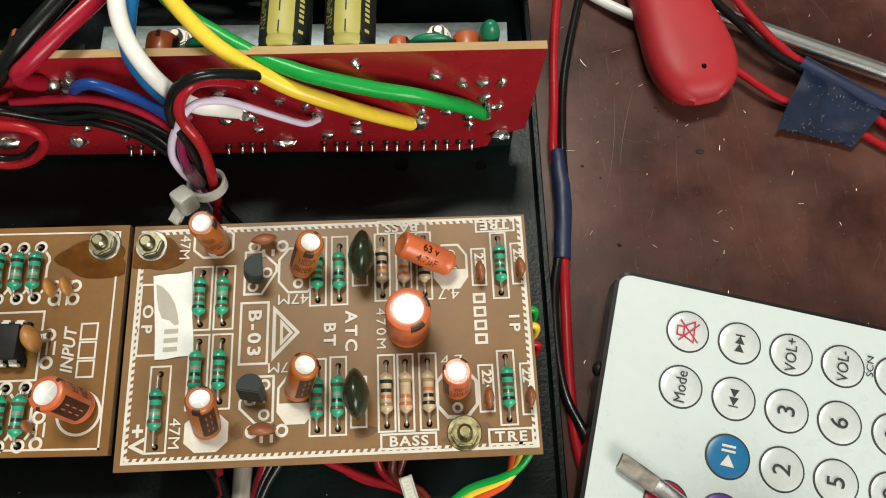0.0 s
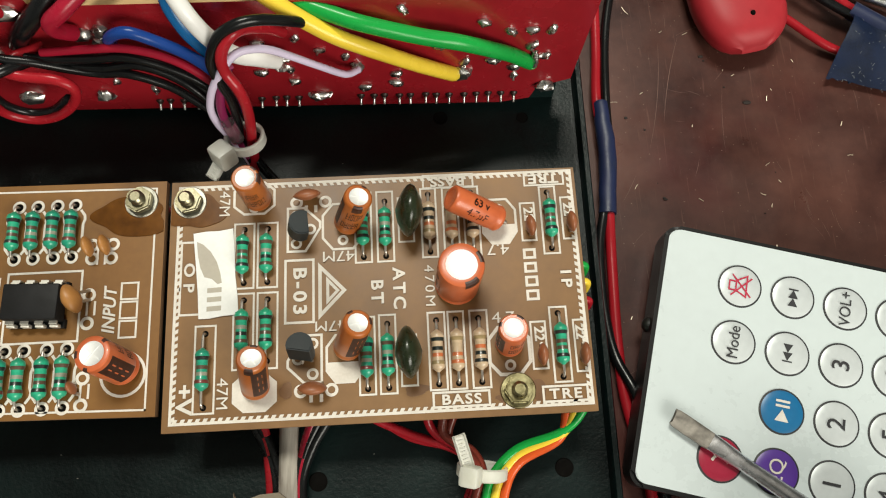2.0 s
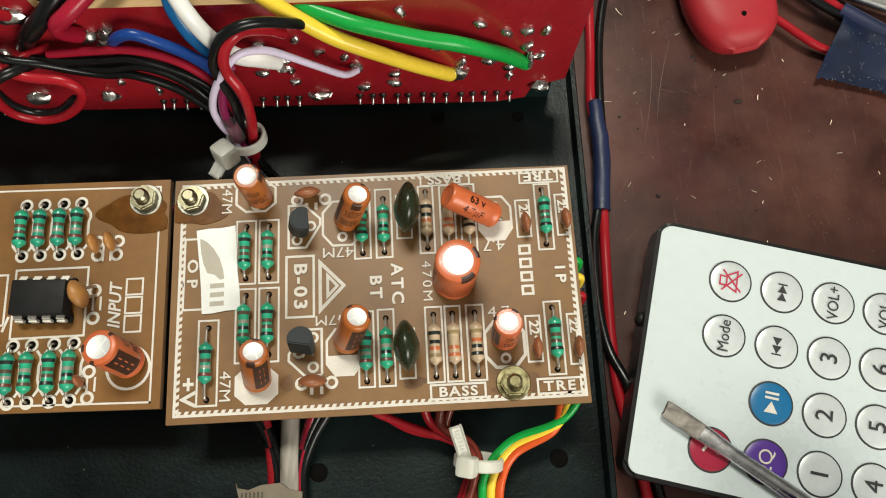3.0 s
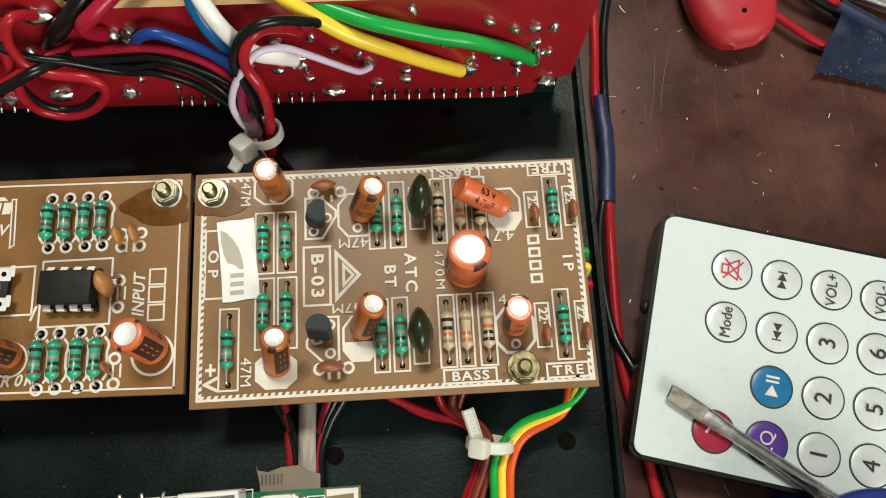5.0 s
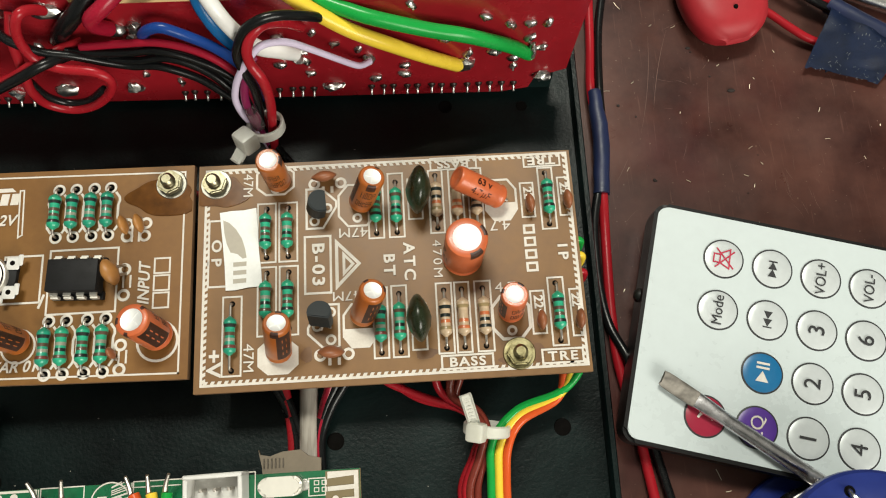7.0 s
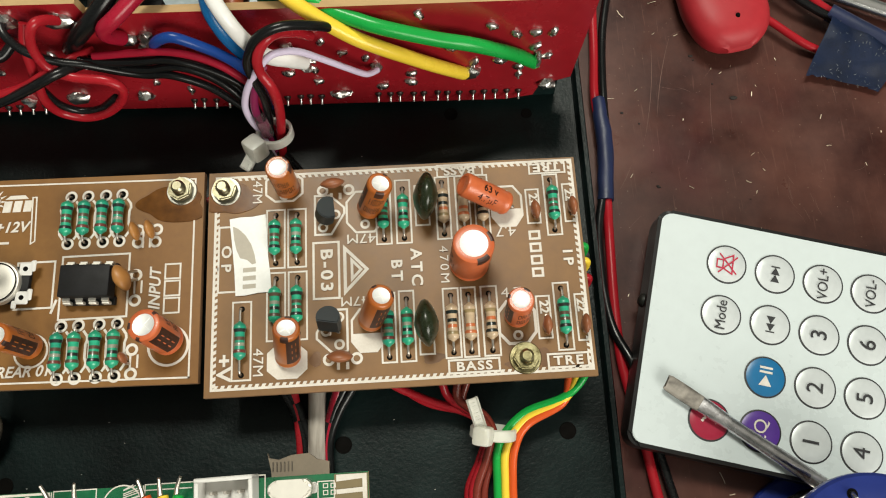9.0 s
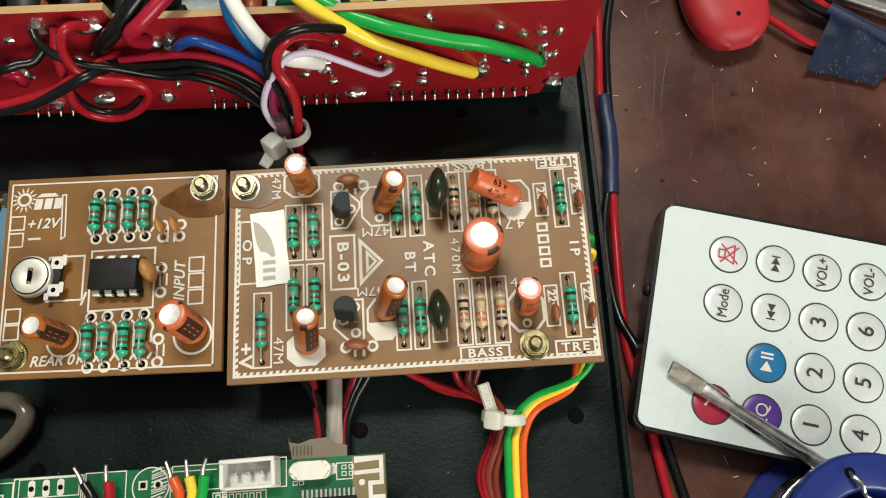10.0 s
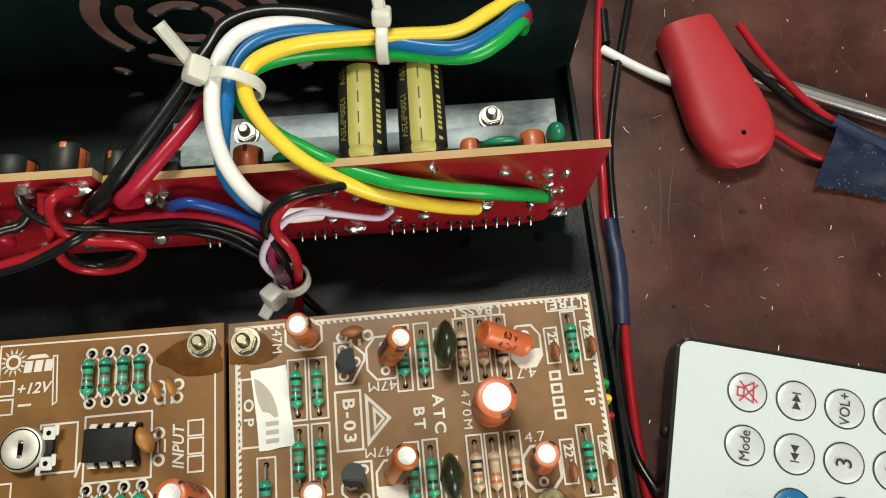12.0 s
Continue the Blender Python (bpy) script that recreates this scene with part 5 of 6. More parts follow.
wire("wire", "black", [(-2.2, 6.55, 3.25), (-1.6, 6.5, 3.20), (-1.0, 6.48, 3.22), (-0.38, 6.40, 3.35), (0.25, 6.30, 3.13), (0.86, 6.10, 2.78), (1.18, 5.80, 2.45), (1.25, 5.60, 1.9), (1.35, 5.3, 0.9)], 0.085, "thin black wire running along the red board", THIN)
wire("wire", "black", [(-3.34, 6.92, 4.0), (-3.24, 6.70, 3.95), (-2.97, 6.50, 3.73), (-2.52, 6.42, 3.47), (-2.02, 6.42, 3.28), (-1.55, 6.43, 3.00), (-1.05, 6.42, 2.82), (-0.54, 6.36, 2.86), (0.08, 6.25, 2.58), (0.51, 6.05, 2.34), (0.91, 5.80, 2.05), (1.2, 5.5, 1.6), (1.35, 5.2, 0.9)],
     0.085, "thin black wire soldered to the red board", THIN)
wire("wire", "crimson", [(-1.9, 6.60, 3.30), (-1.08, 6.55, 3.42), (-0.32, 6.46, 3.54), (0.33, 6.34, 3.40), (0.85, 6.14, 3.14), (1.20, 5.88, 2.80), (1.28, 5.6, 1.9), (1.35, 5.25, 0.9)], 0.078, "thin crimson wire running along the red board", THIN)
wire("wire", "black", [(-1.5, 6.66, 3.0), (-0.7, 6.58, 3.08), (0.0, 6.46, 3.02), (0.55, 6.26, 2.74), (1.0, 5.95, 2.35), (1.25, 5.6, 1.7), (1.35, 5.25, 0.9)], 0.08, "thin black wire running along the red board", THIN)
wire("wire", "red", [(-2.30, 7.0, 3.95), (-2.42, 6.85, 4.20), (-2.54, 6.70, 4.30), (-2.69, 6.58, 4.12), (-2.77, 6.45, 3.79), (-2.66, 6.30, 3.42), (-2.29, 6.20, 3.23), (-1.68, 6.12, 3.18), (-1.44, 6.05, 2.95), (-1.65, 6.02, 2.50), (-2.12, 6.0, 2.08), (-2.62, 6.0, 1.94), (-3.04, 6.02, 2.18), (-3.12, 6.05, 2.64), (-3.08, 6.17, 2.99), (-3.09, 6.4, 3.25), (-3.03, 6.65, 3.67), (-2.9, 6.95, 4.0)],
     0.097, "red insulated wire in a loose loop below the board", THIN)
wire("wire", "black", [(-1.7, 6.5, 3.0), (-0.95, 6.45, 2.95), (-0.3, 6.40, 3.08), (0.3, 6.26, 2.85), (0.8, 5.98, 2.45), (1.25, 5.6, 1.6), (1.35, 5.2, 0.9)], 0.085, "black insulated wire running along the red board", THIN)
wire("wire", "black", [(-1.74, 6.10, 2.54), (-2.24, 6.10, 2.10), (-2.69, 6.10, 2.04), (-2.99, 6.12, 2.32), (-3.1, 6.2, 2.8)], 0.08, "thin black wire inside the red loop", THIN)
wire("wire", "red", [(-2.0, 6.85, 3.1), (-2.35, 6.55, 3.3), (-2.73, 6.24, 3.36), (-3.24, 6.10, 3.15), (-3.79, 6.05, 2.98), (-4.58, 6.0, 2.83), (-5.37, 6.0, 2.7), (-7.5, 6.0, 2.5)], 0.10, "red wire leading off along the board", THIN)
wire("wire", "black", [(-1.9, 6.75, 3.0), (-2.25, 6.42, 3.25), (-2.55, 6.16, 3.42), (-3.03, 6.0, 3.28), (-3.68, 5.95, 2.95), (-4.22, 5.9, 2.80), (-4.99, 5.9, 2.66), (-7.5, 5.9, 2.4)], 0.10, "black wire leading off along the board", THIN)
wire("wire", "black", [(-3.34, 6.92, 3.51), (-3.60, 6.62, 3.42), (-3.89, 6.5, 3.50), (-4.2, 6.4, 3.52), (-5.2, 6.4, 3.4), (-7.0, 6.4, 3.2)], 0.10, "black wire leading off along the board", THIN)
wire("wire", "crimson", [(-4.56, 6.8, 2.78), (-4.30, 6.52, 3.16), (-4.06, 6.45, 3.16), (-4.10, 6.48, 2.86), (-4.5, 6.8, 2.35)], 0.11, "short crimson jumper on the red board", THIN)
wire("wire", "red", [(1.35, 5.0, 0.9), (0.9, 4.85, 0.7), (0.4, 4.75, 0.6), (-0.4, 4.5, 0.5)], 0.10, "red wire running under the tone board", THIN)

def tinned_end(p, d, r, ln):
    """Bare strands with a lump of solder where a wire meets its pad."""
    t = thing("wire_end", "bare tinned wire end with lumpy solder", "wire end", group="tinned wire ends")
    p, d = Vector(p), Vector(d).normalized()
    side = d.cross(Vector((0, 0, 1))).normalized()
    for k in (-1, 0, 1):
        part("strand", tube(nb(), [p + side * r * 0.3 * k, p + side * r * 0.45 * k + d * ln * 0.6, p + d * ln + side * r * 0.2 * k], r * 0.32, 7, 3), M_LEAD, t)
    bm = nb()
    blob(bm, *(p + d * ln), r * 1.1, r * 0.9, r * 0.8, seg=14)
    for q in bm.verts:
        q.co += Vector((noise.noise(q.co * 9), noise.noise(q.co * 8 + Vector((4, 0, 0))), noise.noise(q.co * 10))) * r * 0.6
    part("solder", bm, M_SOLDER, t)


tinned_end((2.12, 6.52, 2.86), (0.30, 0.16, -0.22), 0.11, 0.22)
tinned_end((-0.70, 6.78, 3.24), (-0.4, 0.1, -0.1), 0.10, 0.30)
tinned_end((5.40, 6.70, 1.74), (0.3, 0.15, -0.15), 0.10, 0.16)
tinned_end((6.95, 6.78, 1.90), (0.2, 0.15, -0.35), 0.11, 0.16)

LOW = "wires under the tone board"
for k, c in enumerate(("green", "yellow", "orange")):
    o = 0.155 * k
    wire("wire", c, [(7.55 - o * 0.9, 0.55, 1.35), (7.40 - o * 0.9, 0.05, 1.40 - 0.3 * o), (7.00 - o * 0.1, -0.32 - o * 0.35, 1.20 - 0.2 * o), (6.20 + o * 0.2, -0.58 - o * 0.7, 0.85), (5.66 + o, -1.15 - o * 0.35, 0.75), (5.58 + o, -1.9, 0.6), (5.55 + o, -3.0, 0.5), (5.5 + o, -5.0, 0.4)], 0.085,
         "thin %s wire of a flat three-wire ribbon" % c, LOW)
for k, (c, x, dz) in enumerate((("red", 3.3, 0), ("red", 4.4, 0.1), ("brown", 4.75, 0.15), ("red", 3.5, -0.12), ("brown", 4.95, 0.0))):
    wire("wire", c, [(x, 0.9, 1.25), (x + 0.15, 0.25, 1.05 + dz), (x * 0.5 + 2.5, -0.15 - 0.03 * k, 0.85 + dz), (5.15 + 0.06 * k, -0.55, 0.75 + dz), (5.42 + 0.04 * k, -0.95, 0.65 + dz), (5.25 + 0.06 * k, -1.45, 0.55 + dz), (4.98 + 0.08 * k, -2.1, 0.45 + dz), (5.15 + 0.05 * k, -3.0, 0.4), (5.3, -5.0, 0.4)], 0.085,
         "thin %s wire bundled below the tone board" % ("red" if c == "red" else "dark red"), LOW)
for c, xa, xb in (("black", 1.15, 1.70), ("red", 1.45, 1.62), ("black", 1.25, 1.80), ("black", 2.75, 2.12), ("crimson", 2.55, 2.16), ("black", 2.95, 2.2)):
    wire("wire", c, [(xa, 1.0, 0.9), (xa * 0.8 + xb * 0.2, 0.3, 0.75), (xb * 0.7 + xa * 0.3, -0.3, 0.6), (xb, -0.9, 0.5), (xb, -1.6, 0.45), (xb, -3.0, 0.4)], 0.10, "thin %s wire coming out from under the tone board" % c, LOW)
wire("shielded_cable", "braid", [(1.98, 1.6, 0.55), (1.97, 0.3, 0.55), (1.96, -0.6, 0.55), (1.95, -1.4, 0.5), (1.95, -3.2, 0.45)], 0.19, "pale braided cable under the tone board")
wire("shielded_cable", "shield", [(-8.0, -0.05, 0.35), (-6.3, 0.02, 0.42), (-5.2, 0.12, 0.55), (-4.68, -0.15, 0.62), (-4.82, -0.62, 0.6), (-5.5, -1.1, 0.5), (-7.5, -1.9, 0.4)], 0.19, "grey shielded cable curling beside the preamp board")


def cable_tie(centre, axis, r, head, tail, label, material=M_TIE, big=1.0):
    """A nylon strap closed round a bundle, with its head and cut tail."""
    t = thing("cable_tie", label, "cable tie", group="cable ties")
    c, ax = Vector(centre), Vector(axis).normalized()
    u = ax.orthogonal().normalized()
    hd = Vector(head)
    u = (hd - c)
    u = (u - ax * u.dot(ax)).normalized()
    v = ax.cross(u)
    bm = nb()
    rings = []
    for k in range(33):
        a = 2 * math.pi * k / 32
        d = u * math.cos(a) + v * math.sin(a)
        rings.append([bm.verts.new(c + d * rr + ax * w) for rr, w in ((r, -0.10), (r, 0.10), (r + 0.04, 0.12), (r + 0.07, 0.09), (r + 0.07, -0.09), (r + 0.04, -0.12))])
    for a, b in zip(rings, rings[1:]):
        for i in range(6):
            bm.faces.new((a[i], a[(i + 1) % 6], b[(i + 1) % 6], b[i]))
    part("strap", bm, material, t)
    q = Matrix((u, v, ax)).transposed().to_4x4()
    m = Matrix.Translation(c + u * (r + 0.14 * big)) @ q @ Matrix.Scale(big, 4)
    bm = nb()
    bmesh.ops.create_cube(bm, size=2.0)
    bmesh.ops.subdivide_edges(bm, edges=bm.edges[:], cuts=5, use_grid_fill=True)
    # a block with softly rounded corners
    for w in bm.verts:
        g = sum(abs(k) ** 7 for k in w.co) ** (1 / 7)
        w.co = m @ Vector((0.04 + 0.16 * w.co.x / g, 0.18 * w.co.y / g, 0.185 * w.co.z / g))
    part("head", bm, material, t)
    tl = Vector(tail)
    h0 = c + u * (r + 0.15 * big)
    d = (tl - h0)
    ln = d.length
    qq = d.to_track_quat("Z", "Y").to_matrix().to_4x4()
    bm = nb()
    box(bm, -0.085, 0.085, -0.04, 0.04, 0, ln, 0.035, 3, Matrix.Translation(h0) @ qq)
    for k in range(int(ln / 0.07)):
        box(bm, -0.05, 0.05, 0.04, 0.050, 0.05 + k * 0.07, 0.08 + k * 0.07, 0, 1, Matrix.Translation(h0) @ qq)
    part("tail", bm, material, t)


cable_tie((1.36, 5.42, 1.88), (0.05, -0.35, -1.0), 0.32, (0.80, 4.80, 1.80), (0.72, 4.72, 1.75), "translucent nylon cable tie round a wire bundle", M_TIE_CLEAR, 1.2)
cable_tie((0.98, 8.45, 4.80), (0.25, 1.0, 0.1), 0.50, (0.3, 8.6, 5.35), (-0.05, 9.15, 5.80), "milky nylon cable tie round the thick wire loom", M_TIE, 1.25)
cable_tie((3.80, 9.35, 4.40), (1, -0.1, 0), 0.36, (3.75, 9.75, 5.1), (3.70, 10.4, 5.7), "milky nylon cable tie with an upright tail")
cable_tie((5.55, -0.92, 0.85), (0.15, 1, 0.2), 0.40, (5.25, -0.85, 1.6), (5.14, -0.32, 1.62), "milky nylon cable tie round the red and ribbon wires")
for k, (c, y) in enumerate((("green", 2.72), ("yellow", 2.40), ("red", 2.05))):
    wire("wire", c, [(7.35, y, 1.45), (7.60, y, 1.50), (7.73, y - 0.03, 1.38), (7.70, y - 0.1, 0.9), (7.4, y - 0.2, 0.6)], 0.07, "short %s wire bending under the tone board's edge" % c, "input wires")


# ---- on the bench ----
REMOTE = thing("remote_control", "slim white and black remote control with round keys", "remote control", cmpose(8.17, -1.29, 0.30, 0, 0, -15.5))


def rounded(w, h, r, x=0, y=0, n=6):
    out = []
    for cx, cy, a0 in ((w - r, h - r, 0), (r, h - r, 90), (r, r, 180), (w - r, r, 270)):
        out += [(x + cx + r * math.cos(radians(a0 + 90 * k / n)), y + cy + r * math.sin(radians(a0 + 90 * k / n))) for k in range(n + 1)]
    return out


def slab(pts, z0, z1, bevel):
    bm = nb()
    poly(bm, pts, z0, z1 - z0)
    bm.faces.new([v for v in bm.verts if abs(v.co.z - z0) < 1e-6][::-1])
    bmesh.ops.bevel(bm, geom=[e for e in bm.edges if abs(e.verts[0].co.z - e.verts[1].co.z) < 1e-6], offset=bevel, segments=2, affect="EDGES")
    return bm


def remote():
    part("body", slab(rounded(8.6, 5.08, 0.28), 0, 0.68, 0.07), M_BLACK_PLASTIC, REMOTE, "glossy black edge")
    part("face", slab(rounded(8.45, 4.92, 0.22, 0.08, 0.08), 0.62, 0.70, 0.015), M_WHITE_PANEL, REMOTE, "silvery white front sheet")
    part("infrared_window", lathe(nb(), [(0.16, -0.05), (0.15, 0.06), (0.09, 0.12), (0, 0.14)], 20, Matrix.Translation((0.02, 3.05, 0.34)) @ Matrix.Rotation(radians(-90), 4, "Y")), M_CAP_BLACK, REMOTE)
    cols, rows = (1.55, 2.57, 3.58, 4.58, 5.60, 6.62), (4.10, 2.99, 1.89, 0.80)
    marks = {(0, 0): "mute", (1, 0): ">>|", (2, 0): "VOL+", (3, 0): "VOL-", (4, 0): "U/SD", (0, 1): "Mode", (1, 1): "|<<", (2, 1): "3", (3, 1): "6", (4, 1): "9",
             (1, 2): "play", (2, 2): "2", (3, 2): "5", (4, 2): "8", (0, 3): "call", (1, 3): "EQ", (2, 3): "1", (3, 3): "4", (4, 3): "7", (5, 1): "", (5, 2): "0", (5, 3): "", (5, 0): ""}
    for (c, r), what in marks.items():
        x, y = cols[c], rows[r]
        mk = {"play": M_BLUE_KEY, "EQ": M_PURPLE_KEY, "call": M_RED_KEY}.get(what, M_KEY)
        m = cmpose(x, y, 0.70)
        ring = part("key", lathe(nb(), [(0.40, 0.0), (0.40, 0.012), (0.385, 0.02), (0.25, 0.024), (0, 0.025)], 36), mk, REMOTE, "", m)
        part("key_outline", lathe(nb(), [(0.39, 0.0), (0.424, 0.0), (0.421, 0.012), (0.40, 0.019), (0.39, 0.019)], 36), M_KEY_INK, ring)
        bm = nb()
        ink = M_KEY_INK
        z = 0.026
        if what == "mute":
            ink = M_RED_INK
            frame_box(bm, -0.21, -0.10, -0.08, 0.08, 0.03, z)
            stroke(bm, [(-0.08, 0.10), (0.12, 0.22), (0.12, -0.20), (-0.08, -0.10)], 0.03, z)
            stroke(bm, [(-0.16, 0.20), (0.20, -0.18)], 0.03, z)
            stroke(bm, [(-0.16, -0.20), (0.20, 0.18)], 0.03, z)
        elif what in (">>|", "|<<"):
            s = 1 if what == ">>|" else -1
            for k in (-0.11, 0.05):
                poly(bm, [(-0.09, s * k - s * 0.07), (0.09, s * k - s * 0.07), (0, s * k + s * 0.09)][::s], z)
            poly(bm, [(-0.09, s * 0.15 - 0.012), (0.09, s * 0.15 - 0.012), (0.09, s * 0.15 + 0.012), (-0.09, s * 0.15 + 0.012)], z)
        elif what == "play":
            ink = M_INK
            poly(bm, [(-0.13, -0.18), (0.13, -0.18), (0, 0.04)], z)
            for k in (0.08, 0.17):
                poly(bm, [(-0.13, k), (0.13, k), (0.13, k + 0.045), (-0.13, k + 0.045)], z)
        elif what == "call":
            ink = M_INK
            annulus(bm, 0, -0.08, 0.12, 0.17, z, seg=20, a0=20, a1=160)
        elif what:
            ink = M_INK if what == "EQ" else M_KEY_INK
            text(bm, what, 0, 0, {1: 0.33, 2: 0.26}.get(len(what), 0.215), 90, z=z, wide=1.0 if len(what) < 3 else 0.9, bold=0.0 if len(what) > 1 else 0.004)
        if len(bm.verts):
            part("key_mark", bm, ink, ring, smooth=False)
        else:
            bm.free()
    bm = nb()
    text(bm, "SCN", 5.10, 4.22, 0.13, 90, z=0.70, wide=1.2)
    part("printed_word", bm, M_KEY_INK, REMOTE, smooth=False)


remote()


def screwdriver():
    t = thing("screwdriver", "steel flat-blade screwdriver lying across the remote", "screwdriver", cmpose(9.10, -0.15, 1.16, 0, 0, -38.0))
    bm = nb()
    # flat worn tip widening into the round shaft
    secs = [(0.0, 0.15, 0.025), (0.05, 0.17, 0.03), (0.2, 0.175, 0.04), (0.45, 0.172, 0.06), (0.75, 0.165, 0.085)]
    rings = []
    for x, w, h in secs:
        rings.append([bm.verts.new((x, w * math.copysign(abs(math.cos(a)) ** 0.5, math.cos(a)), h * math.copysign(abs(math.sin(a)) ** 0.5, math.sin(a)))) for a in (2 * math.pi * k / 16 for k in range(16))])
    # the cutting edge is chipped, with one corner bent outwards
    for v in rings[0]:
        v.co.x += 0.018 * math.sin(9 * v.co.y / 0.15) + (-0.05 if v.co.y > 0.12 else 0.0)
    for a, b in zip(rings, rings[1:]):
        for i in range(16):
            bm.faces.new((a[i], a[(i + 1) % 16], b[(i + 1) % 16], b[i]))
    bm.faces.new(rings[0][::-1])
    bm.faces.new(rings[-1])
    part("blade", bm, M_BLADE, t, "worn dark blade tip")
    # forged flats running out into the round shaft
    bm, rings = nb(), []
    for x, w, h in ((0.75, 0.166, 0.086), (0.95, 0.162, 0.108), (1.15, 0.152, 0.13), (1.4, 0.138, 0.138)):
        p = 0.5 + 0.5 * (x - 0.75) / 0.65
        rings.append([bm.verts.new((x, w * math.copysign(abs(math.cos(a)) ** p, math.cos(a)), h * math.copysign(abs(math.sin(a)) ** p, math.sin(a)))) for a in (2 * math.pi * k / 20 for k in range(20))])
    for a, b in zip(rings, rings[1:]):
        for i in range(20):
            bm.faces.new((a[i], a[(i + 1) % 20], b[(i + 1) % 20], b[i]))
    part("shoulder", bm, M_SHAFT, t)
    part("shaft", tube(nb(), [(1.4, 0, 0), (2.5, 0, 0.02), (3.55, 0, 0.04)], (0.138, 0.155), 20, 4), M_SHAFT, t)


screwdriver()


def spool():
    t = thing("solder_spool", "blue plastic spool part-wound with solder wire", "spool", cmpose(12.04, -3.80, 0.02))
    R, H = 1.75, 1.06
    part("lower_flange", lathe(nb(), [(H, 0.0), (R - 0.04, 0.0), (R, 0.04), (R, 0.16), (R - 0.04, 0.20), (H, 0.20), (H, 0.0)], 64), M_SPOOL, t)
    part("upper_flange", lathe(nb(), [(H, 2.08), (R - 0.04, 2.08), (R, 2.12), (R, 2.25), (R - 0.05, 2.30), (H + 0.10, 2.30), (H + 0.04, 2.27), (H, 2.2), (H, 2.08)], 64), M_SPOOL, t)
    part("core", lathe(nb(), [(1.22, 0.2), (1.22, 2.08), (H, 2.08), (H, 0.0), (1.22, 0.0), (1.22, 0.2)], 56), M_SPOOL, t)
    part("bottom", lathe(nb(), [(0, 0.03), (H, 0.03)], 40), M_SPOOL, t)
    bm = nb()
    pts = []
    turns, steps = 15, 34
    for k in range(turns * steps):
        a = 2 * math.pi * k / steps
        f = k / (turns * steps)
        rr = 1.32 + 0.06 * math.sin(f * 23) + 0.05 * math.sin(a * 0.37)
        pts.append((rr * math.cos(a), rr * math.sin(a), 0.32 + 1.6 * abs(math.sin(f * 4.2))))
    tube(bm, pts, 0.055, 6, 1, smoothed=False)
    part("solder_coil", bm, M_SOLDER, t, "loosely wound silvery solder")
    part("solder_end", tube(nb(), [(-0.28, 1.40, 1.9), (-0.28, 1.42, 2.25), (-0.30, 1.34, 2.42), (-0.18, 1.20, 2.46), (-0.14, 1.02, 2.40), (-0.02, 0.86, 2.44), (0.12, 0.70, 2.38)], 0.045, 8, 6), M_SOLDER, t, "bent free end of solder")
    part("solder_tail", tube(nb(), [(-1.36, 0.1, 1.2), (-1.50, -0.6, 0.9), (-1.58, -1.3, 0.5), (-1.8, -2.0, 0.15), (-2.1, -2.7, 0.06)], 0.045, 8, 6), M_SOLDER, t)
    part("flange_hole", lathe(nb(), [(0, 2.303), (0.10, 2.303), (0.11, 2.28)], 16, Matrix.Translation((-0.28, 1.40, 0))), M_HOLE, t)


spool()

# supply wires beside the case
RUN = "supply wires beside the case"
wire("wire", "red", [(9.6, 13.5, 0.14), (9.18, 11.4, 0.14), (8.90, 9.66, 0.14), (8.74, 7.9, 0.15), (8.60, 6.7, 0.26), (8.66, 5.5, 0.26), (8.60, 4.20, 0.26), (8.57, 3.4, 0.16), (8.50, 2.0, 0.14), (8.48, 1.2, 0.14), (8.50, 0.3, 0.14), (8.72, -1.0, 0.14), (8.80, -1.6, 0.14), (8.95, -2.8, 0.14), (9.3, -5.5, 0.14)],
     0.108, "red insulated supply wire lying on the bench", RUN)
wire("wire", "black", [(10.5, 13.5, 0.14), (9.80, 11.4, 0.14), (9.22, 9.40, 0.14), (8.97, 8.2, 0.15), (8.80, 6.7, 0.28), (8.74, 5.5, 0.27), (8.52, 4.30, 0.28), (8.36, 3.6, 0.22), (8.30, 2.9, 0.16), (8.30, 1.9, 0.15), (8.40, 1.1, 0.2), (8.66, 0.35, 0.36), (8.80, -0.4, 0.16), (8.98, -1.0, 0.14), (9.06, -1.6, 0.14), (9.30, -2.8, 0.14), (9.9, -5.5, 0.14)],
     0.10, "black insulated supply wire lying on the bench", RUN)


def wrap():
    bm = tube(nb(), [(8.68, 6.62, 0.26), (8.68, 6.45, 0.27), (8.69, 5.4, 0.27), (8.60, 4.5, 0.27), (8.56, 4.10, 0.25)], (0.175, 0.20), 16, 6, flat=0.95)
    for v in bm.verts:
        v.co += Vector((1, 0.3, 1)) * 0.03 * noise.noise(v.co * 2.5)
    single("tape_wrap", bm, M_TAPE, "dark blue insulating tape wrapped round two wires", "tape")


wrap()


def g_at(c, u, v):
    """A place just over the tape's flap, u along it and v down it."""
    p = (c[0] * (1 - u) + c[1] * u) * (1 - v) + (c[3] * (1 - u) + c[2] * u) * v
    return p + Vector((0, 0, 0.025 + 0.12 * math.sin(v * 5.0) * (1 - v) + 0.07 * noise.noise(Vector((u * 3, v * 3, 4)))))


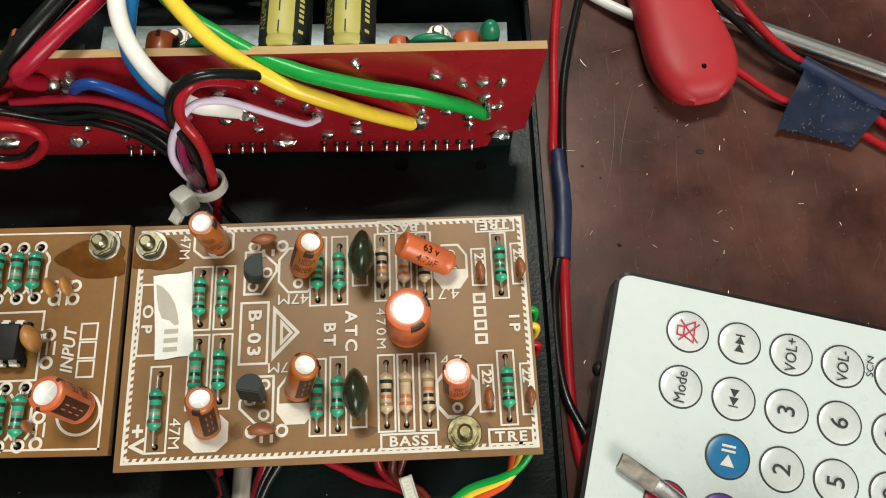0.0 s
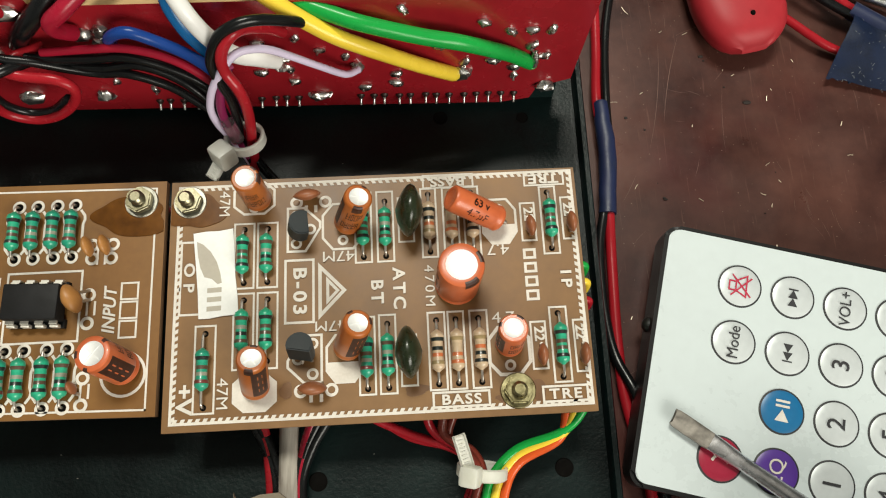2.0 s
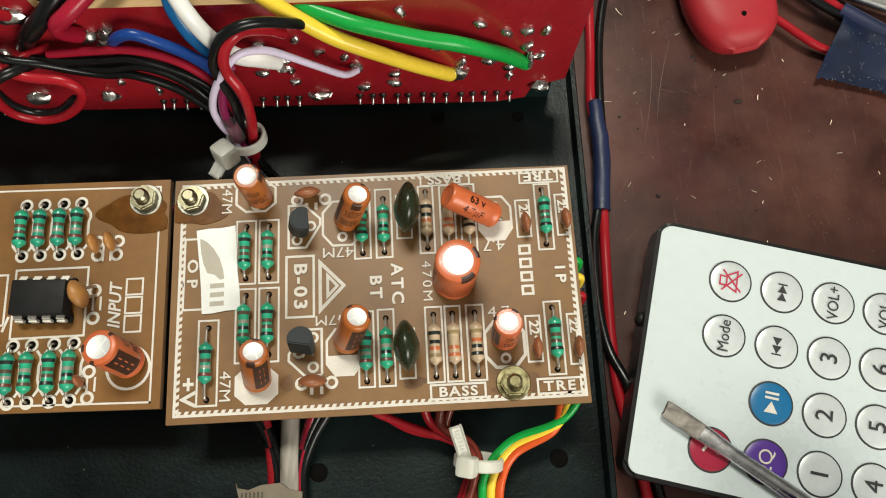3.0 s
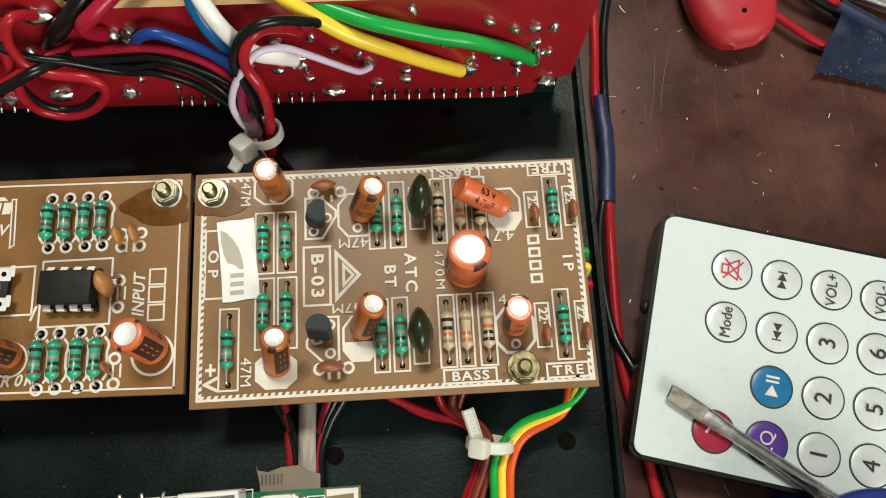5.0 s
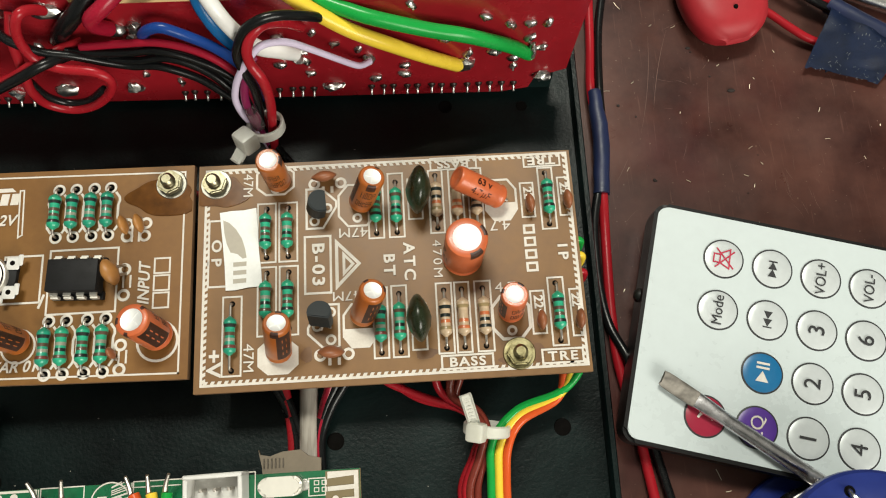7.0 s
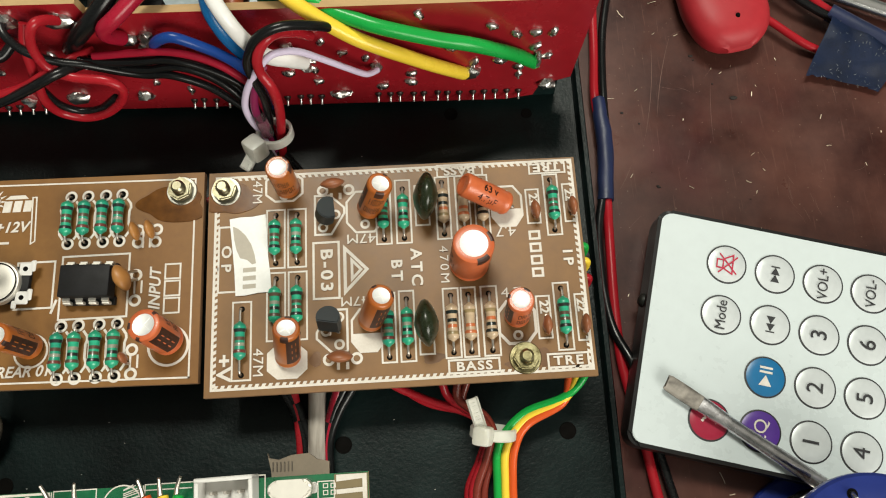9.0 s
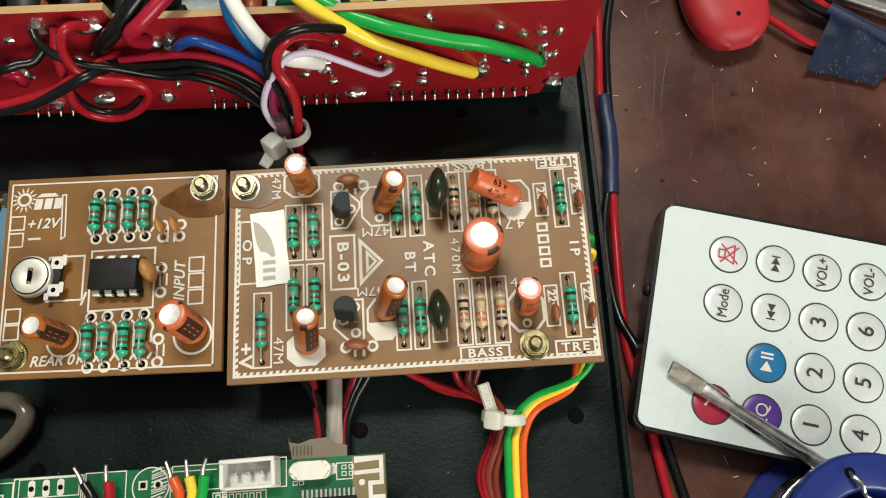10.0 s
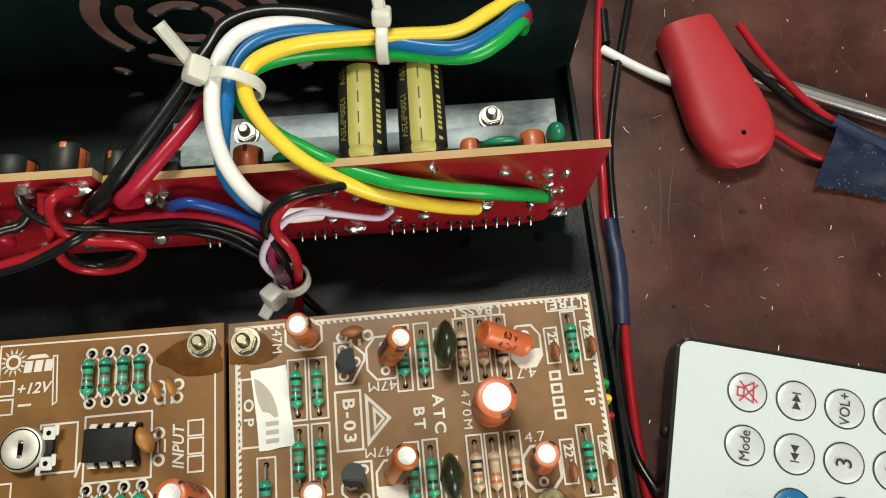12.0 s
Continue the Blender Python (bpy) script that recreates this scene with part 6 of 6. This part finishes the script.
def tape_flag():
    t = thing("tape_flag", "dusty dark blue insulating tape folded round two wires", "tape")
    n = 28
    bm = nb()
    c = [Vector((14.56, 8.42, 0.50)), Vector((16.12, 7.25, 0.48)), Vector((15.48, 6.52, 0.12)), Vector((13.78, 7.02, 0.20))]
    g = []
    for i in range(n + 1):
        row = []
        for j in range(n + 1):
            u, v = i / n, j / n
            p = (c[0] * (1 - u) + c[1] * u) * (1 - v) + (c[3] * (1 - u) + c[2] * u) * v
            p = p + Vector((0, 0, 0.12 * math.sin(v * 5.0) * (1 - v) + 0.07 * noise.noise(Vector((u * 3, v * 3, 4)))))
            if j == n:
                p += Vector((0.5, 0.9, 0)).normalized() * (0.22 * (0.5 + noise.noise(Vector((u * 6, 2, 1)))) * (1 - (2 * u - 1) ** 2) + 0.14 * noise.noise(Vector((u * 19, 5, 1))))
            row.append(bm.verts.new(p))
        g.append(row)
    for i in range(n):
        for j in range(n):
            bm.faces.new((g[i][j], g[i + 1][j], g[i + 1][j + 1], g[i][j + 1]))
    bmesh.ops.solidify(bm, geom=bm.faces[:], thickness=0.03)
    flap = part("flap", bm, M_TAPE_DUSTY, t)
    rnd = random.Random(8)
    bm = nb()
    for k in range(70):
        u, v = rnd.random(), rnd.choice((rnd.random(), 1 - 0.25 * rnd.random(), 0.35 * rnd.random()))
        q = g_at(c, u, v)
        d = Vector((rnd.uniform(-1, 1), rnd.uniform(-1, 1), 0)) * rnd.uniform(0.01, 0.05)
        tube(bm, [q - d, q + d + Vector((0, 0, 0.01))], rnd.uniform(0.002, 0.0045), 4, 1, smoothed=False)
    tagged(part("dust", bm, M_TAPE_DUST, flap, "pale dust and fibres"), kind="stuff")
    part("roll", tube(nb(), [(14.58, 8.62, 0.36), (15.3, 8.05, 0.38), (16.22, 7.40, 0.36)], 0.21, 16, 6), M_TAPE, t)


tape_flag()
RUN2 = "wires beside the red handle"
wire("wire", "black", [(11.8, 11.4, 0.9), (12.46, 10.44, 0.75), (13.22, 9.62, 0.6), (13.72, 9.05, 0.5), (14.46, 8.55, 0.38), (15.4, 7.95, 0.34), (16.3, 7.25, 0.25), (17.8, 5.9, 0.12)], 0.105, "black insulated wire running into blue tape", RUN2)
wire("wire", "red", [(12.6, 11.3, 0.9), (13.12, 10.40, 0.68), (13.66, 9.62, 0.55), (14.12, 9.05, 0.46), (14.52, 8.68, 0.40), (15.4, 8.05, 0.34), (16.18, 7.15, 0.2), (17.6, 5.8, 0.13)], 0.105, "red insulated wire running into blue tape", RUN2)
wire("wire", "red", [(12.6, 8.85, 0.35), (13.1, 8.50, 0.32), (13.61, 8.04, 0.30), (14.08, 7.75, 0.22), (14.9, 7.4, 0.15), (15.7, 6.9, 0.13), (16.5, 6.3, 0.12), (18.0, 5.2, 0.12)], 0.095, "red insulated wire leaving the red handle", RUN2)
wire("wire", "white", [(9.3, 11.4, 0.14), (10.19, 10.66, 0.2), (10.92, 10.12, 0.3), (11.4, 9.8, 0.4)], 0.12, "white insulated wire beside the red handle", RUN2)


def red_handle():
    t = thing("insulated_handle", "red rubber-dipped tool handle with a small hole", "tool handle", cmpose(12.34, 7.82, 0.02, 0, 0, 10))
    bm = nb()
    secs = []
    N = 22
    for k in range(16):
        f = (k / 15) ** 1.7
        y = -0.16 + 3.9 * f
        w = 1.02 * max(0.0, 1 - ((0.36 - f) / 0.36) ** 2.6) ** 0.42 if f < 0.36 else 1.02 - 0.42 * (f - 0.36)
        h = 0.46 * max(0.02, 1 - ((0.16 - f) / 0.16) ** 2) ** 0.45 if f < 0.16 else 0.46 + 0.12 * f
        w = max(w, 0.30)
        cx = -0.22 + 0.10 * f - 0.2 * f * f
        ring = []
        for i in range(N):
            a = 2 * math.pi * i / N
            lip = 1.0 if math.sin(a) < 0.35 else 0.975
            ring.append(bm.verts.new((cx + lip * w * math.copysign(abs(math.cos(a)) ** 0.6, math.cos(a)), y + (0.05 if lip < 1 else 0), 0.50 + h * math.copysign(abs(math.sin(a)) ** 0.7, math.sin(a)))))
        secs.append(ring)
    for a, b in zip(secs, secs[1:]):
        for i in range(N):
            bm.faces.new((a[i], a[(i + 1) % N], b[(i + 1) % N], b[i]))
    bm.faces.new(secs[0][::-1])
    bm.faces.new(secs[-1])
    part("grip", bm, M_RUBBER_RED, t)
    part("grip_hole", lathe(nb(), [(0, 0.985), (0.035, 0.985), (0.045, 0.992), (0.06, 0.95)], 14, Matrix.Translation((-0.22, 0.50, 0.0))), M_HOLE, t)


red_handle()
rod = thing("chrome_rod", "polished chrome tool shaft lying on the bench", "tool shaft")
part("shaft", tube(nb(), [(12.0, 10.58, 0.22), (13.21, 10.0, 0.22), (15.0, 9.14, 0.22), (16.58, 8.38, 0.22), (19.0, 7.2, 0.22)], 0.215, 24, 4), M_CHROME, rod)


def crimp_plug():
    t = thing("wire_plug", "loose white nylon four-way wire plug on the bench", "plug", cmpose(8.55, -4.6, 0, 0, 0, -18))
    bm = nb()
    box(bm, 0, 1.1, 0, 0.42, 0, 0.36, 0.03, 1)
    box(bm, 0.0, 0.16, 0.0, 0.55, 0, 0.30, 0.02, 1)
    box(bm, 0.9, 1.1, 0.0, 0.52, 0, 0.30, 0.02, 1)
    part("housing", bm, M_NYLON, t)
    for k in range(4):
        part("socket_hole", box(nb(), 0.17 + 0.22 * k, 0.27 + 0.22 * k, 0.14, 0.26, 0.355, 0.366), M_HOLE, t)


crimp_plug()
single("sleeve_offcut", tube(nb(), [(9.42, 11.55, 0.14), (9.45, 12.0, 0.14), (9.50, 12.55, 0.14)], 0.13, 14, 4), WIRE["black"], "short offcut of black sleeving on the bench", "sleeving")


def clippings():
    rnd = random.Random(21)
    bm = nb()
    for k in range(150):
        x, y = rnd.uniform(8.6, 19), rnd.uniform(-6, 15)
        a, ln = rnd.gauss(1.2, 0.8), rnd.choice((0.05, 0.08, 0.12, 0.24))
        d = Vector((math.cos(a), math.sin(a), 0)) * ln / 2
        c = Vector((x, y, 0.015))
        tube(bm, [c - d, c + Vector((d.y, -d.x, 0.01)) * rnd.uniform(-0.15, 0.15), c + d], rnd.uniform(0.005, 0.009), 5, 3)
    single("wire_clippings", bm, M_DUST, "tiny copper wire clippings strewn over the bench", "clippings", kind="stuff")
    bm = nb()
    for k in range(26):
        x, y = rnd.uniform(8.8, 18), rnd.uniform(-5, 14)
        r = rnd.choice((0.015, 0.025, 0.04))
        blob(bm, x, y, 0.01, r, r * rnd.uniform(0.4, 1), r * 0.5, seg=7)
    for x, y, r in ((12.02, 6.62, 0.10), (9.90, 4.43, 0.05)):
        blob(bm, x, y, 0.01, r, r * 0.5, r * 0.3, seg=8)
    for x, y, r in ((11.57, 7.02, 0.03), (11.15, 7.81, 0.06), (11.2, 7.7, 0.03)):
        blob(bm, x, y, 0.01, r, r * 0.6, r * 0.4, seg=8)
    single("crumbs", bm, M_CRUMB, "dark crumbs and specks of solder flux on the bench", "crumbs", kind="stuff")
    bm = nb()
    for k in range(45):
        x, y = rnd.uniform(-5, 7.7), rnd.uniform(-3.2, 6.4)
        r = rnd.uniform(0.008, 0.02)
        blob(bm, x, y, FLOOR_Z + 0.004, r, r * rnd.uniform(0.3, 1), r * 0.5, seg=6)
    single("dust_specks", bm, M_INK, "pale dust specks on the case's black floor", "dust", kind="stuff")


clippings()


def scratches():
    """Hairline scratches, single and in short flurries, rubbed into the laminate."""
    rnd = random.Random(33)
    bm = nb()

    def line(x, y, a, ln, w, bend):
        n = max(3, int(ln / 0.25))
        l, r = [], []
        for k in range(n + 1):
            f = k / n - 0.5
            d = Vector((math.cos(a + bend * f), math.sin(a + bend * f), 0))
            c = Vector((x, y, 0.0025)) + Vector((math.cos(a), math.sin(a), 0)) * ln * f + Vector((-math.sin(a), math.cos(a), 0)) * bend * ln * (f * f)
            s = Vector((-d.y, d.x, 0)) * w * (1 - abs(2 * f) ** 2 * 0.8)
            l.append(bm.verts.new(c + s))
            r.append(bm.verts.new(c - s))
        for k in range(n):
            bm.faces.new((r[k], r[k + 1], l[k + 1], l[k]))

    for k in range(60):
        x, y = rnd.uniform(8.5, 19), rnd.uniform(-6, 14)
        line(x, y, rnd.gauss(1.45, 0.55), rnd.choice((0.4, 0.7, 1.0, 1.6)), rnd.uniform(0.002, 0.0045), rnd.uniform(-0.25, 0.25))
    for k in range(45):
        x, y, a = rnd.uniform(8.5, 19), rnd.uniform(-6, 14), rnd.gauss(1.2, 0.9)
        for i in range(rnd.randint(3, 9)):
            line(x + rnd.gauss(0, 0.3), y + rnd.gauss(0, 0.3), a + rnd.gauss(0, 0.25), rnd.uniform(0.1, 0.7), rnd.uniform(0.002, 0.0045), rnd.uniform(-0.3, 0.3))
    line(10.05, 6.9, 1.38, 2.6, 0.005, 0.12)
    line(10.35, 7.3, 1.30, 2.2, 0.006, -0.1)
    single("scratches", bm, M_SCRATCH, "hairline scratches in the bench laminate", "scratches", kind="stuff", smooth=False)


scratches()

# ---- the green receiver board ----
GR = thing("receiver_board", "green radio receiver board with white print and antenna trace", "circuit board", cmpose(-0.04, -0.11, 1.9, 0, 0, 0.2))


def receiver():
    plate([(-7.5, -1.42), (3.15, -1.41), (3.17, -5.5), (-7.5, -5.5)], -0.12, 0, "board", GR, M_GREEN_PCB, M_TAN)
    bm = nb()
    w = 0.10
    poly(bm, [(2.56, -1.44), (3.12, -1.44), (3.12, -1.52), (2.56, -1.56)], 0, 0.006)
    stroke(bm, [(2.60, -1.74), (3.08, -1.72)], 0.08, 0)
    for a in ([(3.08, -1.48), (3.08, -1.94), (2.86, -1.94), (2.86, -2.2), (3.10, -2.2), (3.10, -2.5), (2.86, -2.5), (2.86, -2.9)], [(2.62, -2.45), (2.62, -3.2), (2.78, -3.2)]):
        stroke(bm, a, 0.08, 0)
    disc(bm, 2.70, -1.92, 0.06, 0)
    frame_box(bm, -3.90, -1.80, -2.74, -1.46, 0.02, 0)
    poly(bm, [(-3.88, -2.0), (-2.75, -2.0), (-2.75, -1.88), (-3.88, -1.88)], 0)
    for k in range(3):
        poly(bm, [(-3.66 + k * 0.28 + 0.07 * math.cos(a), -1.64 + (0.09 if math.sin(a) > 0 else -0.09) + 0.07 * math.sin(a)) for a in (2 * math.pi * i / 16 for i in range(16))], 0)
    annulus(bm, -1.36, -1.74, 0.34, 0.365, 0, seg=32)
    for k in range(7):
        a = -0.28 + k * 0.09
        stroke(bm, [(-1.34, -1.74 + a), (-1.34 + 0.30 * math.cos(a * 3), -1.74 + a + 0.08)], 0.016, 0)
    frame_box(bm, -1.58, -1.78, -1.44, -1.64, 0.03, 0)
    annulus(bm, -1.22, -1.72, 0.05, 0.09, 0)
    frame_box(bm, -2.62, -2.1, -1.84, -1.42, 0.02, 0)
    frame_box(bm, -4.66, -2.0, -4.02, -1.50, 0.02, 0)
    annulus(bm, -4.50, -1.78, 0.06, 0.10, 0, a0=180, a1=360)
    frame_box(bm, -4.34, -1.86, -4.20, -1.72, 0.03, 0)
    annulus(bm, -3.6, -2.45, 0.30, 0.325, 0, seg=28)
    frame_box(bm, -0.95, -1.86, -0.02, -1.40, 0.02, 0)
    frame_box(bm, 0.02, -1.90, 1.25, -1.36, 0.02, 0)
    for k in range(7):
        frame_box(bm, -0.10 + k * 0.13, -2.14, -0.02 + k * 0.13, -1.98, 0.02, 0)
    frame_box(bm, -0.16, -2.20, 0.86, -1.94, 0.02, 0)
    for px, py in ((2.36, -1.62), (2.50, -1.62), (2.36, -1.74), (2.50, -1.74), (1.42, -1.86), (1.54, -1.86), (1.3, -2.2), (1.44, -2.2), (1.3, -2.32), (1.44, -2.32)):
        frame_box(bm, px - 0.04, py - 0.035, px + 0.04, py + 0.035, 0.016, 0)
    # hatched half of the round outline, and text blocks
    for k in range(9):
        y = -0.30 + 0.075 * k
        stroke(bm, [(-1.34, -1.74 + y * 0.9), (-1.36 + 0.33 * math.cos(math.asin(max(-1, min(1, y / 0.36)))), -1.66 + y * 0.9)], 0.018, 0)
    frame_box(bm, -4.0, -2.06, -2.70, -1.44, 0.025, 0)
    stroke(bm, [(-2.66, -1.44), (-2.66, -2.6)], 0.02, 0)
    stroke(bm, [(-0.98, -1.42), (-0.98, -2.5)], 0.02, 0)
    stroke(bm, [(-0.98, -1.50), (-0.10, -1.50)], 0.02, 0)
    for k in range(3):
        frame_box(bm, 0.03, -1.78 - 0.16 * k, 0.09, -1.70 - 0.16 * k, 0.03, 0)
    frame_box(bm, 2.22, -1.84, 2.52, -1.54, 0.02, 0)
    part("silkscreen", bm, M_INK, GR, "white print and pads", smooth=False)
    bm = nb()
    for k in range(3):
        disc(bm, -3.66 + k * 0.28, -1.64, 0.05, 0.012, 0.004, 14)
    for px in (-1.51, -1.22):
        disc(bm, px, -1.71, 0.05, 0.012, 0.004, 14)
    part("drill_holes", bm, M_HOLE, GR, smooth=False)
    bm = nb()
    poly(bm, [(2.52, -1.43), (3.14, -1.43), (3.14, -5.0), (2.52, -5.0)], 0.0, 0.003)
    part("antenna_ground", bm, mat("bare_laminate", (0.20, 0.15, 0.07), 0.5, bump=0.05), GR, "bare brownish laminate", smooth=False)
    x = part("crystal", slab(rounded(0.78, 0.34, 0.165, -0.39, -0.17), 0.0, 0.34, 0.05), M_TRIM, GR, "shiny oval crystal can", cmpose(1.76, -1.64, 0))
    part("foot", slab(rounded(0.92, 0.20, 0.06, -0.46, -0.1), 0.0, 0.05, 0.01), M_SOLDER, x)
    bm = nb()
    box(bm, -0.52, 0.52, -0.28, 0.28, 0, 0.08, 0.02, 1)
    box(bm, -0.52, 0.52, 0.20, 0.28, 0.06, 0.55, 0.02, 1)
    box(bm, -0.52, 0.52, -0.28, -0.22, 0.06, 0.42, 0.02, 1)
    box(bm, -0.52, -0.44, -0.25, 0.25, 0.06, 0.52, 0.02, 1)
    box(bm, 0.44, 0.52, -0.25, 0.25, 0.06, 0.52, 0.02, 1)
    j = part("socket", bm, M_NYLON, GR, "open white nylon socket", cmpose(0.62, -1.62, 0, 0, 0, 1))
    for k in (-0.25, 0, 0.25):
        part("pin", box(nb(), k - 0.03, k + 0.03, -0.03, 0.03, 0.05, 0.38, 0.01, 1), M_LEAD, j)
    bm = nb()
    box(bm, -0.55, 0.55, -0.9, 0.0, 0.04, 0.20, 0.02, 1)
    c = part("chip", bm, M_IC, GR, "black many-legged chip", cmpose(2.05, -2.14, 0))
    for k in range(12):
        part("pin", box(nb(), -0.5 + k * 0.088, -0.46 + k * 0.088, -0.02, 0.14, 0.01, 0.05), M_LEAD, c)
    for k, (col, x0, tip) in enumerate((("black", -2.44, -2.62), ("red", -2.14, -2.02), ("orange", -0.82, -0.90), ("yellow", -0.58, -0.52), ("green", -0.40, -0.14))):
        wire("wire", col, [(x0 + 0.25 * (tip - x0) * 2, -1.73, 2.20), (x0 + 0.1, -2.06, 2.22), (x0, -2.5, 2.25), (x0 - 0.1, -3.4, 2.2), (x0 - 0.2, -5, 2.1)], 0.10, "thin %s wire soldered to the green board" % col, "receiver wires")
        bm = nb()
        bx = x0 + 0.5 * (tip - x0)
        tube(bm, [(bx, -1.66, 0.30), (bx + 0.3 * (tip - bx), -1.48, 0.40), (tip, -1.30, 0.52)], (0.055, 0.03), 8, 4)
        part("solder_tail", bm, M_LEAD, GR)
    wire("wire", "red", [(-4.35, -1.66, 2.2), (-4.38, -1.36, 2.35), (-4.6, -1.13, 2.3), (-5.2, -1.05, 2.1), (-7, -1.1, 1.9)], 0.11, "red wire looping into the green board", "receiver wires")
    for x0 in (-4.36, -4.72):
        part("solder_tail", tube(nb(), [(x0, -1.45, 0.3), (x0, -1.62, 0.18), (x0, -1.75, 0.0)], 0.05, 8, 4), M_SOLDER, GR)
    for x0 in (-6.8, 2.4, -2.9):
        part("post", lathe(nb(), [(0, -0.12), (0.2, -0.12), (0.2, FLOOR_Z - 1.9), (0, FLOOR_Z - 1.9)], 16, Matrix.Translation((x0, -4.6, 0))), M_ZINC, GR)


receiver()


def ferrule():
    t = thing("cable_sheath", "torn beige ribbed sheath strip at the cable's end", "cable sheath")
    bm = nb()
    poly(bm, [(1.02, -1.06), (1.06, -1.16), (1.25, -1.20), (1.5, -1.12), (1.85, -1.10), (2.00, -1.22), (2.25, -1.28), (2.25, -1.9), (1.14, -1.9), (1.10, -1.40)], 0.80, 0.10)
    part("strip", bm, WIRE["beige"], t, smooth=False)
    for k in range(6):
        part("rib", box(nb(), 1.13 + k * 0.075, 1.155 + k * 0.075, -1.42, -1.24, 0.89, 0.925), WIRE["shield"], t)


ferrule()


def blue_part():
    t = thing("relay_module", "blue module with brass screws beside the preamp board", "module", cmpose(-7.2, 2.2, FLOOR_Z))
    part("housing", box(nb(), 0, 2.1, 0, 2.5, 0, 1.0, 0.05, 2), mat("blue_module_plastic", (0.02, 0.16, 0.28), 0.4, bump=0.1), t)
    part("terminal", lathe(nb(), [(0, 0.5), (0.14, 0.5), (0.18, 0.45), (0.18, 0.0), (0.28, -0.02), (0.28, -0.1)], 16, Matrix.Translation((1.9, 2.3, 0.9)) @ Matrix.Rotation(radians(70), 4, "Y")), M_BRASS, t)


blue_part()
